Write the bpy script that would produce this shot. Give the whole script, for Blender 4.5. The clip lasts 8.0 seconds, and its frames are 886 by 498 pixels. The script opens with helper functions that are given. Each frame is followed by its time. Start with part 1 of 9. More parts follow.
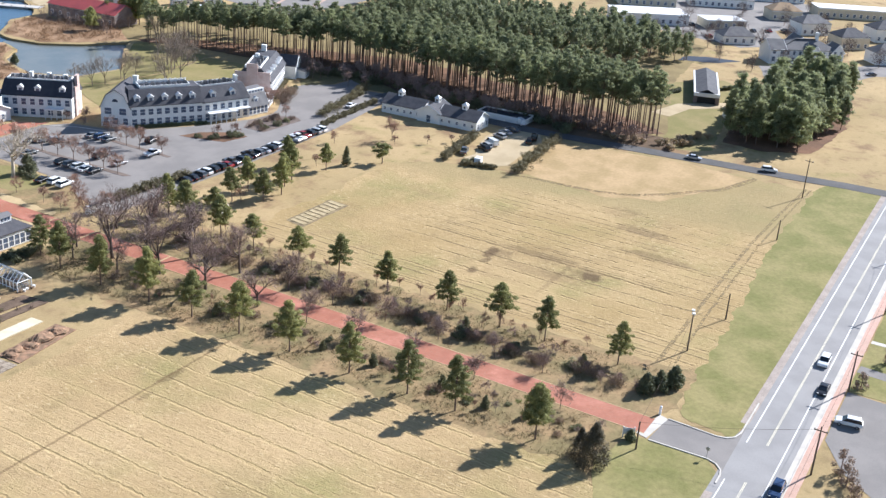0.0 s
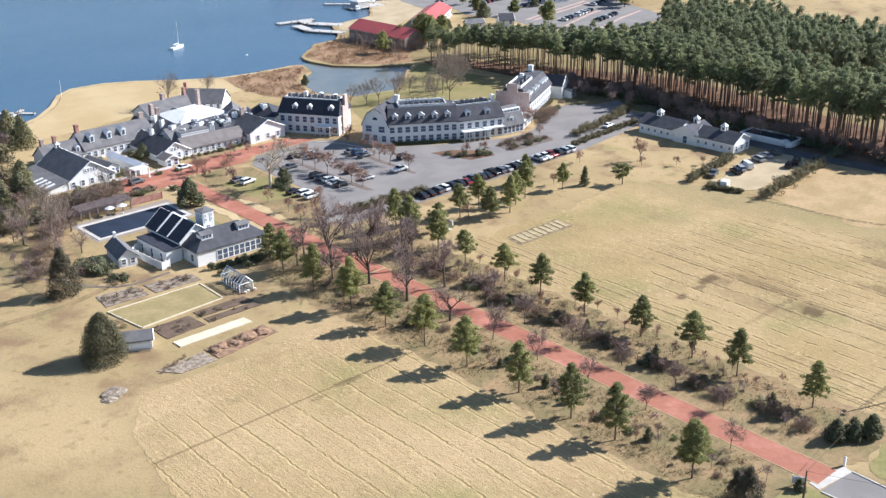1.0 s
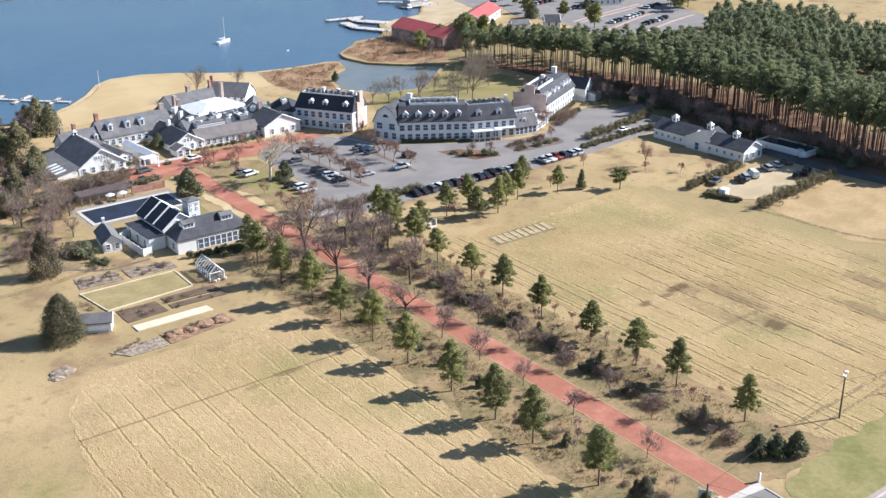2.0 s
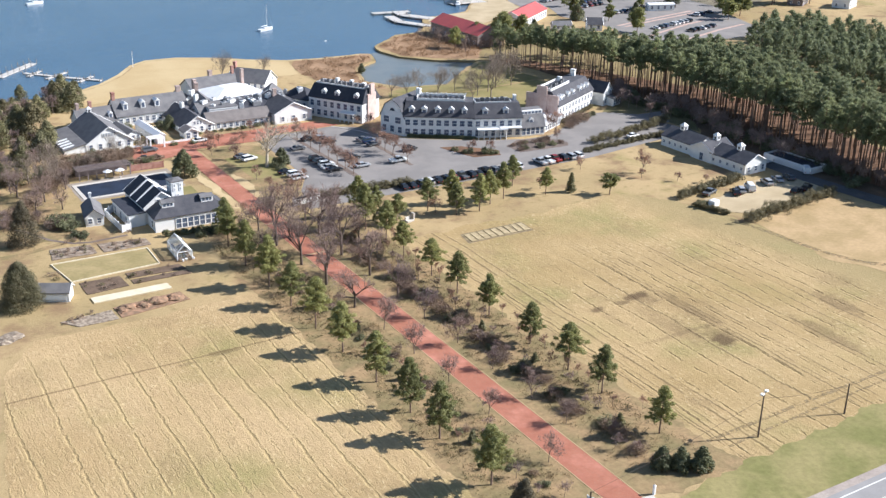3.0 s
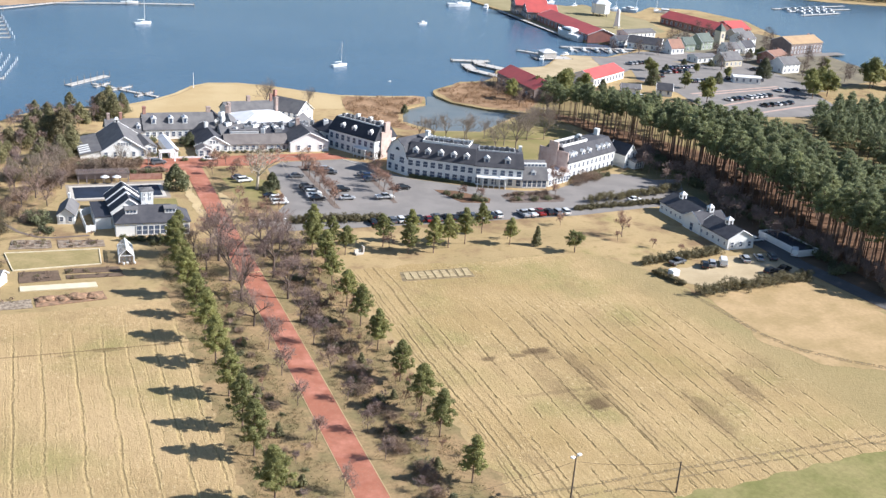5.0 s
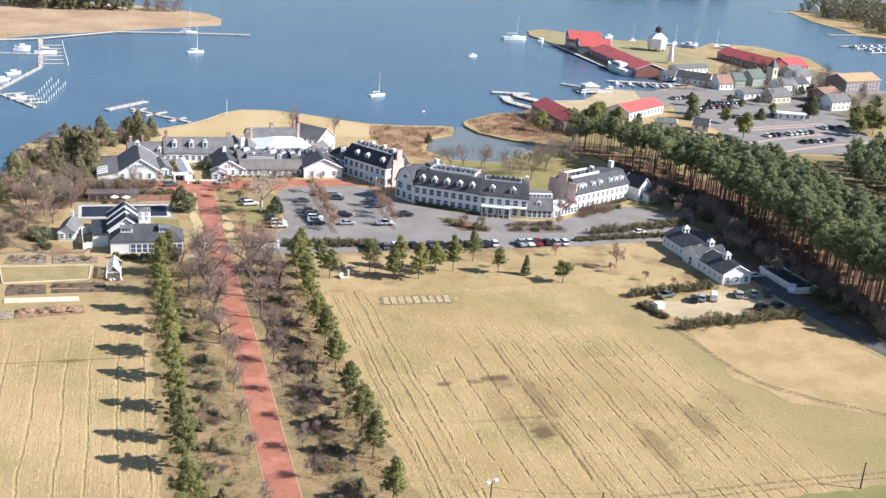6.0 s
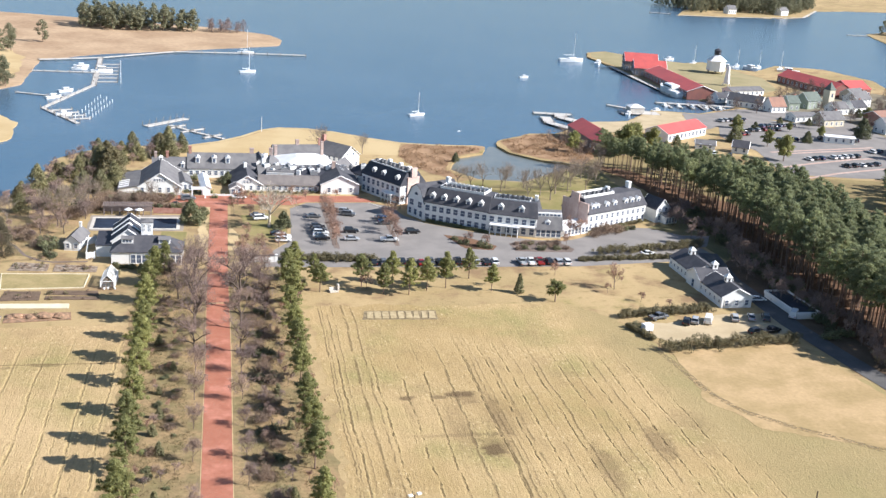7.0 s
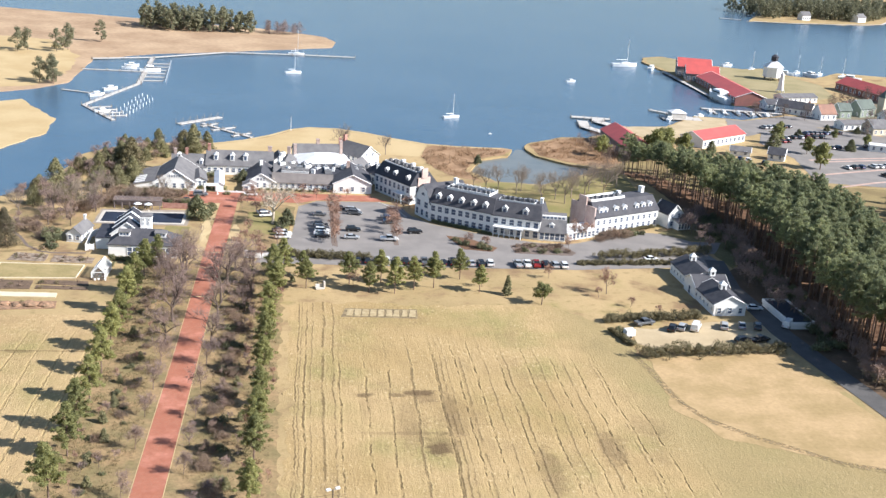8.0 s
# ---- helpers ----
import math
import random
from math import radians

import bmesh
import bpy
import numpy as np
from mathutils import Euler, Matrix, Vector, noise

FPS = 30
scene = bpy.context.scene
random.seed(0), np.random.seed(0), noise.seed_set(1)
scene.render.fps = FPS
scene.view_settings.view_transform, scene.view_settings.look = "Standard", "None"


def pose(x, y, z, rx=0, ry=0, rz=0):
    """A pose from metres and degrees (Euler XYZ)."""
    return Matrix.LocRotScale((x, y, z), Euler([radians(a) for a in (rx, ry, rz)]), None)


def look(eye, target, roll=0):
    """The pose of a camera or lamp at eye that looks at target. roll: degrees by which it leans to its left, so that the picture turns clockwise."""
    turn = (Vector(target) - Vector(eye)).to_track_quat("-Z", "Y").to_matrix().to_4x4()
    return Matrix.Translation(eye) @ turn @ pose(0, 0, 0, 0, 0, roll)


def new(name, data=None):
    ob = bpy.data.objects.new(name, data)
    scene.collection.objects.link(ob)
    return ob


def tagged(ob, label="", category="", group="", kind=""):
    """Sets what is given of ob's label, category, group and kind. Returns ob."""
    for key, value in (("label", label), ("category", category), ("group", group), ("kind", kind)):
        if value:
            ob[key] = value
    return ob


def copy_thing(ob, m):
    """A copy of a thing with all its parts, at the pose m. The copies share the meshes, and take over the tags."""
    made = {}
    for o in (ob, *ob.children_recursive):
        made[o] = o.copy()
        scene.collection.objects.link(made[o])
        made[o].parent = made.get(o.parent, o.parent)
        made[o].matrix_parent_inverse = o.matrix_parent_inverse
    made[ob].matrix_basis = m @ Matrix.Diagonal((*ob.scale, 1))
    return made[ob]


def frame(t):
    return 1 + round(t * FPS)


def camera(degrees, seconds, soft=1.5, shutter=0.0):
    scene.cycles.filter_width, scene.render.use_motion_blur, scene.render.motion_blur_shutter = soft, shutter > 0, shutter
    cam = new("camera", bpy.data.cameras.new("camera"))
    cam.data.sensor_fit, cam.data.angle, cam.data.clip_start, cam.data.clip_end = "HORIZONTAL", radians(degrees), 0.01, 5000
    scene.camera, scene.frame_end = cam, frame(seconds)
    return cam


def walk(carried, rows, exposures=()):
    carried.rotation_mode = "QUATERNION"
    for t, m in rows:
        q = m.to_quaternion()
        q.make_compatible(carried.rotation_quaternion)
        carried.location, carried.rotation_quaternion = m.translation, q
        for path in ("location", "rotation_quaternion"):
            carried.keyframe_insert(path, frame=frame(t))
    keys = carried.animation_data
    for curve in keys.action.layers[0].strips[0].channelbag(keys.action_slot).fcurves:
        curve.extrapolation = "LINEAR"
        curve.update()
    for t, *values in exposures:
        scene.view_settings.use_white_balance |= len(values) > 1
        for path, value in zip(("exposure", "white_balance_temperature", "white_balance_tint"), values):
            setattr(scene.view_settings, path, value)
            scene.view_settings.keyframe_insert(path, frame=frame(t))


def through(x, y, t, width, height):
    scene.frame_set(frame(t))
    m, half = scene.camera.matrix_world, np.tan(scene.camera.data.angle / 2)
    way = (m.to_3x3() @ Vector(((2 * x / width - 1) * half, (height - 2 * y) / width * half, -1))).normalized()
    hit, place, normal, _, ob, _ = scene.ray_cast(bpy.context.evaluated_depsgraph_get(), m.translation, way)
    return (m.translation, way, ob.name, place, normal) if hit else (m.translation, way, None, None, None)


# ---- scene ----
cam = camera(43.7, 8.0, soft=1.4)
PATH = [
    (0, (-164.811, -42.571, 100.129), (-163.184, -41.704, 99.352), 4.2),
    (0.1, (-162.866, -44.912, 100.127), (-161.28, -43.957, 99.37), 3.65),
    (0.2, (-160.92, -47.253, 100.124), (-159.379, -46.216, 99.384), 3.1),
    (0.3, (-158.975, -49.595, 100.122), (-157.485, -48.488, 99.376), 2.36),
    (0.4, (-157.029, -51.936, 100.119), (-155.582, -50.784, 99.358), 1.62),
    (0.5, (-155.084, -54.277, 100.117), (-153.688, -53.076, 99.336), 1.0),
    (1, (-145.01, -65.615, 100.014), (-143.756, -64.255, 99.255), -0.6),
    (1.5, (-134.493, -75.874, 99.867), (-133.307, -74.447, 99.121), -0.7),
    (2.8, (-105.705, -99.204, 99.643), (-104.695, -97.656, 98.877), 0.7),
    (3, (-101.139, -102.492, 99.637), (-100.154, -100.927, 98.876), 1.2),
    (3.5, (-89.389, -110.168, 99.696), (-88.466, -108.56, 98.947), 2.1),
    (4, (-77.466, -117.742, 99.745), (-76.603, -116.093, 99.012), 3.1),
    (4.5, (-65.434, -124.609, 99.868), (-64.635, -122.918, 99.159), 4.0),
    (4.7, (-60.523, -127.113, 99.917), (-59.752, -125.406, 99.217), 4.3),
    (6, (-27.986, -141.605, 100.809), (-27.408, -139.8, 100.169), 4.5),
    (6.5, (-15.214, -145.862, 101.007), (-14.717, -144.029, 100.382), 4.2),
    (7, (-2.31, -148.892, 101.152), (-1.893, -147.034, 100.54), 4.0),
    (7.5, (10.646, -151.09, 101.233), (10.986, -149.214, 100.627), 3.9),
    (8, (23.662, -152.984, 101.295), (23.925, -151.098, 100.682), 3.9),
]

walk(cam, [(t, look(eye, at, roll)) for t, eye, at, roll in PATH], [(0, 0.97, 5650, 12), (1.5, 0.91, 5700, 12), (4, 0.91, 5850, 12), (6, 0.95, 5920, 12), (8, 1.02, 5990, 12)])

# ---- daylight: a low winter sun from the south-east of the drive, clear sky ----
SUN_EL, SUN_AZ = radians(34.5), radians(112.0)
world = bpy.data.worlds.new("sky")
scene.world = world
world.use_nodes = True
wn = world.node_tree
sky = wn.nodes.new("ShaderNodeTexSky")
sky.sky_type, sky.sun_disc = "NISHITA", False
sky.sun_elevation, sky.sun_rotation = SUN_EL, SUN_AZ
sky.air_density, sky.dust_density, sky.ozone_density = 1.2, 0.5, 2.2
wn.links.new(sky.outputs[0], wn.nodes["Background"].inputs[0])
wn.nodes["Background"].inputs[1].default_value = 0.066
sun = bpy.data.lights.new("sun", "SUN")
sun.energy, sun.angle, sun.color = 5.0, radians(0.5), (1.0, 0.94, 0.85)
sun_ob = new("sun", sun)
sun_dir = Vector((math.sin(SUN_AZ) * math.cos(SUN_EL), math.cos(SUN_AZ) * math.cos(SUN_EL), math.sin(SUN_EL)))
sun_ob.matrix_world = look(sun_dir * 300, (0, 0, 0))

# ---- materials ----
MATS = {}


def tree_of(name, rough=0.8, metal=0.0):
    m = bpy.data.materials.new(name)
    m.use_nodes = True
    nt = m.node_tree
    b = nt.nodes["Principled BSDF"]
    b.inputs["Roughness"].default_value, b.inputs["Metallic"].default_value = rough, metal
    return m, nt, b


def node(nt, kind, **inputs):
    n = nt.nodes.new(kind)
    for key, value in inputs.items():
        n.inputs[key.replace("_", " ")].default_value = value
    return n


def math_node(nt, op, a, b=0.0, c=0.0):
    n = nt.nodes.new("ShaderNodeMath")
    n.operation = op
    for i, v in enumerate((a, b, c)):
        if isinstance(v, (int, float)):
            n.inputs[i].default_value = v
        else:
            nt.links.new(v, n.inputs[i])
    return n.outputs[0]


def mix(nt, fac, a, b, mode="MIX"):
    n = nt.nodes.new("ShaderNodeMix")
    n.data_type, n.blend_type = "RGBA", mode
    for sock, v in ((n.inputs[0], fac), (n.inputs[6], a), (n.inputs[7], b)):
        if isinstance(v, (int, float)):
            sock.default_value = v
        elif isinstance(v, tuple):
            sock.default_value = (*v, 1)
        else:
            nt.links.new(v, sock)
    return n.outputs[2]


def ramp(nt, v, lo, hi):
    n = nt.nodes.new("ShaderNodeMapRange")
    n.interpolation_type = "SMOOTHSTEP"
    n.inputs[1].default_value, n.inputs[2].default_value = lo, hi
    nt.links.new(v, n.inputs[0])
    return n.outputs[0]


def noise_of(nt, where, scale, detail=4.0, rough=0.55):
    n = node(nt, "ShaderNodeTexNoise", Scale=scale, Detail=detail, Roughness=rough)
    nt.links.new(where, n.inputs["Vector"])
    return n.outputs[0]


def place_of(nt, world_space=True):
    if world_space:
        return nt.nodes.new("ShaderNodeNewGeometry").outputs["Position"]
    return nt.nodes.new("ShaderNodeTexCoord").outputs["Object"]


def stretched(nt, where, sx, sy, sz=1.0):
    n = nt.nodes.new("ShaderNodeVectorMath")
    n.operation = "MULTIPLY"
    nt.links.new(where, n.inputs[0])
    n.inputs[1].default_value = (sx, sy, sz)
    return n.outputs[0]


def bumped(nt, b, height, strength, distance=0.1):
    n = node(nt, "ShaderNodeBump", Strength=strength, Distance=distance)
    nt.links.new(height, n.inputs["Height"])
    nt.links.new(n.outputs[0], b.inputs["Normal"])


def surf(name, c1, c2, big=0.2, fine=3.0, rough=0.8, metal=0.0, grain=0.25, bump=0.3, here=True, vary=0.0, spec=0.4):
    """A surface of two tones that drift over a big scale, with a fine grain and relief."""
    if name in MATS:
        return MATS[name]
    m, nt, b = tree_of(name, rough, metal)
    b.inputs["Specular IOR Level"].default_value = spec
    p = place_of(nt, here)
    col = mix(nt, ramp(nt, noise_of(nt, p, big), 0.32, 0.68), c1, c2)
    f = noise_of(nt, p, fine, 6.0, 0.65)
    dark = mix(nt, f, (1 - grain,) * 3, (1 + grain,) * 3)
    col = mix(nt, 1.0, col, dark, "MULTIPLY")
    if vary:
        info = nt.nodes.new("ShaderNodeObjectInfo")
        shade = mix(nt, info.outputs["Random"], (1 - vary, 1 - vary, 1 - vary * 0.8), (1 + vary, 1 + vary * 0.9, 1 + vary * 0.6))
        col = mix(nt, 1.0, col, shade, "MULTIPLY")
    nt.links.new(col, b.inputs["Base Color"])
    if bump:
        bumped(nt, b, f, bump)
    MATS[name] = m
    return m


def leafy(name, c1, c2, vary=0.18, through=0.25):
    """Foliage or twigs: each small leaf takes its own tone, each plant its own shade, and light comes through."""
    m, nt, b = tree_of(name, 0.62)
    b.inputs["Specular IOR Level"].default_value = 0.25
    geo = nt.nodes.new("ShaderNodeNewGeometry")
    info = nt.nodes.new("ShaderNodeObjectInfo")
    col = mix(nt, geo.outputs["Random Per Island"], c1, c2)
    p = place_of(nt, False)
    col = mix(nt, ramp(nt, noise_of(nt, p, 0.6, 2.0), 0.35, 0.7), col, tuple(0.5 * (x + y) * 0.75 for x, y in zip(c1, c2)))
    shade = mix(nt, info.outputs["Random"], (1 - vary,) * 3, (1 + vary, 1 + vary * 0.8, 1 + vary * 0.3))
    col = mix(nt, 1.0, col, shade, "MULTIPLY")
    nt.links.new(col, b.inputs["Base Color"])
    if through:
        t = nt.nodes.new("ShaderNodeBsdfTranslucent")
        nt.links.new(col, t.inputs[0])
        s = nt.nodes.new("ShaderNodeMixShader")
        s.inputs[0].default_value = through
        nt.links.new(b.outputs[0], s.inputs[1])
        nt.links.new(t.outputs[0], s.inputs[2])
        nt.links.new(s.outputs[0], nt.nodes["Material Output"].inputs[0])
    return m


def glassy(name, tint, rough=0.06):
    m, nt, b = tree_of(name, rough)
    p = place_of(nt)
    nt.links.new(mix(nt, noise_of(nt, p, 0.7), tint, tuple(v * 1.8 for v in tint)), b.inputs["Base Color"])
    b.inputs["IOR"].default_value = 1.5
    return m


M_LAWN_A, M_LAWN_B = (0.33, 0.245, 0.12), (0.25, 0.21, 0.085)


def make_ground():
    m, nt, b = tree_of("winter_lawn", 0.95)
    b.inputs["Specular IOR Level"].default_value = 0.1
    p = place_of(nt)
    col = mix(nt, ramp(nt, noise_of(nt, p, 0.022, 5.0), 0.35, 0.65), (0.425, 0.31, 0.16), (0.325, 0.243, 0.12))
    col = mix(nt, ramp(nt, noise_of(nt, p, 0.05, 4.0), 0.57, 0.8), col, (0.217, 0.200, 0.068))
    col = mix(nt, ramp(nt, noise_of(nt, p, 0.09, 6.0), 0.49, 0.70), col, (0.245, 0.162, 0.09))
    col = mix(nt, math_node(nt, "MULTIPLY", ramp(nt, noise_of(nt, p, 0.4, 5.0), 0.55, 0.7), 0.5), col, (0.197, 0.150, 0.068))
    f = noise_of(nt, p, 1.6, 7.0, 0.7)
    col = mix(nt, 1.0, col, mix(nt, f, (0.72,) * 3, (1.28,) * 3), "MULTIPLY")
    nt.links.new(col, b.inputs["Base Color"])
    bumped(nt, b, f, 0.5, 0.2)
    return m


def make_field(name, straw, straw2, spots, track=None, lean=0.0, gap=5.4, smooth=None, ruts=(), sparse=0.0, fine=0.5, even=0.8, solid=0.0, east=None, depth=0.9):
    """Mown stubble with wheel lines along the drive, pale swaths, green drifts and damp dark spots."""
    m, nt, b = tree_of(name, 0.95)
    b.inputs["Specular IOR Level"].default_value = 0.1
    p = place_of(nt)
    sep = nt.nodes.new("ShaderNodeSeparateXYZ")
    nt.links.new(p, sep.inputs[0])
    x, y = sep.outputs[0], sep.outputs[1]
    col = mix(nt, ramp(nt, noise_of(nt, p, 0.03, 5.0), 0.36, 0.66), straw, straw2)
    col = mix(nt, ramp(nt, noise_of(nt, p, 0.045, 3.0), 0.46, 0.76), col, (0.285, 0.240, 0.098))
    col = mix(nt, math_node(nt, "MULTIPLY", ramp(nt, noise_of(nt, p, 0.075, 6.0, 0.65), 0.5, 0.72), 0.55), col, (0.26, 0.185, 0.095))
    along = stretched(nt, p, 1.0, 0.12)
    col = mix(nt, 1.0, col, mix(nt, noise_of(nt, along, 1.1, 5.0, 0.7), (0.72,) * 3, (1.26,) * 3), "MULTIPLY")
    wob = math_node(nt, "MULTIPLY", math_node(nt, "SUBTRACT", noise_of(nt, p, 0.05, 2.0, 0.5), 0.5), 2.2)
    wob = math_node(nt, "ADD", wob, math_node(nt, "MULTIPLY", math_node(nt, "SUBTRACT", noise_of(nt, p, 0.7, 5.0, 0.7), 0.5), 1.3))
    u = math_node(nt, "ADD", math_node(nt, "ADD", x, math_node(nt, "MULTIPLY", y, lean)), wob)
    lines = []
    clods = noise_of(nt, stretched(nt, p, 1.0, 0.45), 1.7, 3.0, 0.6)
    thick = ramp(nt, noise_of(nt, p, 0.07, 4.0, 0.6), 0.34, 0.62)
    col = mix(nt, math_node(nt, "MULTIPLY", math_node(nt, "MULTIPLY", ramp(nt, clods, 0.56, 0.68), thick), 0.5), col, (0.17, 0.12, 0.058))
    col = mix(nt, math_node(nt, "MULTIPLY", math_node(nt, "MULTIPLY", math_node(nt, "SUBTRACT", 1.0, ramp(nt, clods, 0.32, 0.43)), thick), 0.6), col, (0.60, 0.47, 0.27))
    worked = math_node(nt, "SUBTRACT", 1.0, ramp(nt, math_node(nt, "ADD", y, math_node(nt, "MULTIPLY", noise_of(nt, p, 0.04, 3.0), 30.0)), smooth, smooth + 26.0)) if smooth else None
    if east:
        rim = ramp(nt, math_node(nt, "ADD", math_node(nt, "ADD", x, math_node(nt, "MULTIPLY", y, 0.12)), math_node(nt, "MULTIPLY", noise_of(nt, p, 0.06, 4.0), 14.0)), east + 2.0, east + 16.0)
        col = mix(nt, math_node(nt, "MULTIPLY", rim, 0.6), col, (0.285, 0.23, 0.112))
        worked = math_node(nt, "MULTIPLY", worked, math_node(nt, "SUBTRACT", 1.0, ramp(nt, math_node(nt, "ADD", x, math_node(nt, "MULTIPLY", y, 0.12)), east, east + 7.0)))
    for g, lo, hi, cut in ((gap, 0.018, 0.055, 0.40), (gap * 0.4, 0.03, 0.09, 0.50), (gap * 0.17, 0.07, 0.2, 0.48)):
        vor = nt.nodes.new("ShaderNodeTexVoronoi")
        vor.voronoi_dimensions, vor.feature = "1D", "DISTANCE_TO_EDGE"
        vor.inputs["Scale"].default_value = 1.0 / g
        vor.inputs["Randomness"].default_value = even
        nt.links.new(u, vor.inputs["W"])
        dist = vor.outputs["Distance"]
        broken = ramp(nt, noise_of(nt, stretched(nt, p, 1.0, 0.5), 0.55 if g > 1.5 else 1.1, 5.0, 0.7), 0.46 - solid if g > 3 else 0.45, 0.6 - solid if g > 3 else 0.6)
        patchy = math_node(nt, "MULTIPLY", ramp(nt, noise_of(nt, stretched(nt, p, 1.0, 0.35), 0.06, 4.0, 0.6), cut + sparse - 0.08, cut + sparse + 0.1), broken)
        if g < 3:
            patchy = math_node(nt, "MULTIPLY", patchy, fine if g < 1.5 else min(1.0, 2 * fine))
        if worked is not None:
            patchy = math_node(nt, "MULTIPLY", patchy, worked)
        pale = math_node(nt, "MULTIPLY", math_node(nt, "SUBTRACT", 1.0, ramp(nt, dist, hi, hi * 2.4)), patchy)
        col = mix(nt, math_node(nt, "MULTIPLY", pale, 0.55), col, (0.549, 0.410, 0.198))
        line = math_node(nt, "MULTIPLY", math_node(nt, "SUBTRACT", 1.0, ramp(nt, dist, lo, hi)), patchy)
        col = mix(nt, math_node(nt, "MULTIPLY", line, depth), col, (0.115, 0.077, 0.038))
        lines.append(line)
    line = math_node(nt, "MAXIMUM", math_node(nt, "MAXIMUM", lines[0], lines[1]), lines[2])
    for at, wide, k in ruts:
        d = math_node(nt, "ABSOLUTE", math_node(nt, "SUBTRACT", u, at))
        soft = ramp(nt, noise_of(nt, stretched(nt, p, 1.0, 0.3), 0.4, 5.0, 0.7), 0.36, 0.54)
        if worked is not None and at > 40:
            soft = math_node(nt, "MULTIPLY", soft, worked)
        side = math_node(nt, "ABSOLUTE", math_node(nt, "SUBTRACT", u, at + wide * 1.1))
        col = mix(nt, math_node(nt, "MULTIPLY", math_node(nt, "MULTIPLY", math_node(nt, "SUBTRACT", 1.0, ramp(nt, side, wide * 0.3, wide)), soft), 0.25), col, (0.54, 0.41, 0.22))
        col = mix(nt, math_node(nt, "MULTIPLY", math_node(nt, "MULTIPLY", math_node(nt, "SUBTRACT", 1.0, ramp(nt, d, wide * 0.35, wide)), soft), min(1.0, 1.25 * k)), col, (0.13, 0.09, 0.045))
    rag = math_node(nt, "MULTIPLY", math_node(nt, "SUBTRACT", noise_of(nt, p, 0.5, 7.0, 0.75), 0.5), 7.0)
    for sx, sy, rx, ry, k in spots:
        dx = math_node(nt, "DIVIDE", math_node(nt, "SUBTRACT", x, sx), rx)
        dy = math_node(nt, "DIVIDE", math_node(nt, "SUBTRACT", y, sy), ry)
        d = math_node(nt, "SQRT", math_node(nt, "ADD", math_node(nt, "MULTIPLY", dx, dx), math_node(nt, "MULTIPLY", dy, dy)))
        d = math_node(nt, "ADD", d, math_node(nt, "MULTIPLY", rag, 0.38))
        col = mix(nt, math_node(nt, "MULTIPLY", math_node(nt, "SUBTRACT", 1.0, ramp(nt, d, 0.55, 1.35)), k), col, (0.109, 0.072, 0.041))
    if track is not None:
        d = math_node(nt, "ABSOLUTE", math_node(nt, "ADD", math_node(nt, "SUBTRACT", y, track), math_node(nt, "MULTIPLY", rag, 0.14)))
        col = mix(nt, math_node(nt, "MULTIPLY", math_node(nt, "SUBTRACT", 1.0, ramp(nt, d, 0.08, 0.45)), 0.6), col, (0.155, 0.100, 0.050))
    f = noise_of(nt, p, 1.8, 6.0, 0.7)
    col = mix(nt, 1.0, col, mix(nt, f, (0.8,) * 3, (1.2,) * 3), "MULTIPLY")
    nt.links.new(col, b.inputs["Base Color"])
    bumped(nt, b, math_node(nt, "SUBTRACT", math_node(nt, "SUBTRACT", f, math_node(nt, "MULTIPLY", clods, 0.5)), math_node(nt, "MULTIPLY", line, 0.8)), 0.65, 0.25)
    return m


def make_water():
    m, nt, b = tree_of("bay_water", 0.2)
    p = place_of(nt)
    col = mix(nt, ramp(nt, noise_of(nt, p, 0.012, 4.0), 0.3, 0.7), (0.055, 0.108, 0.168), (0.068, 0.122, 0.182))
    nt.links.new(col, b.inputs["Base Color"])
    b.inputs["IOR"].default_value = 1.33
    h = math_node(nt, "ADD", noise_of(nt, p, 0.9, 5.0, 0.65), math_node(nt, "MULTIPLY", noise_of(nt, p, 0.16, 3.0), 1.2))
    bumped(nt, b, h, 0.35, 0.25)
    return m


def make_brick_paving(name, c1, c2, c3):
    m, nt, b = tree_of(name, 0.85)
    p = place_of(nt)
    br = node(nt, "ShaderNodeTexBrick", Scale=4.6, Mortar_Size=0.012, Bias=0.0)
    br.inputs["Color1"].default_value, br.inputs["Color2"].default_value, br.inputs["Mortar"].default_value = (*c1, 1), (*c2, 1), (*c3, 1)
    nt.links.new(p, br.inputs["Vector"])
    col = mix(nt, ramp(nt, noise_of(nt, p, 0.25, 5.0), 0.4, 0.7), br.outputs[0], c2)
    col = mix(nt, ramp(nt, noise_of(nt, p, 0.12, 5.0, 0.65), 0.45, 0.7), col, tuple(min(0.6, v * 1.15 + 0.05) for v in c1))
    col = mix(nt, 1.0, col, mix(nt, noise_of(nt, p, 0.9, 6.0, 0.7), (0.75,) * 3, (1.25,) * 3), "MULTIPLY")
    nt.links.new(col, b.inputs["Base Color"])
    bumped(nt, b, noise_of(nt, p, 6.0), 0.25, 0.03)
    return m


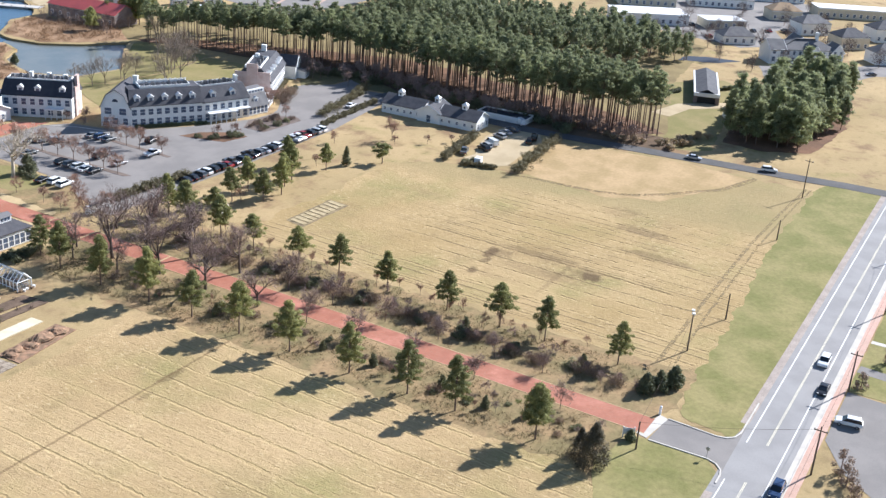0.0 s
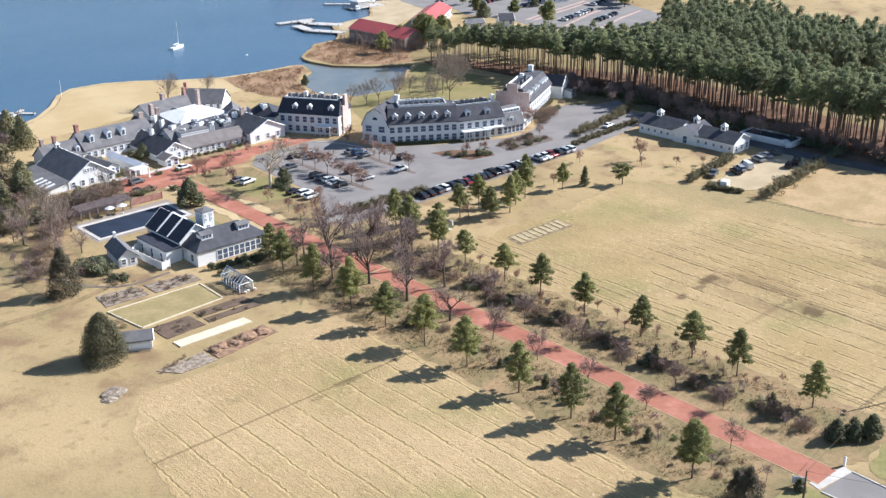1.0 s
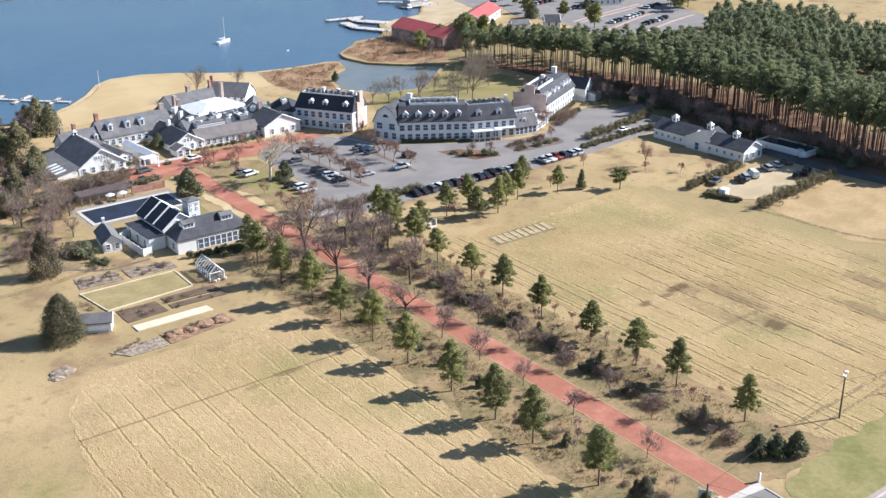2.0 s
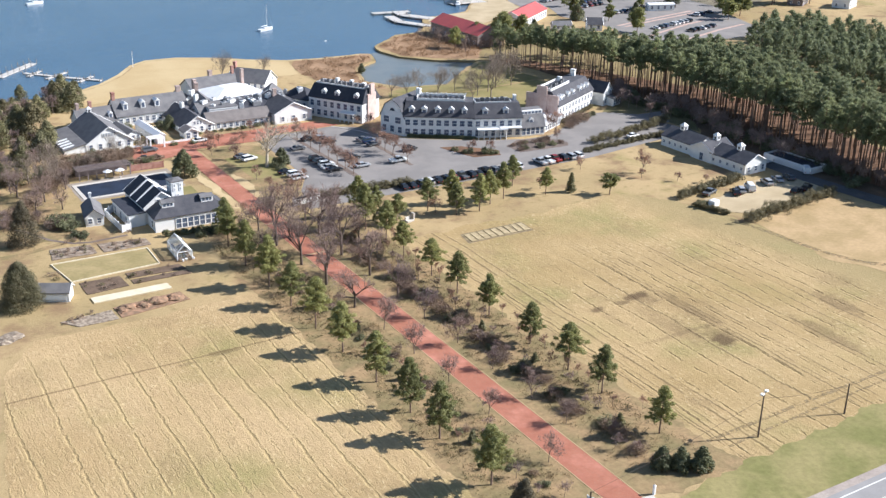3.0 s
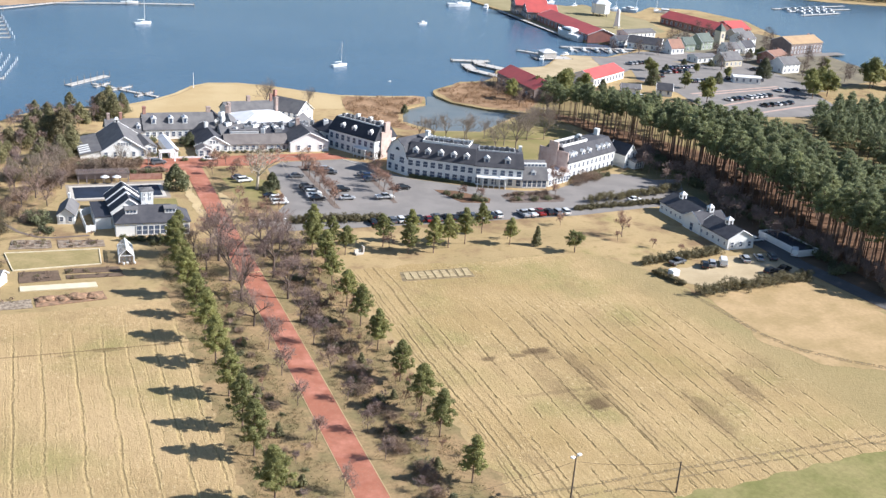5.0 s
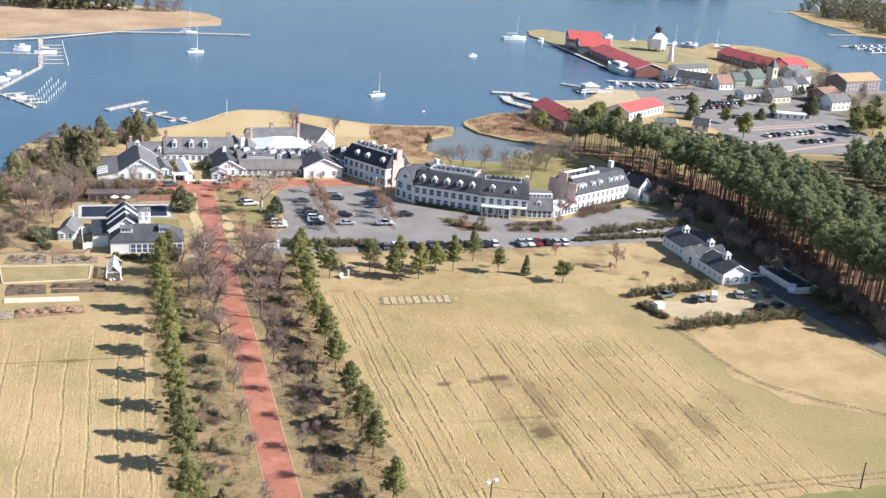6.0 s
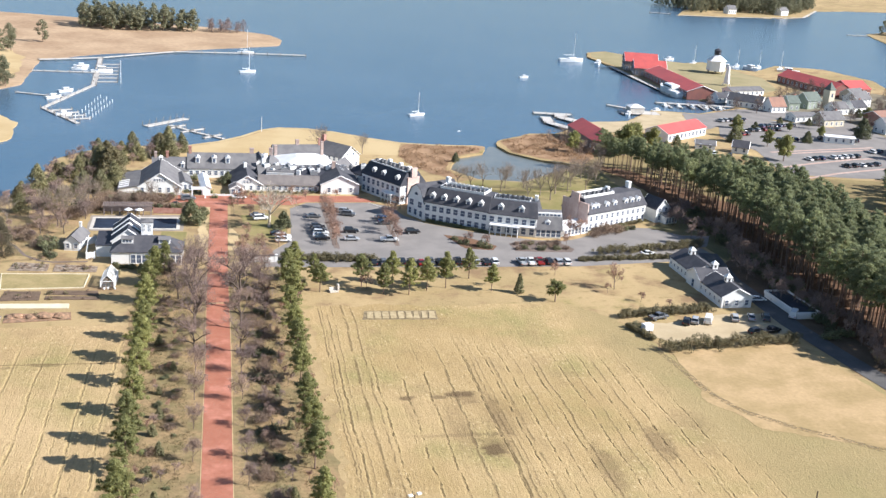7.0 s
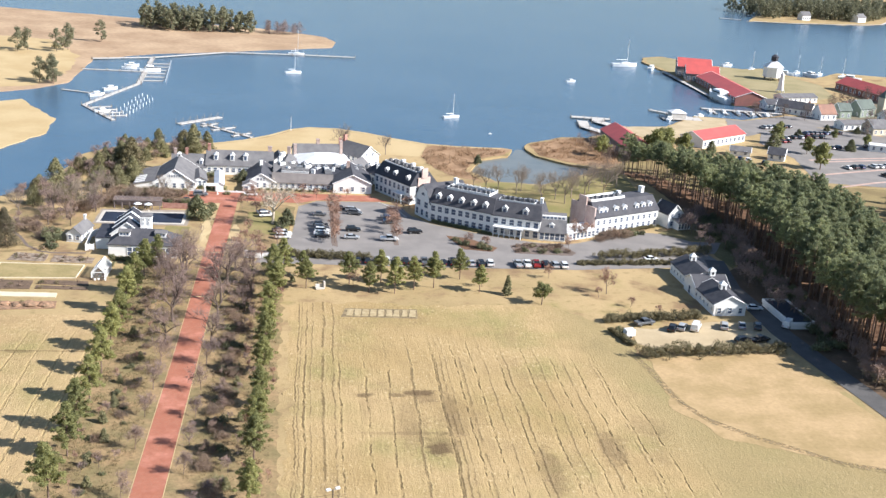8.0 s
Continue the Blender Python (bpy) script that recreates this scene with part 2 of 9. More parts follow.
M_GROUND = make_ground()
M_FIELD_E = make_field("stubble_field_east", (0.424, 0.305, 0.153), (0.352, 0.250, 0.115), [(51.8, 34.8, 2.3, 2.8, 0.75), (52.6, 36.5, 3.6, 4.5, 0.35), (50.3, 59.3, 3.6, 1.6, 0.75), (51.5, 57.6, 2.6, 3.4, 0.4), (45.5, 58.2, 2.2, 0.9, 0.6), (38.5, 58.0, 1.7, 1.2, 0.7), (38.8, 52, 1.2, 6, 0.2), (46, 41, 9, 0.8, 0.3), (56, 50, 1.6, 11, 0.3), (86, 35, 2.6, 7, 0.45), (72, 26, 2.2, 9, 0.4), (47, 44, 3, 9, 0.25), (57, 48, 5, 8, 0.22), (96, 44, 4, 5, 0.25)], lean=-0.012, smooth=82.0, sparse=-0.1, fine=0.16, solid=0.04, depth=0.95, east=101.0, ruts=((23.6, 0.22, 0.65), (24.3, 0.2, 0.6), (25.4, 0.24, 0.65), (26.8, 0.2, 0.5), (29.4, 0.4, 0.6), (31.7, 0.28, 0.6), (48.2, 0.3, 0.6), (54.4, 0.3, 0.7), (55.6, 0.28, 0.6), (56.8, 0.24, 0.5), (60.2, 0.3, 0.55), (66.0, 0.26, 0.6), (71.0, 0.3, 0.6), (78.5, 0.26, 0.55), (84.0, 0.3, 0.6), (91.0, 0.26, 0.5)))
M_FIELD_W = make_field("stubble_field_west", (0.452, 0.325, 0.172), (0.385, 0.272, 0.136), [(-36.0, 78.6, 3.0, 1.0, 0.5), (-44.0, 77.5, 2.0, 0.7, 0.35)], track=79.0, lean=-0.02, smooth=90.0, sparse=-0.16, fine=0.25, even=0.5, solid=0.09, depth=0.52)
M_BARE = surf("bare_tan_turf", (0.44, 0.31, 0.165), (0.34, 0.245, 0.12), 0.12, 1.0, 0.95, grain=0.3, spec=0.1)
M_VERGE = surf("green_verge_grass", (0.185, 0.178, 0.064), (0.28, 0.238, 0.104), 0.1, 0.9, 0.95, grain=0.4, bump=0.6, spec=0.1)
M_LAWN_GREEN = surf("green_lawn", (0.207, 0.185, 0.072), (0.279, 0.225, 0.104), 0.09, 1.5, 0.95, grain=0.25, bump=0.4, spec=0.1)
M_LITTER = surf("leaf_litter", (0.325, 0.222, 0.118), (0.205, 0.165, 0.080), 0.14, 1.1, 0.95, grain=0.55, bump=0.6, spec=0.1)
M_WOODFLOOR = surf("pine_straw_floor", (0.20, 0.115, 0.07), (0.14, 0.085, 0.055), 0.1, 1.2, 0.95, grain=0.35, bump=0.6, spec=0.1)
M_MARSH = surf("brown_marsh_reed", (0.36, 0.235, 0.14), (0.235, 0.145, 0.082), 0.1, 0.9, 0.95, grain=0.45, bump=1.0, spec=0.1)
M_HEADLAND = surf("pale_headland_grass", (0.44, 0.315, 0.20), (0.33, 0.225, 0.14), 0.03, 0.35, 0.95, grain=0.4, bump=0.8, spec=0.1)
M_BEACH = surf("pale_dry_point_grass", (0.486, 0.370, 0.203), (0.424, 0.310, 0.158), 0.05, 1.2, 0.95, grain=0.15, bump=0.3, spec=0.1)
M_SAND = surf("sand_bank", (0.517, 0.400, 0.225), (0.435, 0.320, 0.171), 0.1, 2.0, 0.95, spec=0.1)
M_SOIL = surf("garden_soil", (0.12, 0.085, 0.06), (0.17, 0.12, 0.085), 0.5, 2.5, 0.95, grain=0.4, bump=0.7, spec=0.1)
M_RUBBLE = surf("bed_stalks", (0.19, 0.14, 0.10), (0.33, 0.27, 0.21), 0.9, 1.6, 0.95, grain=0.5, bump=0.8, spec=0.1)
M_ROCKY = surf("grey_bed_clods", (0.20, 0.155, 0.115), (0.37, 0.305, 0.23), 1.1, 2.2, 0.95, grain=0.5, bump=1.0, spec=0.1)
M_RUST = surf("rusty_bed_stalks", (0.37, 0.225, 0.14), (0.19, 0.13, 0.085), 1.0, 2.0, 0.95, grain=0.5, bump=1.0, spec=0.1)
M_MULCH = surf("brown_mulch", (0.19, 0.15, 0.125), (0.15, 0.118, 0.10), 0.3, 2.0, 0.95, grain=0.35, bump=0.5, spec=0.1)
M_GRAVEL = surf("gravel_lot", (0.476, 0.380, 0.243), (0.393, 0.310, 0.189), 0.12, 3.0, 0.95, grain=0.2, spec=0.1)
M_ASPHALT = surf("old_grey_asphalt", (0.25, 0.228, 0.208), (0.205, 0.188, 0.173), 0.12, 4.0, 0.9, grain=0.16, bump=0.15, spec=0.2)
M_ROAD = surf("road_asphalt", (0.31, 0.295, 0.28), (0.265, 0.252, 0.24), 0.15, 4.0, 0.9, grain=0.14, bump=0.15, spec=0.2)
M_PINKSTRIP = surf("pale_pink_brick_strip", (0.50, 0.37, 0.31), (0.42, 0.29, 0.235), 0.3, 3.0, 0.9, grain=0.2, spec=0.1)
M_PINKGRAVEL = surf("pinkish_gravel", (0.40, 0.335, 0.285), (0.32, 0.27, 0.23), 0.4, 3.0, 0.95, grain=0.35, spec=0.1)
M_FLEECE = surf("cream_fleece", (0.68, 0.60, 0.43), (0.58, 0.50, 0.35), 0.4, 3.0, 0.9, grain=0.12, bump=0.2)
M_CONC = surf("pale_concrete", (0.55, 0.51, 0.45), (0.47, 0.43, 0.37), 0.4, 4.0, 0.9, grain=0.12, bump=0.15)
M_LINE = surf("road_paint", (0.75, 0.73, 0.68), (0.62, 0.6, 0.55), 0.8, 6.0, 0.7, grain=0.15, bump=0.0)
M_DRIVE = make_brick_paving("red_brick_paving", (0.364, 0.128, 0.071), (0.314, 0.110, 0.063), (0.328, 0.194, 0.127))
M_BRICKWALK = make_brick_paving("brick_sidewalk", (0.42, 0.23, 0.165), (0.47, 0.31, 0.235), (0.46, 0.36, 0.29))
M_WATER = make_water()
M_POND = surf("murky_pond_water", (0.13, 0.145, 0.14), (0.17, 0.175, 0.16), 0.08, 1.0, 0.18, grain=0.12, bump=0.08)
M_WHITE = surf("white_clapboard", (0.80, 0.79, 0.76), (0.74, 0.74, 0.72), 0.4, 4.0, 0.6, grain=0.06, bump=0.1, here=False)
M_CREAM = surf("cream_siding", (0.62, 0.55, 0.42), (0.56, 0.5, 0.38), 0.4, 4.0, 0.7, grain=0.08, here=False)
M_TRIM = surf("white_trim", (0.82, 0.81, 0.79), (0.78, 0.77, 0.74), 1.0, 6.0, 0.5, grain=0.04, bump=0.05, here=False)
M_ROOF = surf("charcoal_shingle", (0.055, 0.055, 0.064), (0.08, 0.078, 0.085), 0.5, 5.0, 0.85, grain=0.3, bump=0.4, here=False)
M_ROOF_GREY = surf("grey_shingle", (0.17, 0.163, 0.16), (0.125, 0.12, 0.122), 0.4, 5.0, 0.85, grain=0.25, bump=0.4, here=False)
M_ROOF_BROWN = surf("weathered_brown_shingle", (0.20, 0.175, 0.16), (0.15, 0.132, 0.122), 0.4, 5.0, 0.85, grain=0.25, bump=0.4, here=False)
M_ROOF_DARK = surf("slate_roof", (0.03, 0.032, 0.042), (0.048, 0.048, 0.058), 0.5, 5.0, 0.7, grain=0.25, bump=0.3, here=False)
M_ROOF_WHITE = surf("white_membrane_roof", (0.78, 0.78, 0.77), (0.68, 0.68, 0.68), 0.25, 3.0, 0.7, grain=0.06, here=False)
M_ROOF_RED = surf("red_metal_roof", (0.52, 0.105, 0.09), (0.43, 0.09, 0.08), 0.2, 2.0, 0.5, grain=0.12, bump=0.1, here=False)
M_ROOF_GREEN = surf("green_grey_shingle", (0.135, 0.16, 0.135), (0.105, 0.125, 0.108), 0.4, 4.0, 0.85, grain=0.2, bump=0.3, here=False)
M_ROOF_RUST = surf("rusty_shingle", (0.30, 0.165, 0.115), (0.24, 0.135, 0.10), 0.3, 3.0, 0.85, here=False)
M_ROOF_TAN = surf("tan_shingle", (0.42, 0.29, 0.16), (0.36, 0.24, 0.14), 0.3, 3.0, 0.85, here=False)
M_BRICK = surf("old_red_brick", (0.33, 0.155, 0.115), (0.42, 0.24, 0.19), 0.6, 5.0, 0.9, grain=0.3, bump=0.3, here=False)
M_PALEBRICK = surf("pale_pink_brick", (0.50, 0.36, 0.31), (0.58, 0.46, 0.41), 0.6, 5.0, 0.9, grain=0.25, bump=0.3, here=False)
M_CHIMNEY = surf("weathered_chimney_brick", (0.36, 0.26, 0.22), (0.45, 0.36, 0.32), 0.8, 5.0, 0.9, grain=0.25, bump=0.3, here=False)
M_BROWNWALL = surf("weathered_board_wall", (0.19, 0.15, 0.14), (0.25, 0.2, 0.18), 0.4, 3.0, 0.85, here=False)
M_REDWALL = surf("barn_red_wall", (0.27, 0.11, 0.085), (0.22, 0.095, 0.08), 0.4, 3.0, 0.85, here=False)
M_GREENWALL = surf("sage_siding", (0.30, 0.34, 0.27), (0.26, 0.3, 0.24), 0.4, 3.0, 0.8, here=False)
M_GREYBOX = surf("grey_metal_casing", (0.20, 0.20, 0.20), (0.14, 0.14, 0.145), 1.0, 5.0, 0.55, 0.2, grain=0.1, here=False)
M_DARK = surf("dark_interior", (0.03, 0.03, 0.035), (0.045, 0.04, 0.04), 1.0, 4.0, 0.8, grain=0.1, bump=0)
M_PANE = glassy("window_glass", (0.07, 0.088, 0.125))
M_GREENGLASS = glassy("greenhouse_glass", (0.42, 0.45, 0.45), 0.15)
clear = M_GREENGLASS.node_tree.nodes.new("ShaderNodeBsdfTransparent")
half = M_GREENGLASS.node_tree.nodes.new("ShaderNodeMixShader")
half.inputs[0].default_value = 0.18
M_GREENGLASS.node_tree.links.new(clear.outputs[0], half.inputs[1])
M_GREENGLASS.node_tree.links.new(M_GREENGLASS.node_tree.nodes["Principled BSDF"].outputs[0], half.inputs[2])
M_GREENGLASS.node_tree.links.new(half.outputs[0], M_GREENGLASS.node_tree.nodes["Material Output"].inputs[0])
M_POOL = surf("pool_cover", (0.028, 0.038, 0.062), (0.02, 0.026, 0.04), 0.3, 2.0, 0.6, grain=0.15, bump=0.1, spec=0.25)
M_WOOD = surf("grey_dock_wood", (0.42, 0.39, 0.35), (0.52, 0.49, 0.45), 0.8, 5.0, 0.85, grain=0.2, here=True)
M_PILE = surf("dock_pile", (0.20, 0.165, 0.13), (0.26, 0.22, 0.18), 0.8, 5.0, 0.9)
M_POLE = surf("utility_pole_wood", (0.10, 0.075, 0.055), (0.15, 0.115, 0.085), 0.8, 5.0, 0.9, here=False)
M_METAL = surf("grey_metal", (0.4, 0.4, 0.4), (0.32, 0.32, 0.33), 1.0, 5.0, 0.45, 0.6, grain=0.1, here=False)
M_BARK = surf("pine_bark", (0.15, 0.10, 0.078), (0.23, 0.16, 0.12), 1.2, 8.0, 0.95, grain=0.35, bump=0.8, here=False, vary=0.15)
M_TWIG = leafy("bare_twigs", (0.25, 0.19, 0.16), (0.17, 0.12, 0.10), 0.25, 0.0)
M_TWIG_MAUVE = leafy("mauve_twigs", (0.37, 0.275, 0.245), (0.24, 0.175, 0.155), 0.25, 0.0)
M_TWIG_GREY = leafy("grey_brown_twigs", (0.34, 0.28, 0.23), (0.22, 0.175, 0.145), 0.2, 0.0)
M_TWIG_TAN = leafy("tan_twigs", (0.42, 0.275, 0.215), (0.29, 0.18, 0.14), 0.25, 0.0)
M_TWIG_PALE = leafy("pale_sycamore_bark", (0.56, 0.50, 0.42), (0.42, 0.36, 0.29), 0.15, 0.0)
M_NEEDLE = leafy("pine_needles", (0.245, 0.26, 0.105), (0.40, 0.395, 0.165), 0.2, 0.45)
M_NEEDLE_WOOD = leafy("wood_pine_needles", (0.225, 0.26, 0.145), (0.40, 0.43, 0.24), 0.25, 0.55)
M_CEDAR = leafy("cedar_needles", (0.18, 0.18, 0.09), (0.30, 0.27, 0.145), 0.15, 0.2)
M_SHRUB = leafy("evergreen_shrub_leaves", (0.14, 0.155, 0.085), (0.235, 0.235, 0.13), 0.2, 0.3)
M_BROWNSHRUB = leafy("winter_shrub_stems", (0.34, 0.25, 0.19), (0.22, 0.16, 0.12), 0.2, 0.1)
M_HEDGE = leafy("dull_hedge_leaves", (0.165, 0.148, 0.082), (0.25, 0.215, 0.12), 0.12, 0.3)
M_TYRE = surf("tyre_rubber", (0.02, 0.02, 0.02), (0.035, 0.035, 0.035), 2.0, 8.0, 0.9, here=False)
M_CARGLASS = glassy("car_glass", (0.015, 0.018, 0.022))
M_LAMP = surf("lens_plastic", (0.7, 0.68, 0.62), (0.62, 0.6, 0.56), 2.0, 8.0, 0.2, here=False, bump=0)
M_TAIL = surf("tail_lens", (0.35, 0.02, 0.02), (0.28, 0.02, 0.02), 2.0, 8.0, 0.2, here=False, bump=0)
M_HULL = surf("white_gelcoat", (0.82, 0.82, 0.80), (0.76, 0.76, 0.75), 0.7, 5.0, 0.3, grain=0.04, bump=0.0, here=False)
PAINTS = {
    "white": ((0.80, 0.80, 0.78), (0.74, 0.74, 0.72)), "black": ((0.012, 0.012, 0.014), (0.02, 0.02, 0.022)),
    "silver": ((0.42, 0.43, 0.44), (0.36, 0.37, 0.38)), "grey": ((0.13, 0.135, 0.145), (0.10, 0.105, 0.11)),
    "blue": ((0.03, 0.06, 0.14), (0.025, 0.05, 0.11)), "red": ((0.28, 0.025, 0.025), (0.22, 0.02, 0.02)),
    "tan": ((0.35, 0.29, 0.21), (0.3, 0.25, 0.18)),
}
M_PAINT = {k: surf("car_paint_" + k, a, b, 1.0, 6.0, 0.25, 0.1, grain=0.04, bump=0.0, here=False, spec=0.6) for k, (a, b) in PAINTS.items()}

# ---- tools for meshes ----


def obj(name, me, mat, parent=None, label="", m=None):
    ob = new(name, me)
    if mat is not None and not me.materials:
        me.materials.append(mat)
    if parent is not None:
        ob.parent = parent
    if m is not None:
        ob.matrix_local = m
    if label:
        ob["label"] = label
    return ob


def part(name, bm, mat, parent, label="", m=None):
    me = bpy.data.meshes.new(name)
    bm.to_mesh(me)
    bm.free()
    return obj(name, me, mat, parent, label, m)


def thing(name, label, category, group="", m=None):
    ob = tagged(new(name), label, category, group)
    ob.empty_display_size = 0.5
    if m is not None:
        ob.matrix_world = m
    return ob


def box(bm, x0, x1, y0, y1, z0, z1, m=None, bevel=0.0):
    r = bmesh.ops.create_cube(bm, size=1.0, matrix=(m or Matrix()) @ Matrix.Translation(((x0 + x1) / 2, (y0 + y1) / 2, (z0 + z1) / 2)) @ Matrix.Diagonal((x1 - x0, y1 - y0, z1 - z0, 1)))
    if bevel:
        bmesh.ops.bevel(bm, geom=list({e for v in r["verts"] for e in v.link_edges}), offset=bevel, segments=1, affect="EDGES")
    return r["verts"]


def rod(bm, a, b, r0, r1, sides=6):
    """A tapered round bar from a to b."""
    a, b = Vector(a), Vector(b)
    d = b - a
    q = d.to_track_quat("Z", "Y").to_matrix().to_4x4()
    bmesh.ops.create_cone(bm, cap_ends=True, segments=sides, radius1=r0, radius2=r1, depth=d.length, matrix=Matrix.Translation((a + b) / 2) @ q)


def prism(bm, prof, x0, x1):
    """A side outline of (y, z) pairs, drawn out along x."""
    a = [bm.verts.new((x0, y, z)) for y, z in prof]
    b = [bm.verts.new((x1, y, z)) for y, z in prof]
    n = len(prof)
    bm.faces.new(a)
    bm.faces.new(b[::-1])
    for i in range(n):
        j = (i + 1) % n
        bm.faces.new((a[j], a[i], b[i], b[j]))
    bmesh.ops.recalc_face_normals(bm, faces=bm.faces)


def rough_outline(pts, step=2.0, amp=0.5, seed=1):
    """The outline with points every step, pushed in and out by a noise, as an edge of grass or reed has."""
    out = []
    for i, a in enumerate(pts):
        b = pts[(i + 1) % len(pts)]
        a, b = Vector(a), Vector(b)
        n = max(1, int((b - a).length / step))
        side = Vector((-(b - a).y, (b - a).x)).normalized()
        for k in range(n):
            p = a.lerp(b, k / n)
            w = noise.noise((p.x * 0.23, p.y * 0.23, seed)) + 0.6 * noise.noise((p.x * 0.7, p.y * 0.7, seed + 5))
            out.append(p + side * w * amp)
    return out


def sheet(name, pts, z, mat, label, category, drop=0.0, amp=0.0, step=2.0, seed=1, kind="structure"):
    """A flat piece of ground with the given outline; drop: how far its rim goes down."""
    pts = rough_outline(pts, step, amp, seed) if amp else [Vector(p) for p in pts]
    bm = bmesh.new()
    top = [bm.verts.new((p.x, p.y, z)) for p in pts]
    face = bm.faces.new(top)
    face.normal_update()
    if face.normal.z < 0:
        face.normal_flip()
    if drop:
        low = [bm.verts.new((p.x, p.y, z - drop)) for p in pts]
        for i in range(len(pts)):
            j = (i + 1) % len(pts)
            bm.faces.new((top[i], top[j], low[j], low[i]))
    bmesh.ops.triangulate(bm, faces=[f for f in bm.faces if len(f.verts) > 4])
    ob = part(name, bm, mat, None)
    return tagged(ob, label, category, kind=kind)


def ribbon(name, line, width, z, mat, label, category, parent=None, height=0.0):
    """A strip of even width along a line; with a height it is a kerb."""
    line = [Vector(p) for p in line]
    left, right = [], []
    for i, p in enumerate(line):
        d = (line[min(i + 1, len(line) - 1)] - line[max(i - 1, 0)]).normalized()
        s = Vector((-d.y, d.x)) * width / 2
        left.append(p + s)
        right.append(p - s)
    bm = bmesh.new()
    rows = [[bm.verts.new((p.x, p.y, zz)) for p in side] for side, zz in ((left, z + height), (right, z + height), (left, 0), (right, 0))]
    for i in range(len(line) - 1):
        bm.faces.new((rows[0][i], rows[1][i], rows[1][i + 1], rows[0][i + 1]))
        if height:
            bm.faces.new((rows[2][i], rows[0][i], rows[0][i + 1], rows[2][i + 1]))
            bm.faces.new((rows[1][i], rows[3][i], rows[3][i + 1], rows[1][i + 1]))
    if not height:
        for r in rows[2:]:
            for v in r:
                bm.verts.remove(v)
    bmesh.ops.recalc_face_normals(bm, faces=bm.faces)
    for f in bm.faces:
        if not height and f.normal.z < 0:
            f.normal_flip()
    ob = part(name, bm, mat, parent)
    return ob if parent is not None else tagged(ob, label, category, kind="structure")


def inside(p, poly):
    x, y = p
    c = False
    for i in range(len(poly)):
        (x0, y0), (x1, y1) = poly[i - 1], poly[i]
        if (y0 > y) != (y1 > y) and x < (x1 - x0) * (y - y0) / (y1 - y0) + x0:
            c = not c
    return c


def scatter(poly, gap, rng):
    """Places all over an outline, about gap apart, unevenly."""
    xs, ys = [p[0] for p in poly], [p[1] for p in poly]
    out = []
    y = min(ys)
    while y < max(ys):
        x = min(xs)
        while x < max(xs):
            p = (x + rng.uniform(-0.38, 0.38) * gap, y + rng.uniform(-0.38, 0.38) * gap)
            if inside(p, poly):
                out.append(p)
            x += gap
        y += gap
    return out


# ---- plants ----


def leaves(rng, centres, radii, each, size, flat=0.8, long=2.2, lift=0.35, face=False):
    """Many small pointed leaves in clumps: arrays of corners and triangles."""
    c = np.repeat(np.asarray(centres, float), each, 0)
    r = np.repeat(np.asarray(radii, float), each)
    n = len(c)
    d = rng.normal(size=(n, 3))
    d /= np.linalg.norm(d, axis=1, keepdims=True)
    at = c + d * (r * rng.uniform(0.35, 1.0, n) ** 0.6)[:, None] * (1, 1, flat)
    out = d + rng.normal(size=(n, 3)) * 0.6 + (0, 0, lift)
    out /= np.linalg.norm(out, axis=1, keepdims=True)
    side = np.cross(out, rng.normal(size=(n, 3)))
    if face:
        out = np.cross(out, side)
        out /= np.linalg.norm(out, axis=1, keepdims=True) + 1e-9
    side /= np.linalg.norm(side, axis=1, keepdims=True) + 1e-9
    s = size * rng.uniform(0.6, 1.3, n)[:, None]
    v = np.stack([at - side * s / 2, at + side * s / 2, at + out * s * long], 1).reshape(-1, 3)
    return v, np.arange(3 * n).reshape(-1, 3)


def mesh_np(name, v, f, mat):
    me = bpy.data.meshes.new(name)
    me.vertices.add(len(v))
    me.vertices.foreach_set("co", np.asarray(v, np.float32).ravel())
    me.loops.add(f.size)
    me.loops.foreach_set("vertex_index", np.asarray(f, np.int32).ravel())
    me.polygons.add(len(f))
    me.polygons.foreach_set("loop_start", np.arange(0, f.size, f.shape[1], dtype=np.int32))
    me.polygons.foreach_set("loop_total", np.full(len(f), f.shape[1], np.int32))
    me.update(calc_edges=True)
    me.materials.append(mat)
    return me


def limbs_mesh(name, segs, mat, sides=4):
    """Tapered bars for a list of (from, to, radius, radius)."""
    vs, fs = [], []
    for a, b, r0, r1 in segs:
        a, b = np.array(a, float), np.array(b, float)
        d = (b - a) / (np.linalg.norm(b - a) + 1e-9)
        u = np.cross(d, (0.3, 0.9, 0.25))
        u /= np.linalg.norm(u) + 1e-9
        w = np.cross(d, u)
        k = len(vs)
        for p, r in ((a, r0), (b, r1)):
            for i in range(sides):
                t = 2 * math.pi * i / sides
                vs.append(p + r * (math.cos(t) * u + math.sin(t) * w))
        for i in range(sides):
            j = (i + 1) % sides
            fs.append((k + i, k + j, k + sides + j, k + sides + i))
    return mesh_np(name, np.array(vs), np.array(fs), mat)


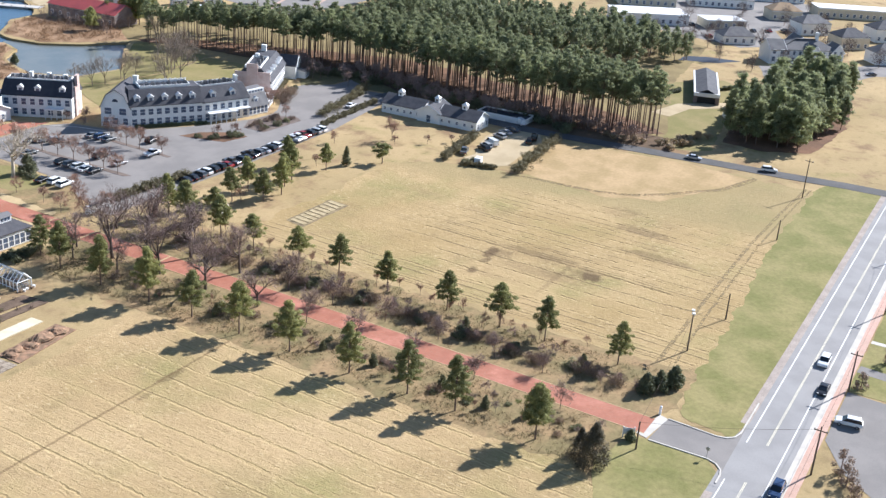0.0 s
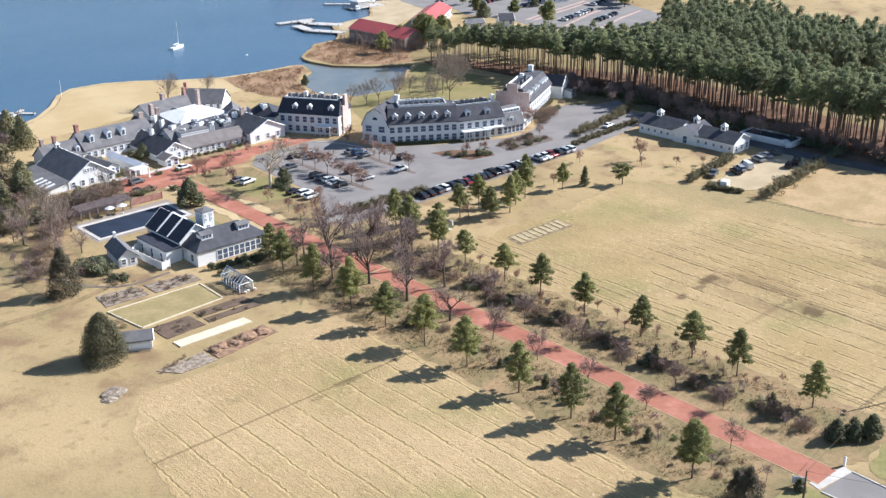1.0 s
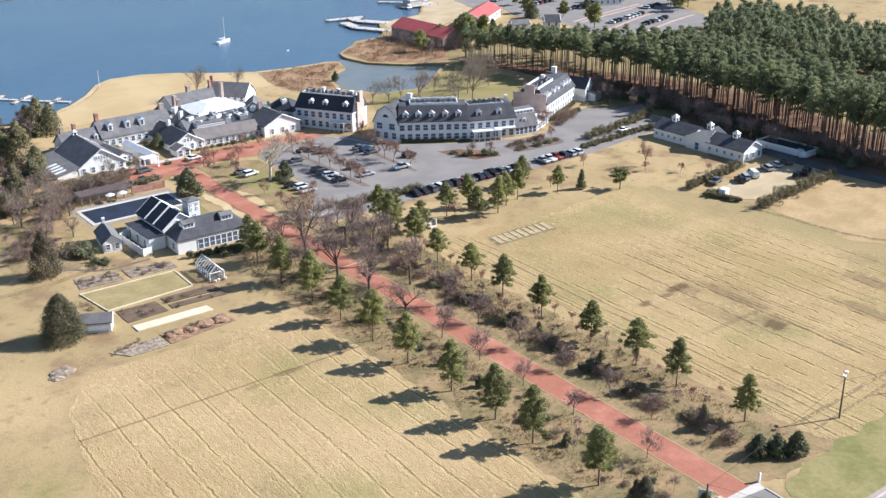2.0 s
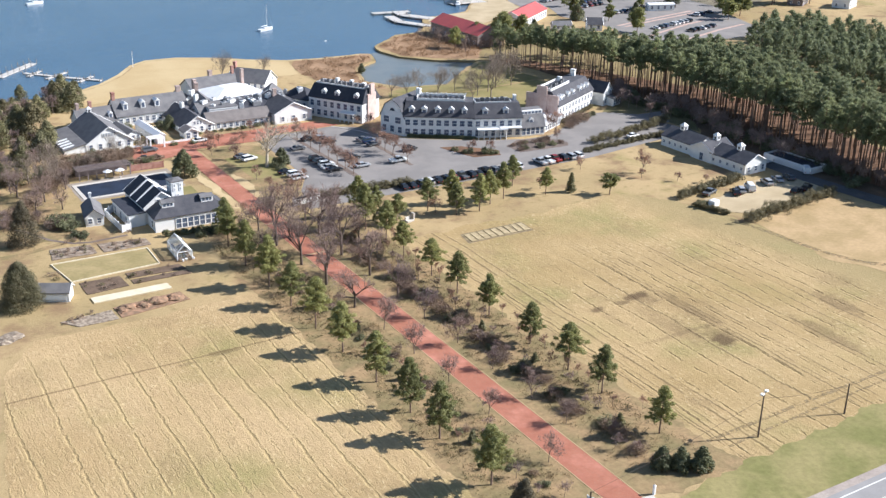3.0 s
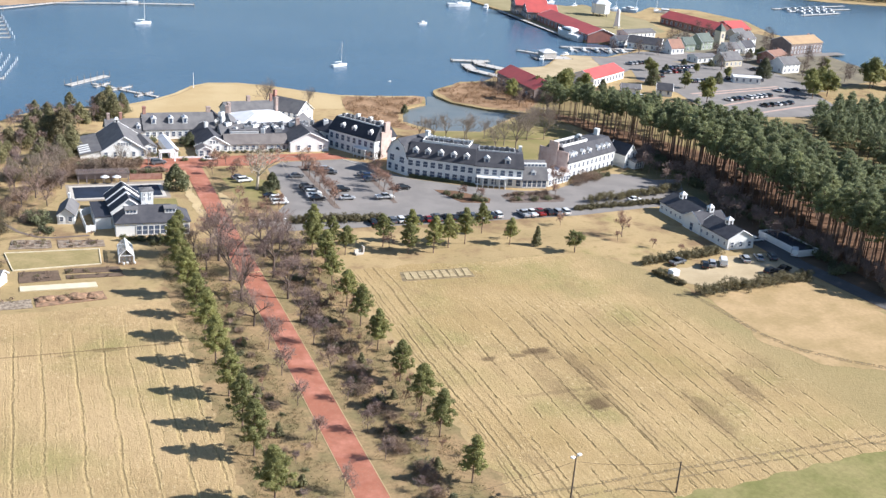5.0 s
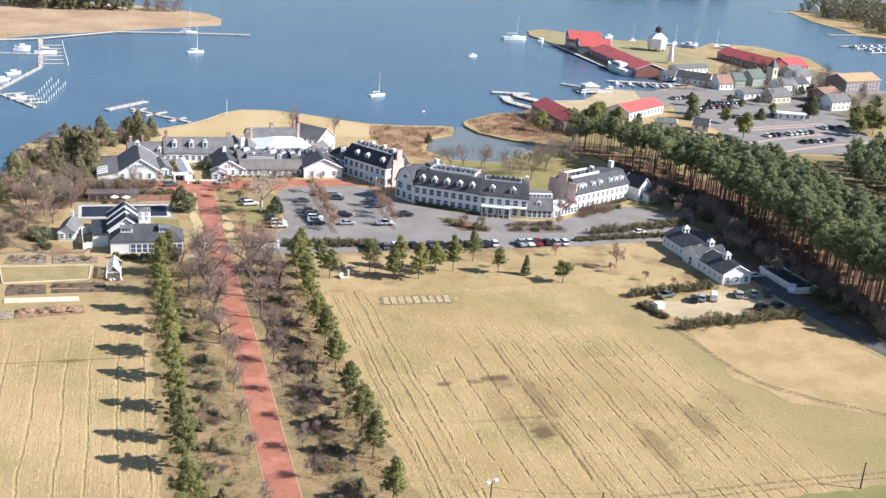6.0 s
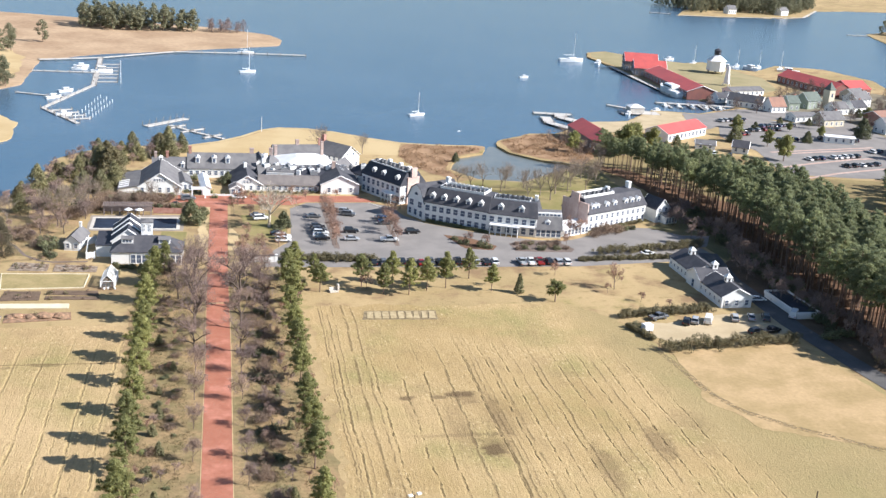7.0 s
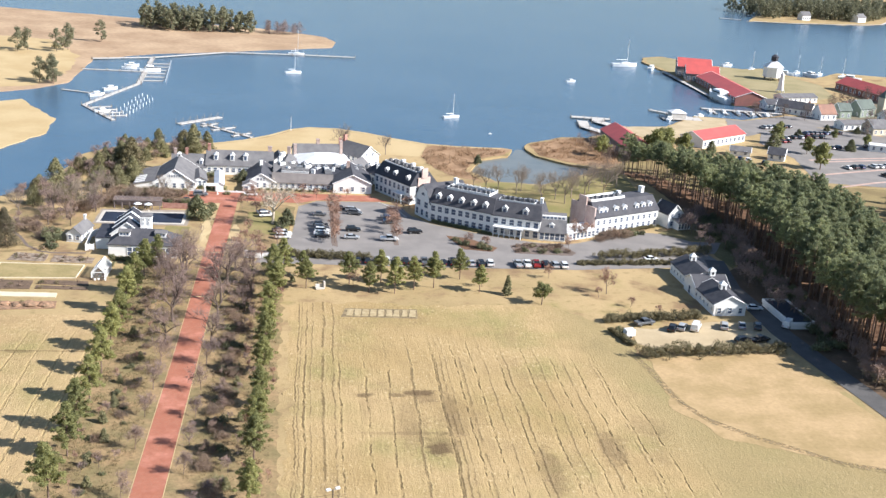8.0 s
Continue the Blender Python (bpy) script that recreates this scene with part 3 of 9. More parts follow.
def pine_meshes(seed, height, spread, bare, clumps, each, size, needle, radius=0.16, point=0.0, tuft=1.0):
    """Trunk and crown of a pine: a bare stem, then uneven tiers of limbs that end in tufts of needles."""
    rng = np.random.default_rng(seed)
    lean = rng.normal(size=2) * 0.025 * height
    stem = lambda z: np.array([lean[0] * (z / height) ** 2, lean[1] * (z / height) ** 2, z])
    zs = np.linspace(0, height * 0.95, 6)
    segs = [(stem(a), stem(b), radius * (1.12 - a / height), radius * (1.12 - b / height)) for a, b in zip(zs, zs[1:])]
    cs, rs = [], []
    turn = rng.uniform(0, 6)
    for i in range(clumps):
        u = (5 * (i // 5) + rng.uniform(0, 2.4)) / clumps
        z = height * (bare + (0.97 - bare) * u)
        reach = spread * (math.sin(math.pi * min(1, 0.22 + 0.78 * u) ** 0.8) * 0.95 + 0.08) * (1 - point * u) * rng.uniform(0.35, 1.25)
        turn += 2.4 + rng.normal() * 0.5
        tip = stem(z) + np.array([math.cos(turn) * reach, math.sin(turn) * reach, reach * rng.uniform(0.05, 0.4)])
        segs.append((stem(z - 0.1 * reach), tip, radius * 0.28, radius * 0.1))
        cs.append(tip)
        rs.append(tuft * spread * rng.uniform(0.2, 0.34))
        if reach > spread * 0.5:
            cs.append(stem(z) * 0.45 + tip * 0.55)
            rs.append(tuft * spread * rng.uniform(0.17, 0.28))
    v, f = leaves(rng, cs, rs, each, size, 0.5, 3.0, 0.5, True)
    return limbs_mesh("trunk", segs, M_BARK, 5), mesh_np("crown", v, f, needle)


def twig_mesh(name, bars, ends, mat, rng):
    """Thin three-sided branches, and slivers for the outermost twigs, all as triangles."""
    vs, fs = [], []
    for a, b, r0, r1 in bars:
        d = b - a
        u = np.cross(d, rng.normal(size=3))
        u /= np.linalg.norm(u) + 1e-9
        w = np.cross(d / np.linalg.norm(d), u)
        k = len(vs)
        for p, r in ((a, r0), (b, r1)):
            for t in (0.0, 2.094, 4.189):
                vs.append(p + r * (math.cos(t) * u + math.sin(t) * w))
        for i in range(3):
            j = (i + 1) % 3
            fs += [(k + i, k + j, k + 3 + j), (k + i, k + 3 + j, k + 3 + i)]
    for a, b, r0, r1 in ends:
        u = np.cross(b - a, rng.normal(size=3))
        u *= 1.2 * r0 / (np.linalg.norm(u) + 1e-9)
        k = len(vs)
        vs += [a - u, a + u, b]
        fs.append((k, k + 1, k + 2))
    return mesh_np(name, np.array(vs), np.array(fs), mat)


def bare_meshes(seed, height, spread, mat, levels=4, thick=0.02, twigs=4, least=0.009, bark=None, stem=0.34, rise=0.22, limbs=3):
    """A leafless tree: a short stem that forks again and again into fine twigs. Trunk and limbs apart from the twigs."""
    rng = np.random.default_rng(seed)
    wood, fine, ends = [], [], []

    def grow(p, d, length, r, level):
        q = p + d * length
        (wood if level < limbs else fine if level < levels else ends).append((p, q, r, r * 0.62))
        if level >= levels:
            return
        for k in range(5 if level < 2 else twigs):
            e = d * rng.uniform(0.5, 0.9) + rng.normal(size=3) * (spread if level else spread * 0.85)
            e[2] += rise
            e /= np.linalg.norm(e)
            grow(p + d * length * rng.uniform(0.55, 1.0), e, length * rng.uniform(0.5, 0.82) * (1 if level else 0.34 / stem), max(least, r * rng.uniform(0.4, 0.6)), level + 1)

    grow(np.zeros(3), np.array([rng.normal() * 0.05, rng.normal() * 0.05, 1.0]), height * stem, height * thick, 0)
    return limbs_mesh("trunk", wood, bark or M_TWIG, 5), twig_mesh("crown", fine, ends, mat, rng)


def plant(name, meshes, names, label, category, group=""):
    """A plant made of its parts, with its foot at the origin."""
    t = thing(name, label, category, group)
    for me, n in zip(meshes, names):
        obj(n, me, None, t)
    return t


def set_out(kinds, places, rng, low=0.85, high=1.15, z=0.0, label=None):
    """Copies of the given plants at the places; the first few are the built ones themselves."""
    for i, p in enumerate(places):
        k = kinds[i % len(kinds)] if i < len(kinds) else kinds[rng.integers(len(kinds))]
        s = p[2] if len(p) > 2 else rng.uniform(low, high)
        m = pose(p[0], p[1], z, 0, 0, rng.uniform(0, 360))
        if i < len(kinds):
            k.matrix_world = m @ Matrix.Diagonal((s, s, s, 1))
            made = k
        else:
            made = copy_thing(k, m)
            made.scale = (s, s, s * rng.uniform(0.93, 1.07))
        if label:
            made["label"] = label


def bush_meshes(seed, r, h, n, size, mat, each=50, long=2.2, stems=14):
    rng = np.random.default_rng(seed)
    a = rng.uniform(0, 2 * math.pi, n)
    d = r * np.sqrt(rng.uniform(0, 1, n)) * 0.75
    z = h * rng.uniform(0.2, 0.8, n) * (1 - 0.35 * d / r)
    v, f = leaves(rng, np.stack([d * np.cos(a), d * np.sin(a), z], 1), rng.uniform(0.28, 0.45, n) * min(r, h), each, size, 0.8, long, 0.6, long < 5)
    segs = [((0, 0, 0), (math.cos(t) * r * 0.5, math.sin(t) * r * 0.5, h * 0.7), 0.04, 0.015) for t in np.linspace(0, 0.87 * stems, stems)]
    return limbs_mesh("core", segs, M_BARK, 3), mesh_np("foliage", v, f, mat)


def cone_meshes(seed, height, spread, n, size, mat, each=40, blunt=0.9):
    """A dense evergreen, widest near the ground."""
    rng = np.random.default_rng(seed)
    u = rng.uniform(0, 1, n)
    rad = spread * (1 - u ** blunt) * rng.uniform(0.55, 1.0, n) + 0.08
    a = rng.uniform(0, 2 * math.pi, n)
    v, f = leaves(rng, np.stack([rad * np.cos(a), rad * np.sin(a), 0.3 + u * (height - 0.5)], 1), spread * (0.2 + 0.22 * (1 - u)), each, size, 1.1, 2.0, 0.45, True)
    return limbs_mesh("trunk", [((0, 0, 0), (0, 0, height * 0.9), 0.03 * height * 0.6, 0.02)], M_BARK, 5), mesh_np("crown", v, f, mat)


def hedge(label, line, width, height, mat, seed, group="hedges"):
    """A hedge along a line, uneven on top."""
    rng = np.random.default_rng(seed)
    cs, rs, segs = [], [], []
    for a, b in zip(line, line[1:]):
        a, b = np.array(a, float), np.array(b, float)
        n = max(2, int(np.linalg.norm(b - a) / (0.36 * width)))
        for t in np.linspace(0, 1, n):
            p = a + (b - a) * t
            h = height * rng.uniform(0.75, 1.15)
            for _ in range(9 if width > 2.4 else 7):
                q = p + rng.normal(size=2) * width * 0.22
                cs.append((q[0], q[1], h * rng.uniform(0.25, 0.85)))
                rs.append(min(height, 2.4) * rng.uniform(0.26, 0.38))
            segs.append(((p[0], p[1], 0), (p[0] + rng.normal() * 0.2, p[1], h * 0.8), 0.04, 0.02))
    v, f = leaves(rng, cs, rs, 84, 0.165, 0.9, 1.7, 0.4, True)
    t = thing("hedge", label, "hedge", group)
    obj("core", limbs_mesh("core", segs, M_BARK, 3), None, t)
    obj("foliage", mesh_np("foliage", v, f, mat), None, t)
    return t

# ---- water and land ----
bm = bmesh.new()
bmesh.ops.create_grid(bm, x_segments=4, y_segments=4, size=2400)
tagged(part("water", bm, M_WATER, None, m=pose(0, 0, -0.8)), "calm blue tidal bay water", "water", kind="structure")
SHORE_WEST = [(-2400, 120), (-260, 178), (-130, 186), (-90, 192), (-71, 202), (-62, 215), (-58, 240), (-57, 262), (-48, 275), (-38, 284), (-22, 287), (-9, 289.5), (2, 297), (12, 308), (20.5, 321), (28, 326.5), (40, 326), (52, 320), (64, 310), (77, 302), (92, 299), (109, 299), (113, 297)]
SHORE_POND = [(109, 285), (97, 278), (89, 257), (97, 242), (114, 239), (126, 250), (136, 259), (146, 266), (131, 275), (121, 287), (119, 299), (121, 309), (141, 326), (153, 327), (161, 335), (172, 354), (201, 361), (226, 392), (250, 386), (280, 405), (284, 428), (262, 431)]
SHORE_TOWN = [(259, 470), (259, 545), (255, 585), (262, 606), (279, 616), (300, 585), (322, 572), (339, 580), (347, 552), (362, 545), (392, 575), (425, 566), (436, 520), (420, 470), (424, 430), (405, 400), (396, 350), (388, 318), (420, 296), (520, 270), (2400, 200), (2400, -2400), (-2400, -2400)]
sheet("ground", SHORE_WEST + SHORE_POND + SHORE_TOWN, 0.0, M_GROUND, "dry winter lawn and rough grass, straw coloured with green drifts", "ground", drop=3.0, amp=0.8, step=4.0)
sheet("far_headland", [(-2400, 330), (-140, 360), (-103, 395), (-91, 414), (-92, 490), (-69.5, 516), (-22, 544), (18, 568), (43, 584), (47, 610), (40, 634), (2, 662), (-97, 690), (-199, 716), (-2400, 1000)], -0.6, M_HEADLAND, "brown marshy headland across the cove", "land", drop=3, amp=2.0, step=8)
sheet("headland_grass", [(-300, 380), (-150, 372), (-105, 402), (-97, 440), (-102, 500), (-130, 560), (-300, 600)], -0.55, M_BEACH, "pale grass on the headland", "grass", amp=3.0, step=6, seed=3)
sheet("sand_spit", [(-2400, 150), (-300, 205), (-160, 240), (-110, 256), (-87, 269), (-77, 298), (-80, 326), (-102, 366), (-112, 358), (-150, 330), (-2400, 300)], -0.5, M_BEACH, "pale grassy spit beside the cove", "land", drop=3, amp=1.5, step=5)
sheet("far_shore", [(490, 968), (462, 916), (508, 917), (567, 931), (623, 953), (689, 1044), (739, 1065), (2400, 1400), (2400, 2400), (900, 1500)], -0.4, M_GROUND, "far wooded shore across the bay", "land", drop=3, amp=3, step=12)
sheet("harbour_headland", [(612, 815), (600, 775), (588, 738), (585, 698), (579, 673), (577, 651), (602, 634), (680, 610), (2400, 480), (2400, 1100), (800, 960), (690, 880), (640, 835)], -0.4, M_GROUND, "wooded headland with lawns beside the harbour", "land", drop=3, amp=2, step=9, seed=61)
ribbon("far_bank", [(461, 917), (508, 918), (567, 932), (623, 954), (689, 1045)], 3.0, -0.35, M_CONC, "pale stone bulkhead of the far shore", "beach")

# ---- stretches of grass, field and marsh ----
sheet("field_east", [(22.3, 0.6), (40, 0.8), (60, 1.6), (90, 4.2), (110, 4.8), (148, 5.0), (148, 60), (106, 78), (101, 100), (92, 112), (60, 112), (22.6, 112)], 0.03, M_FIELD_E, "mown straw-coloured stubble field with wheel lines and damp spots", "field", amp=2.2, step=1.3)
sheet("bare_turf", [(107, 79), (104, 52), (112, 38), (130, 30), (146, 24), (149, 45), (146, 62), (141, 84)], 0.06, M_BARE, "smooth bare tan turf", "grass", amp=1.2, seed=4)
sheet("field_west", [(-20, 8), (-20, 101), (-45, 100), (-66, 101), (-74, 90), (-80, 60), (-86, 20), (-88, -12), (-30, -12.4), (-26, 0)], 0.03, M_FIELD_W, "mown pale stubble field with wheel lines", "field", amp=0.9, seed=2)
sheet("verge_east", [(4, -12), (160, -12), (158, 4), (148, 6.4), (110, 5.8), (90, 5.2), (72, 3.6), (55, 2.2), (38, 1.3), (22, 0.9), (13, 0.2), (5.5, -2)], 0.04, M_VERGE, "short green roadside grass", "grass", amp=1.1, step=0.9, seed=6)
sheet("verge_west", [(-5.4, 0.5), (-5.2, -9.8), (-8.5, -12.7), (-40, -12.8), (-38, -2), (-16, 6), (-6, 6)], 0.04, M_VERGE, "green roadside grass beside the drive entrance", "grass", amp=0.5, seed=7)
M_TRACK = surf("worn_grass_track", (0.27, 0.205, 0.115), (0.33, 0.245, 0.135), 0.3, 1.2, 0.95, grain=0.45, spec=0.1)


def patchy(m, lo, hi, scale):
    """Lets the ground beneath show through in ragged patches, as on a faint track."""
    nt = m.node_tree
    gone = ramp(nt, noise_of(nt, place_of(nt), scale, 6.0, 0.7), lo, hi)
    s, clear = nt.nodes.new("ShaderNodeMixShader"), nt.nodes.new("ShaderNodeBsdfTransparent")
    nt.links.new(gone, s.inputs[0])
    nt.links.new(nt.nodes["Principled BSDF"].outputs[0], s.inputs[1])
    nt.links.new(clear.outputs[0], s.inputs[2])
    nt.links.new(s.outputs[0], nt.nodes["Material Output"].inputs[0])


patchy(M_TRACK, 0.34, 0.6, 0.9)
ribbon("turf_track", [(103, 84), (104, 78), (105.0, 72), (105.6, 64), (106.8, 55), (110.4, 46.5), (117.3, 39.6), (125.2, 33.5), (131, 28.5), (140, 25), (148, 23)], 1.7, 0.075, M_TRACK, "soft worn brown track round the bare turf", "path")
ribbon("turf_track", [(105.4, 68), (106.4, 57), (110.0, 48), (117.0, 40.4), (125.0, 34.2), (131, 29.2), (148, 23.4)], 0.9, 0.085, M_TRACK, "deeper worn rut of the turf track", "path")
ribbon("field_track", [(24, 5.6), (46, 6.9), (70, 7.6), (95, 8.4), (125, 8.0), (149, 7.2)], 0.6, 0.065, M_TRACK, "fainter second rut along the field edge", "path")
ribbon("field_track", [(22, 8.6), (46.9, 9.4), (70, 9.8), (95, 10.3), (125, 9.6), (149, 8.6)], 0.9, 0.06, M_TRACK, "worn brown track along the field edge", "path")
sheet("drive_border_east", [(0.2, 3), (3.4, 2.4), (8, 0.0), (22.5, 0.6), (22, 9), (20.5, 60), (21, 122), (17, 139), (0.6, 140)], 0.045, M_LITTER, "leaf litter and rough grass under the drive trees", "ground cover", amp=1.6, step=1.2, seed=8)
sheet("drive_border_west", [(-1.6, 3), (-5, 3), (-16, 6), (-20, 14), (-20.5, 60), (-20, 124), (-8, 140), (0, 140)], 0.045, M_LITTER, "leaf litter and rough grass under the drive trees", "ground cover", amp=1.6, step=1.2, seed=9)
sheet("point_lawn", [(-28, 270), (3, 270), (42, 278), (72, 278), (77, 299.5), (64, 307.4), (52, 317.4), (40, 323.6), (28, 324), (21.5, 319), (13, 306), (2.8, 294.8), (-9, 287), (-20, 284.6)], 0.04, M_BEACH, "pale dry grass on the point", "grass", amp=0.7, seed=10)
ribbon("sand_rim", [(-22, 286), (-9, 288.4), (1.8, 295.8), (11.6, 306.6), (20.2, 319.6), (27.6, 325.2), (39.6, 324.8), (51.4, 318.8), (63.6, 308.8), (76.8, 300.8), (92, 297.8), (108, 297.8)], 1.8, 0.075, M_SAND, "thin pale sand rim along the point", "beach")
sheet("marsh_west", [(72, 276), (75, 262), (80, 250), (88, 243), (92, 241), (87, 256), (94, 275), (98, 280), (108, 287), (112, 296), (108, 298), (92, 297.6), (79, 300), (75, 290)], 0.05, M_MARSH, "brown winter reeds beside the creek", "marsh", amp=0.9, seed=11)
sheet("marsh_east", [(123, 288), (133, 277), (148, 269), (160, 285), (158, 310), (152, 325), (142, 324), (122, 308)], 0.05, M_MARSH, "brown winter reeds behind the red-roofed shed", "marsh", amp=0.9, seed=12)
sheet("pond_bank", [(88, 238), (98, 228), (118, 226), (150, 230), (150, 262), (146, 264), (126, 249), (114, 238), (97, 241)], 0.04, M_LAWN_GREEN, "green lawn by the pond", "grass", amp=0.8, seed=13)
sheet("hotel_back_lawn", [(74, 206), (100, 186), (120, 190), (150, 205), (148, 229), (118, 225), (98, 227), (88, 237)], 0.05, M_LAWN_GREEN, "green lawn behind the hotel", "grass", amp=0.5, seed=14)
sheet("forecourt_bed", [(5, 203), (4.2, 152), (12, 150), (16, 156), (21, 166), (23, 199), (16, 203.5)], 0.035, M_LITTER, "brown leaf-strewn ground beside the car park", "ground cover", amp=0.4, seed=25)
sheet("drive_shoulder", [(-4.6, 152), (-2.6, 151), (-2.0, 202), (-3.6, 203), (-4.9, 190)], 0.042, M_SAND, "worn sandy shoulder beside the drive", "ground cover", amp=1.1, step=1.0, seed=41)
sheet("drive_shoulder", [(3.6, 152), (5.6, 153), (6.4, 172), (5.6, 178), (3.9, 178)], 0.044, M_SAND, "worn sandy shoulder beside the drive", "ground cover", amp=1.0, step=1.0, seed=42)
sheet("turnaround_lawn", [(8, 192), (9, 172), (16, 168), (21, 172), (22, 186), (17, 194)], 0.04, M_LAWN_GREEN, "green lawn island by the car park", "grass", amp=0.5, seed=15)
sheet("pond", [(110, 286), (97, 279.5), (87, 257), (96, 240.5), (115, 237.5), (128, 249), (138, 258), (149, 266), (132, 276.5), (122, 287.5), (120.5, 299), (116, 301), (114.5, 299)], -0.74, M_POND, "murky grey-green pond at the head of the creek", "pond")
sheet("yard_asphalt", [(119, 157), (121, 170), (136, 180.5), (143, 178.5), (149, 172.5), (159, 172), (152.5, 160.5), (138, 158.5)], 0.068, M_ASPHALT, "worn asphalt yard at the end of the hotel", "yard", amp=0.4, seed=51)
sheet("yard_grass", [(140, 180.5), (147, 186), (157, 202), (168, 192), (164, 160), (153, 147), (152, 162), (158, 172.5), (149, 173), (143, 179)], 0.055, surf("rough_yard_grass", (0.20, 0.165, 0.085), (0.15, 0.135, 0.065), 0.1, 1.3, 0.95, grain=0.4, bump=0.5, spec=0.1), "rough brown grass beside the wood", "ground cover", amp=0.8, seed=26)
sheet("pool_lawn", [(-15.8, 155), (-8.6, 156), (-8.4, 174), (-15.6, 174.5)], 0.05, M_LAWN_GREEN, "green lawn strip beside the pool hall", "grass", amp=0.3, seed=52)
ribbon("garden_path", [(-62, 170), (-57.5, 164.5), (-54.6, 160), (-51.0, 152.3), (-46.8, 147.7), (-43, 146.4), (-34, 146.8)], 0.9, 0.06, M_MULCH, "curved brown garden path round the lawn", "path")
sheet("pool_terrace", [(-37.4, 175.0), (-9.4, 175.0), (-9.2, 191.6), (-37.2, 190.8)], 0.045, surf("terrace_pavers", (0.33, 0.28, 0.225), (0.26, 0.22, 0.18), 0.3, 2.5, 0.9, grain=0.2, bump=0.2, spec=0.2), "tan paved terrace round the pool", "paving", amp=0.3, seed=53)
sheet("cottage_ground", [(-62, 151), (-48, 152), (-43.5, 155), (-44.5, 170), (-40, 176), (-40, 192), (-64, 188)], 0.042, M_LITTER, "leaf-strewn ground beside the cottage", "ground cover", amp=1.2, seed=54)
sheet("pool_garden", [(-44, 192), (-5, 199), (-3.5, 206), (-16, 206), (-46, 200)], 0.035, M_LITTER, "leaf-strewn ground behind the pool", "ground cover", amp=0.6, seed=27)
ribbon("garden_path", [(-120, 128), (-92, 140), (-74, 147), (-60, 146), (-50, 148.5), (-42, 152)], 2.0, 0.05, M_LITTER, "worn brown garden track", "path")
ribbon("garden_path", [(-88, 168), (-72, 160), (-60, 157), (-50, 152)], 1.6, 0.05, M_LITTER, "worn brown garden track", "path")
sheet("south_lawn_clearing", [(160, 60), (176, 60), (240, 84), (262, 66), (246, 46), (205, 48), (184, 45), (166, 42), (160, 50)], 0.04, M_LAWN_GREEN, "sunlit lawn clearing between the pine stands", "grass", amp=0.8, seed=16)
WOODS = [(150, 262), (157, 246), (159, 228), (163, 207), (166, 190), (166, 165), (165, 148), (163, 130), (160.5, 111), (158.5, 90), (161, 72), (174, 60), (182, 72), (187, 88), (191, 108), (194, 130), (199, 155), (199, 178), (192, 196), (185, 212), (175, 234), (164, 258), (152, 268)]
BACKWOOD = [(240, 205), (262, 232), (290, 250), (312, 232), (302, 170), (306, 112), (286, 84), (262, 98), (246, 130), (240, 165)]
sheet("woodland_gap", [(150, 134), (153, 104), (160, 62), (172, 58), (240, 80), (320, 90), (330, 240), (235, 252), (205, 282), (160, 290), (148, 268), (158, 240), (160, 200), (156, 160)], 0.048, surf("dappled_wood_grass", (0.27, 0.21, 0.10), (0.20, 0.15, 0.075), 0.08, 1.2, 0.95, grain=0.35, bump=0.6, spec=0.1), "rough brown grass round the pine wood", "ground cover", amp=1.2, seed=19)
sheet("wood_edge_ground", [(143.5, 141), (144, 120), (144.5, 104), (148, 92), (150, 74), (154, 50), (170, 58), (163.5, 90), (166, 112), (170, 130), (173, 148), (175, 165), (175, 190), (171, 207), (164, 228), (157, 240), (160, 203), (164, 190), (162, 160), (154, 147)], 0.062, surf("needle_litter", (0.15, 0.10, 0.065), (0.11, 0.08, 0.052), 0.15, 1.4, 0.95, grain=0.4, bump=0.6, spec=0.1), "brown needle litter along the wood", "ground cover", amp=1.0, seed=29)
sheet("woodland_floor", WOODS, 0.07, M_WOODFLOOR, "reddish pine straw under the wood", "ground cover", amp=1.2, seed=17)
CLUMP = [(178, 42), (177, 29), (186, 15), (224, 12), (263, 17), (262, 36), (232, 44), (204, 45)]
sheet("clump_floor", CLUMP, 0.06, M_WOODFLOOR, "pine straw under a stand of pines", "ground cover", amp=1.0, seed=18)

# ---- roads and paving ----
ribbon("road", [(-700, -17.4), (-200, -17.4), (160, -17.2), (900, -10)], 10.2, 0.05, M_ROAD, "two-lane grey asphalt road", "road")
ribbon("edge_line_north", [(-700, -13.9), (-9, -13.9)], 0.22, 0.066, M_LINE, "white edge line", "road marking")
ribbon("edge_line_north", [(4, -13.9), (158, -13.3), (165, -13.3)], 0.22, 0.066, M_LINE, "white edge line", "road marking")
ribbon("edge_line_south", [(-700, -20.5), (-200, -20.5), (165, -20.3), (900, -13)], 0.22, 0.066, M_LINE, "white edge line", "road marking")
for a, b in ((-700, -8), (5, 150), (170, 600)):
    for off in (-0.11, 0.11):
        ribbon("centre_line", [(a, -17.2 + off), (b, -17.1 + off)], 0.12, 0.068, surf("worn_centre_paint", (0.66, 0.60, 0.44), (0.57, 0.52, 0.40), 0.8, 6.0, 0.7), "worn pale double centre line", "road marking")
ribbon("gravel_shoulder", [(10, -11.9), (60, -11.8), (158, -11.4)], 1.5, 0.056, M_PINKGRAVEL, "worn pinkish gravel shoulder of the road", "road")
ribbon("gravel_shoulder", [(-700, -12.0), (-60, -12.2), (-14, -12.8)], 1.3, 0.056, M_PINKGRAVEL, "worn pinkish gravel shoulder of the road", "road")
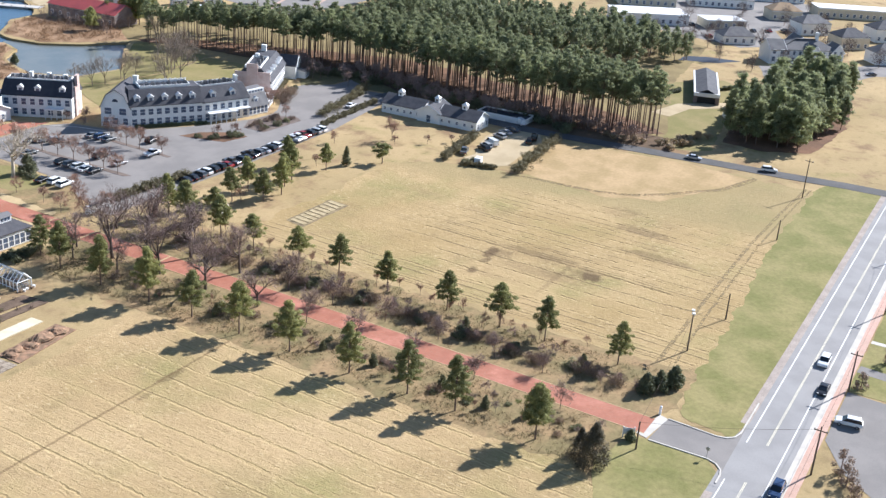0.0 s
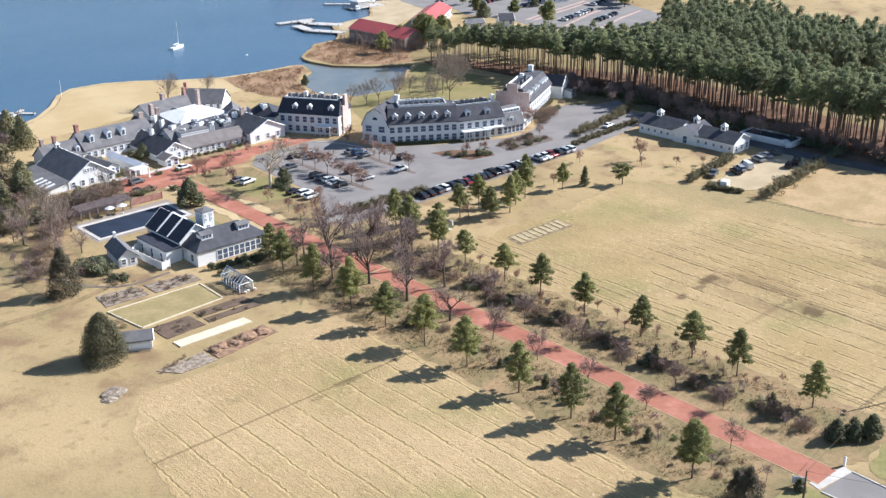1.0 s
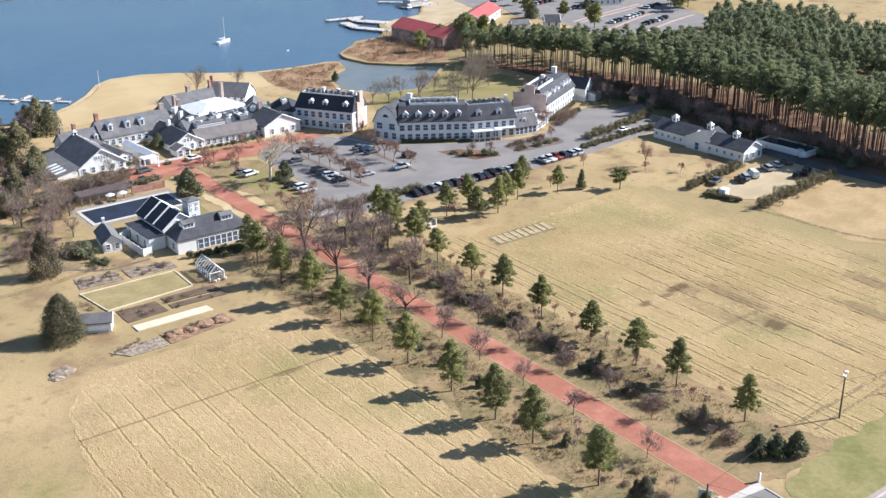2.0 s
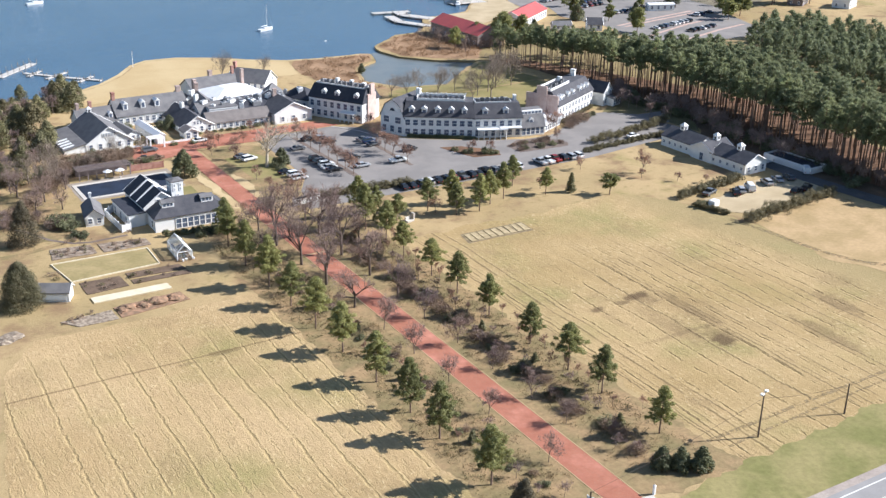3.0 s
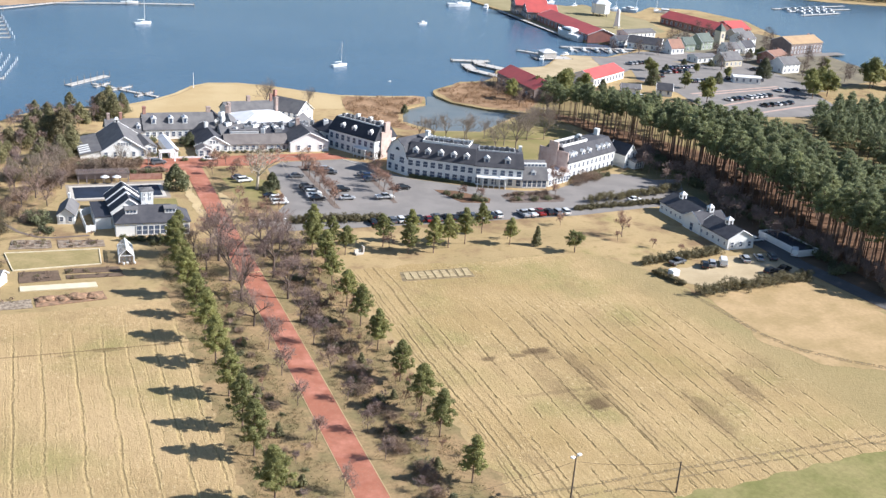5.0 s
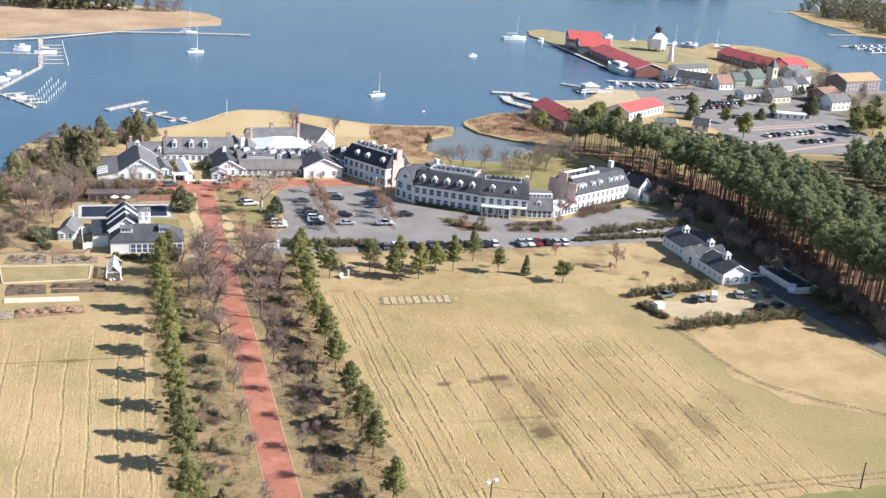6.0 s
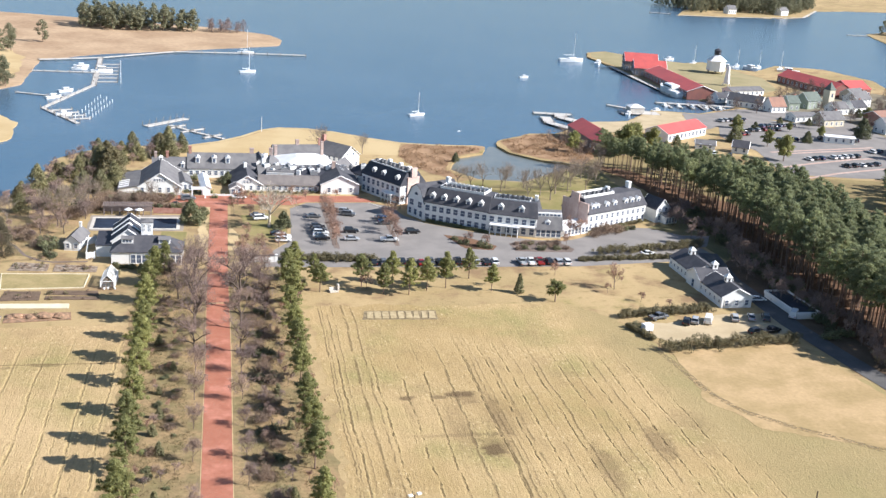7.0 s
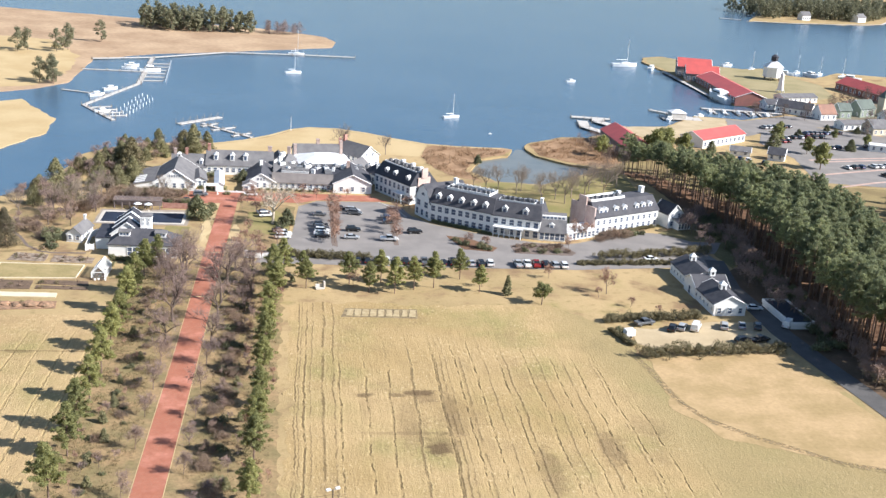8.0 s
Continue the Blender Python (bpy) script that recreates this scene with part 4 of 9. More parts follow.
ribbon("road_shoulder", [(-700, -22.9), (165, -22.7), (900, -16)], 1.3, 0.058, M_CONC, "pale concrete gutter", "road")
ribbon("pavement", [(-700, -24.3), (170, -24.0), (900, -18)], 1.7, 0.06, M_BRICKWALK, "pinkish brick pavement beside the road", "pavement", height=0.08)
ribbon("kerb_south", [(-700, -23.3), (165, -23.1), (900, -17)], 0.2, 0.05, M_CONC, "concrete kerb", "kerb", height=0.12)
sheet("drive_apron", [(-5.2, 0.6), (3.2, -0.1), (2.9, -9.0), (4.2, -11.5), (8.9, -12.3), (8.9, -12.6), (-11.2, -13.0), (-8.2, -12.8), (-6, -11.9), (-5.1, -9.8)], 0.055, M_ASPHALT, "grey asphalt apron at the drive entrance", "road")
sheet("gate_band", [(-5.0, 0.9), (3.2, -0.2), (3.7, 1.5), (-4.4, 3.0)], 0.075, M_CONC, "white concrete band across the drive mouth", "paving")
ribbon("kerb_east", [(3.25, -0.2), (2.8, -9.0), (3.2, -10.6), (4.4, -11.8), (6.2, -12.3), (18.5, -12.2)], 0.28, 0.03, M_CONC, "curved pale concrete kerb", "kerb", height=0.14)
ribbon("kerb_west", [(-5.3, 0.4), (-5.05, -9.8), (-5.6, -11.4), (-7, -12.6), (-8.5, -12.95), (-11.2, -13)], 0.28, 0.03, M_CONC, "curved pale concrete kerb", "kerb", height=0.14)
DRIVE = [(-0.95, 1.8), (-0.6, 30), (0.05, 80), (0.35, 138), (1.4, 208)]
ribbon("drive", DRIVE, 5.5, 0.08, M_DRIVE, "long straight red brick drive", "drive")
for s, nm in ((-1, "drive_edging_west"), (1, "drive_edging_east")):
    ribbon(nm, [(x + s * 2.85, y) for x, y in DRIVE[:4]], 0.14, 0.05, M_SAND, "thin pale stone edging of the drive", "edging", height=0.05)
for y, x in ((114.5, 0.25), (137, 0.35), (150, 0.5)):
    ribbon("drive_band", [(x - 2.8, y), (x + 2.8, y)], 0.45, 0.092, M_SAND, "pale stone band across the drive", "paving")
sheet("forecourt", [(-16, 199.6), (-1.5, 201), (5, 205), (24, 204), (30, 208), (50, 208.5), (54, 208.5), (48, 216), (36, 216), (14, 216), (7, 214.5), (-12, 215)], 0.07, M_DRIVE, "red brick forecourt before the inn", "paving")
sheet("car_park", [(12, 142), (14, 149), (16, 156), (22, 166), (24, 200), (30, 207), (51, 208), (58, 203), (60.5, 193), (66, 184.5), (84, 172.6), (98, 167), (106, 166.2), (111, 168), (118, 172.4), (136, 181), (142, 180), (130, 168), (122, 160), (126, 156.5), (150, 161), (152, 147), (137, 146.5), (104, 142), (60, 141.5)], 0.06, M_ASPHALT, "large grey asphalt car park", "car park")
ribbon("car_park_kerb", [(50.8, 208), (56.5, 199), (59, 190)], 0.35, 0.05, M_CONC, "pale concrete kerb", "kerb", height=0.12)
sheet("car_park_island_bed", [(69.5, 172), (73.5, 158.5), (82, 157), (84, 161), (76, 170)], 0.1, M_WOODFLOOR, "planted mulch island in the car park", "planting bed", amp=0.3, step=1, drop=0.1)
sheet("car_park_island_bed", [(88.5, 163.5), (88.5, 156), (106, 155), (108, 158), (104.5, 165.5), (95, 167)], 0.1, M_MULCH, "brown planted island before the hotel", "planting bed", amp=0.3, step=1, drop=0.1)
sheet("car_park_island_bed", [(53, 186), (52.7, 161), (54.0, 161), (54.6, 184)], 0.1, M_MULCH, "narrow brown mulch strip in the car park", "planting bed", amp=0.25, step=1, drop=0.1)
sheet("car_park_island_bed", [(34.2, 202), (34.0, 159), (35.8, 158), (35.6, 202)], 0.1, M_MULCH, "narrow mulch strip in the car park", "planting bed", amp=0.25, step=1, drop=0.1)
ribbon("service_lane", [(150, 154), (146, 130), (147, 110), (147, 96), (149, 78), (152, 58), (155, 36), (157, 18), (160, 0), (161, -12.5)], 6.0, 0.09, surf("lane_asphalt", (0.12, 0.113, 0.107), (0.09, 0.086, 0.082), 0.15, 3.0, 0.9, grain=0.3, bump=0.2, spec=0.2), "narrow worn asphalt lane along the wood", "road")
sheet("barn_lot", [(108, 98), (113, 97), (120, 100), (132, 103), (146, 103), (147, 92), (138, 87), (110, 85), (106, 88)], 0.085, M_GRAVEL, "pale gravel car park by the long barn", "car park", amp=0.4, step=1)
ribbon("clearing_lane", [(196, 69), (212, 66), (232, 47), (250, 35)], 7.0, 0.08, M_GRAVEL, "pale lane through the clearing", "road")
TOWN_LOT = [(231, 258), (262, 252), (300, 252), (318, 300), (316, 352), (300, 366), (278, 376), (252, 366), (236, 330), (240, 300)]
sheet("town_car_park", TOWN_LOT, 0.06, M_ASPHALT, "grey town car park behind the wood", "car park")
for line in ([(246, 298), (270, 304), (306, 312)], [(248, 294.5), (270, 300), (306, 308)], [(235, 269), (254, 277), (280, 286.5), (304, 292)], [(238, 251), (258, 260.5), (283, 269), (304, 274)]):
    ribbon("brick_parking_strip", line, 1.8, 0.08, M_PINKSTRIP, "pinkish brick strip between parking rows", "paving")
sheet("town_street", [(318, 300), (326, 300), (330, 380), (420, 396), (420, 404), (322, 388), (290, 420), (283, 415), (310, 380)], 0.055, M_ASPHALT, "grey town street", "road")
sheet("museum_yard", [(264, 432), (284, 430), (300, 440), (340, 470), (352, 515), (338, 575), (322, 568), (300, 582), (279, 612), (264, 602), (258, 585), (262, 545)], 0.05, surf("museum_lawn", (0.33, 0.275, 0.155), (0.26, 0.225, 0.12), 0.06, 0.9, 0.95, grain=0.25, spec=0.1), "dry olive grass yard by the wharf buildings", "grass", amp=0.6)
sheet("town_gravel", [(174, 356), (201, 359), (226, 390), (240, 386), (230, 352), (190, 330), (168, 340)], 0.05, M_GRAVEL, "pale sandy yard by the water", "yard", amp=0.8)
sheet("wharf_yard", [(240, 386), (250, 384), (280, 402), (320, 400), (318, 378), (270, 372), (236, 345), (231, 352)], 0.045, M_ASPHALT, "worn grey yard behind the wharf", "yard", amp=0.8)
sheet("town_ground", [(318, 300), (396, 330), (403, 400), (420, 430), (404, 470), (352, 470), (330, 450), (290, 425), (284, 410), (322, 398)], 0.03, surf("town_dirt_grass", (0.23, 0.195, 0.13), (0.17, 0.15, 0.11), 0.12, 1.2, 0.95, grain=0.35, spec=0.1), "grey-brown gardens and yards between the town houses", "ground cover", amp=1.5)

# ---- buildings ----
WINDOWS = {}


def window_meshes(w, h):
    """A sash window: white frame with a cross bar, and a dark pane set back in it."""
    key = (round(w, 2), round(h, 2))
    if key not in WINDOWS:
        bm = bmesh.new()
        t = 0.14
        for x0, x1, z0, z1 in ((-w / 2 - t, -w / 2, -t, h + t), (w / 2, w / 2 + t, -t, h + t), (-w / 2, w / 2, -t, 0), (-w / 2, w / 2, h, h + t), (-w / 2, w / 2, h / 2 - 0.04, h / 2 + 0.04)):
            box(bm, x0, x1, -0.12, 0.05, z0, z1)
        fr = bpy.data.meshes.new("window")
        bm.to_mesh(fr)
        bm.free()
        fr.materials.append(M_TRIM)
        bm = bmesh.new()
        box(bm, -w / 2, w / 2, -0.05, 0.03, 0, h)
        pn = bpy.data.meshes.new("pane")
        bm.to_mesh(pn)
        bm.free()
        pn.materials.append(M_PANE)
        WINDOWS[key] = fr, pn
    return WINDOWS[key]


def add_window(parent, m, w, h):
    fr, pn = window_meshes(w, h)
    ob = obj("window", fr, None, parent, m=m)
    obj("pane", pn, None, ob)


def window_row(parent, L, W, face, n, z, w, h, a=None, b=None, skip=()):
    """n windows in a row on one face: f front, b back, l and r the ends."""
    span = L if face in "fb" else W
    a = -span / 2 + span / (2 * n) if a is None else a
    b = span / 2 - span / (2 * n) if b is None else b
    for i in range(n):
        if i in skip:
            continue
        u = a + (b - a) * i / max(1, n - 1) if n > 1 else (a + b) / 2
        m = {"f": pose(u, -W / 2, z), "b": pose(u, W / 2, z, 0, 0, 180), "r": pose(L / 2, u, z, 0, 0, 90), "l": pose(-L / 2, u, z, 0, 0, -90)}[face]
        add_window(parent, m, w, h)


def profile(style, W, eave, ridge):
    h = W / 2
    if style == "gambrel":
        return [(-h, eave), (-h * 0.62, eave + (ridge - eave) * 0.66), (0, ridge), (h * 0.62, eave + (ridge - eave) * 0.66), (h, eave)]
    if style == "shed":
        return [(-h, eave), (h, ridge)]
    if style == "flat":
        return [(-h, eave), (h, eave)]
    return [(-h, eave), (0, ridge), (h, eave)]


def roof_mesh(bm, L, W, eave, ridge, style, over=0.35, thick=0.2, inset=None):
    if style in ("hip", "mansard"):
        o = over
        ix, iy = inset or ((W / 2 - 0.2, W / 2 - 0.05) if style == "hip" else (2.4, 2.4))
        lo = [bm.verts.new((sx * (L / 2 + o), sy * (W / 2 + o), eave)) for sx, sy in ((-1, -1), (1, -1), (1, 1), (-1, 1))]
        lo2 = [bm.verts.new((sx * (L / 2 + o), sy * (W / 2 + o), eave + 0.2)) for sx, sy in ((-1, -1), (1, -1), (1, 1), (-1, 1))]
        hi = [bm.verts.new((sx * (L / 2 - ix), sy * (W / 2 - iy), ridge)) for sx, sy in ((-1, -1), (1, -1), (1, 1), (-1, 1))]
        bm.faces.new(lo[::-1])
        bm.faces.new(hi)
        for a, b in ((lo, lo2), (lo2, hi)):
            for i in range(4):
                j = (i + 1) % 4
                bm.faces.new((a[i], a[j], b[j], b[i]))
    else:
        prof = profile(style, W, eave, ridge)
        (y0, z0), (y1, z1) = prof[0], prof[1]
        k = (z1 - z0) / (y1 - y0)
        ext = [(y0 - over, z0 - k * over)] + prof[1:-1]
        (ya, za), (yb, zb) = prof[-2], prof[-1]
        k2 = (zb - za) / (yb - ya)
        ext.append((yb + over, zb + k2 * over))
        if style == "flat":
            ext = [(y0 - over, z0), (yb + over, zb)]
        outline = [(y, z + 0.02) for y, z in ext] + [(y, z + 0.02 + thick) for y, z in reversed(ext)]
        prism(bm, outline, -L / 2 - over, L / 2 + over)


def house(name, label, x, y, deg, L, W, eave, ridge, wall=None, roof=None, style="gable", category="building", group="", rows=(), dormers=(), chimneys=(), over=0.35, inset=None, z=0.0, gable_trim=False):
    """A building: its walls, roof, windows, dormers and chimneys. Its long side runs along its x; the front looks along its -y."""
    wall, roof = wall or M_WHITE, roof or M_ROOF
    t = thing(name, label, category, group, pose(x, y, z, 0, 0, deg))
    bm = bmesh.new()
    if style in ("hip", "mansard"):
        box(bm, -L / 2, L / 2, -W / 2, W / 2, -0.5, eave)
    else:
        prism(bm, [(-W / 2, -0.5)] + profile(style, W, eave, ridge) + [(W / 2, -0.5)], -L / 2, L / 2)
    part("wall", bm, wall, t)
    bm = bmesh.new()
    roof_mesh(bm, L, W, eave, ridge, style, over, inset=inset)
    part("roof", bm, roof, t)
    for sy in (-1, 1):
        bm = bmesh.new()
        box(bm, -L / 2, L / 2, sy * (W / 2 + 0.09) - 0.06, sy * (W / 2 + 0.09) + 0.06, eave - 0.32, eave - 0.04)
        part("cornice", bm, M_TRIM, t)
    if gable_trim and style == "gable":
        for sx in (-1, 1):
            for sy in (-1, 1):
                bm = bmesh.new()
                a, b = Vector((sx * (L / 2 + over), sy * (W / 2 + over), eave - over * (ridge - eave) / (W / 2) + 0.1)), Vector((sx * (L / 2 + over), 0, ridge + 0.1))
                rod(bm, a, b, 0.16, 0.16, 4)
                part("bargeboard", bm, M_TRIM, t)
    for r in rows:
        window_row(t, L, W, *r)
    for u, depth, zz, w, h in dormers:
        dormer(t, u, -W / 2 + depth, zz, w, h, roof)
    for cx, cy, top, w, d, mat in chimneys:
        bm = bmesh.new()
        box(bm, cx - w / 2, cx + w / 2, cy - d / 2, cy + d / 2, 1.0, top)
        box(bm, cx - w / 2 - 0.1, cx + w / 2 + 0.1, cy - d / 2 - 0.1, cy + d / 2 + 0.1, top - 0.35, top - 0.1)
        part("chimney", bm, mat, t)
    return t


def dormer(t, x, y, z, w, h, roof):
    """A small gabled dormer with its window, standing out of the roof."""
    m = pose(x, y, z)
    bm = bmesh.new()
    box(bm, -w / 2, w / 2, 0, 2.2, 0, h, m)
    d = part("dormer", bm, M_TRIM, t)
    bm = bmesh.new()
    prof = [(-w / 2 - 0.2, h - 0.05), (0, h + w * 0.42), (w / 2 + 0.2, h - 0.05)]
    a = [bm.verts.new(m @ Vector((px, -0.2, pz))) for px, pz in prof]
    b = [bm.verts.new(m @ Vector((px, 2.8, pz))) for px, pz in prof]
    bm.faces.new(a)
    bm.faces.new(b[::-1])
    for i in range(3):
        j = (i + 1) % 3
        bm.faces.new((a[j], a[i], b[i], b[j]))
    bmesh.ops.recalc_face_normals(bm, faces=bm.faces)
    part("dormer_roof", bm, M_TRIM if w < 1.9 else roof, d)
    fr, pn = window_meshes(w * 0.55, h * 0.72)
    obj("dormer_window", pn, None, d, m=m @ pose(0, -0.02, h * 0.14))


def railing(t, x0, x1, y0, y1, z, h=0.95, gap=1.5):
    """White roof-top railing round a flat roof."""
    bm = bmesh.new()
    for zz in (z + 0.2, z + h):
        box(bm, x0, x1, y0 - 0.05, y0 + 0.05, zz - 0.06, zz + 0.06)
        box(bm, x0, x1, y1 - 0.05, y1 + 0.05, zz - 0.06, zz + 0.06)
        box(bm, x0 - 0.05, x0 + 0.05, y0, y1, zz - 0.055, zz + 0.055)
        box(bm, x1 - 0.05, x1 + 0.05, y0, y1, zz - 0.055, zz + 0.055)
    rail = part("railing", bm, M_TRIM, t)
    bm = bmesh.new()
    box(bm, -0.09, 0.09, -0.09, 0.09, 0, h + 0.15)
    box(bm, -0.13, 0.13, -0.13, 0.13, h + 0.15, h + 0.22)
    me = bpy.data.meshes.new("post")
    bm.to_mesh(me)
    bm.free()
    me.materials.append(M_TRIM)
    n = max(2, int((x1 - x0) / gap))
    k = max(2, int((y1 - y0) / gap))
    for i in range(n + 1):
        for y in (y0, y1):
            obj("post", me, None, rail, m=pose(x0 + (x1 - x0) * i / n, y, z))
    for i in range(1, k):
        for x in (x0, x1):
            obj("post", me, None, rail, m=pose(x, y0 + (y1 - y0) * i / k, z))


def roof_deck(t, x0, x1, y0, y1, z, units, curb=0.55):
    """A dark flat deck on a roof behind a low solid white curb, with grey air conditioners standing on it."""
    bm = bmesh.new()
    box(bm, x0, x1, y0, y1, z - 0.3, z + 0.06)
    part("roof_deck", bm, M_ROOF_DARK, t, "dark flat roof deck")
    bm = bmesh.new()
    for a0, a1, b0, b1 in ((x0 - 0.2, x1 + 0.2, y0 - 0.2, y0), (x0 - 0.2, x1 + 0.2, y1, y1 + 0.2), (x0 - 0.2, x0, y0, y1), (x1, x1 + 0.2, y0, y1)):
        box(bm, a0, a1, b0, b1, z - 0.5, z + curb)
    part("roof_curb", bm, M_TRIM, t, "low white curb round the roof deck")
    for k in range(units):
        u = x0 + (x1 - x0) * (k + 0.5) / units
        bm = bmesh.new()
        box(bm, u - 0.5, u + 0.5, y0 + 0.9 + 0.5 * (k % 2), y0 + 1.9 + 0.5 * (k % 2), z + 0.05, z + 0.95 + 0.15 * (k % 3), bevel=0.05)
        unit = part("air_conditioner", bm, M_GREYBOX, t, "grey air conditioner on the roof")
        bm = bmesh.new()
        rod(bm, (u, y0 + 1.4 + 0.5 * (k % 2), z + 0.95 + 0.15 * (k % 3)), (u, y0 + 1.4 + 0.5 * (k % 2), z + 1.05 + 0.15 * (k % 3)), 0.36, 0.36, 10)
        part("fan_guard", bm, M_DARK, unit)


def between(a, b, depth):
    """Centre, heading and length of a building whose front runs from a to b and which goes back by depth."""
    ax, ay, bx, by = *a, *b
    L, h = math.hypot(bx - ax, by - ay), math.atan2(by - ay, bx - ax)
    return (ax + bx) / 2 - math.sin(h) * depth / 2, (ay + by) / 2 + math.cos(h) * depth / 2, math.degrees(h), L


def cupola(t, x, y, z, s=1.5, h=1.7, roof=None):
    """A louvred white cupola with a little pointed cap."""
    bm = bmesh.new()
    box(bm, x - s / 2, x + s / 2, y - s / 2, y + s / 2, z, z + h)
    box(bm, x - s / 2 - 0.12, x + s / 2 + 0.12, y - s / 2 - 0.12, y + s / 2 + 0.12, z + h - 0.2, z + h)
    c = part("cupola", bm, M_TRIM, t)
    bm = bmesh.new()
    bmesh.ops.create_cone(bm, cap_ends=True, segments=4, radius1=s * 0.85, radius2=0.06, depth=s * 0.55, matrix=Matrix.Translation((x, y, z + h + s * 0.275)) @ pose(0, 0, 0, 0, 0, 45))
    part("cupola_cap", bm, roof or M_TRIM, c)
    for sx, sy in ((0, -1), (0, 1), (-1, 0), (1, 0)):
        bm = bmesh.new()
        box(bm, x + sx * s / 2 - (0.3 if sy else 0.03), x + sx * s / 2 + (0.3 if sy else 0.03), y + sy * s / 2 - (0.3 if sx else 0.03), y + sy * s / 2 + (0.3 if sx else 0.03), z + h * 0.35, z + h * 0.75)
        part("louvre", bm, M_DARK, c)


# the hotel: three long white wings round the car park
HOTEL = "white hotel wings"
A, B, C, D, E = (62.0, 195.3), (66.0, 187.6), (84.3, 175.6), (98.6, 169.8), (106.6, 168.6)
x, y, h, L = between(A, B, 15)
t = house("hotel_gable_wing", "white clapboard hotel block with a gambrel gable and arched window", x, y, h + 90, 15, L, 6.2, 11.2, style="gambrel", group=HOTEL, rows=[("l", 3, 0.9, 1.4, 1.9), ("l", 2, 3.8, 2.0, 1.9)], chimneys=[(3.0, -L / 2 + 1.2, 13.2, 1.0, 1.4, M_WHITE)])
bm = bmesh.new()
bmesh.ops.create_circle(bm, cap_ends=True, segments=16, radius=0.9)
bmesh.ops.bisect_plane(bm, geom=bm.verts[:] + bm.edges[:] + bm.faces[:], plane_co=(0, 0, 0), plane_no=(0, 1, 0), clear_inner=True)
bmesh.ops.extrude_face_region(bm, geom=bm.faces[:])
part("arched_window", bm, M_PANE, t, m=pose(-7.55, 0, 7.6, 90, 0, -90))
x, y, h, L = between(B, C, 13)
t = house("hotel_main_wing", "white three-storey hotel wing with a charcoal mansard roof and dormers", x, y, h, L, 13, 6.3, 10.7, style="mansard", inset=(0.4, 3.2), group=HOTEL, rows=[("f", 9, 0.8, 1.45, 1.75), ("f", 9, 3.7, 1.45, 1.75)], dormers=[(-8.6, 0.7, 6.6, 1.7, 2.3), (-4.6, 0.7, 6.6, 1.7, 2.3), (-0.4, 0.7, 6.6, 1.7, 2.3), (3.8, 0.7, 6.6, 1.7, 2.3), (7.9, 0.7, 6.6, 1.7, 2.3)])
roof_deck(t, -L / 2 + 4.0, L / 2 - 3.2, -2.6, 2.6, 10.8, 9, 0.7)
railing(t, -L / 2 + 3.6, L / 2 - 2.8, 2.9, 3.1, 10.7)
x, y, h, L = between(C, D, 12)
t = house("hotel_porch_wing", "white hotel wing with a charcoal roof, dormers and a columned porch", x, y, h, L, 12, 6.1, 10.3, style="mansard", inset=(0.4, 3.0), group=HOTEL, rows=[("f", 6, 3.7, 1.4, 1.7), ("f", 6, 0.6, 1.4, 2.0)], dormers=[(-4.0, 0.7, 6.5, 1.7, 2.3), (2.6, 0.7, 6.5, 1.7, 2.3)], chimneys=[(L / 2 - 1.2, 0.5, 12.0, 0.9, 1.4, M_WHITE)])
roof_deck(t, -L / 2 + 1.2, L / 2 - 3.0, -2.2, 2.4, 10.35, 7, 0.3)
bm = bmesh.new()
box(bm, -6.8, 2.8, -8.6, -6.0, 3.0, 3.35)
box(bm, 0.4, 7.4, -8.0, -6.0, 3.35, 3.6)
porch = part("porch_roof", bm, M_TRIM, t)
for k in range(6):
    bm = bmesh.new()
    rod(bm, (-6.5 + 1.75 * k, -8.4, 0), (-6.5 + 1.75 * k, -8.4, 3.0), 0.16, 0.13, 8)
    part("column", bm, M_TRIM, porch)
x, y, h, L = between(D, E, 10)
t = house("hotel_sun_room", "low white hotel wing with a tall window band and grey gambrel roof", x, y, h, L, 10, 3.1, 7.8, roof=M_ROOF_GREY, style="gambrel", group=HOTEL, rows=[("f", 5, 0.5, 1.25, 2.1)], dormers=[(-0.4, 0.6, 3.4, 1.6, 1.8)])
bm = bmesh.new()
box(bm, -3.6, 4.2, -2.9, -2.0, 6.4, 7.6)
cl = part("clerestory", bm, M_TRIM, t)
for k in range(6):
    bm = bmesh.new()
    box(bm, -3.3 + 1.22 * k, -2.45 + 1.22 * k, -2.95, -2.85, 6.7, 7.3)
    part("clerestory_pane", bm, M_PANE, cl)
x, y, h, L = between((118.0, 176.3), (142.6, 189.2), 12)
t = house("hotel_east_wing", "white three-storey hotel wing, charcoal mansard roof, brick end wall", x, y, h, L, 12, 5.6, 10.2, style="mansard", inset=(0.3, 3.0), group=HOTEL, rows=[("f", 11, 0.8, 1.05, 1.6), ("f", 11, 3.4, 1.0, 1.45)], dormers=[(u, 0.7, 5.9, 1.7, 2.3) for u in (-11.2, -9.2, -4.6, -0.8, 4.6, 7.6, 10.6)], chimneys=[(L / 2 - 2.0, 1.0, 12.4, 1.2, 1.6, M_WHITE), (2.0, 1.5, 11.6, 1.0, 1.3, M_WHITE)])
roof_deck(t, -L / 2 + 0.9, 1.0, -2.3, 2.5, 10.25, 6, 0.75)
bm = bmesh.new()
box(bm, -L / 2 - 0.5, -L / 2, -5.8, 5.8, -0.5, 9.2)
box(bm, -L / 2 - 0.9, -L / 2 - 0.5, -1.8, 1.8, -0.5, 12.0)
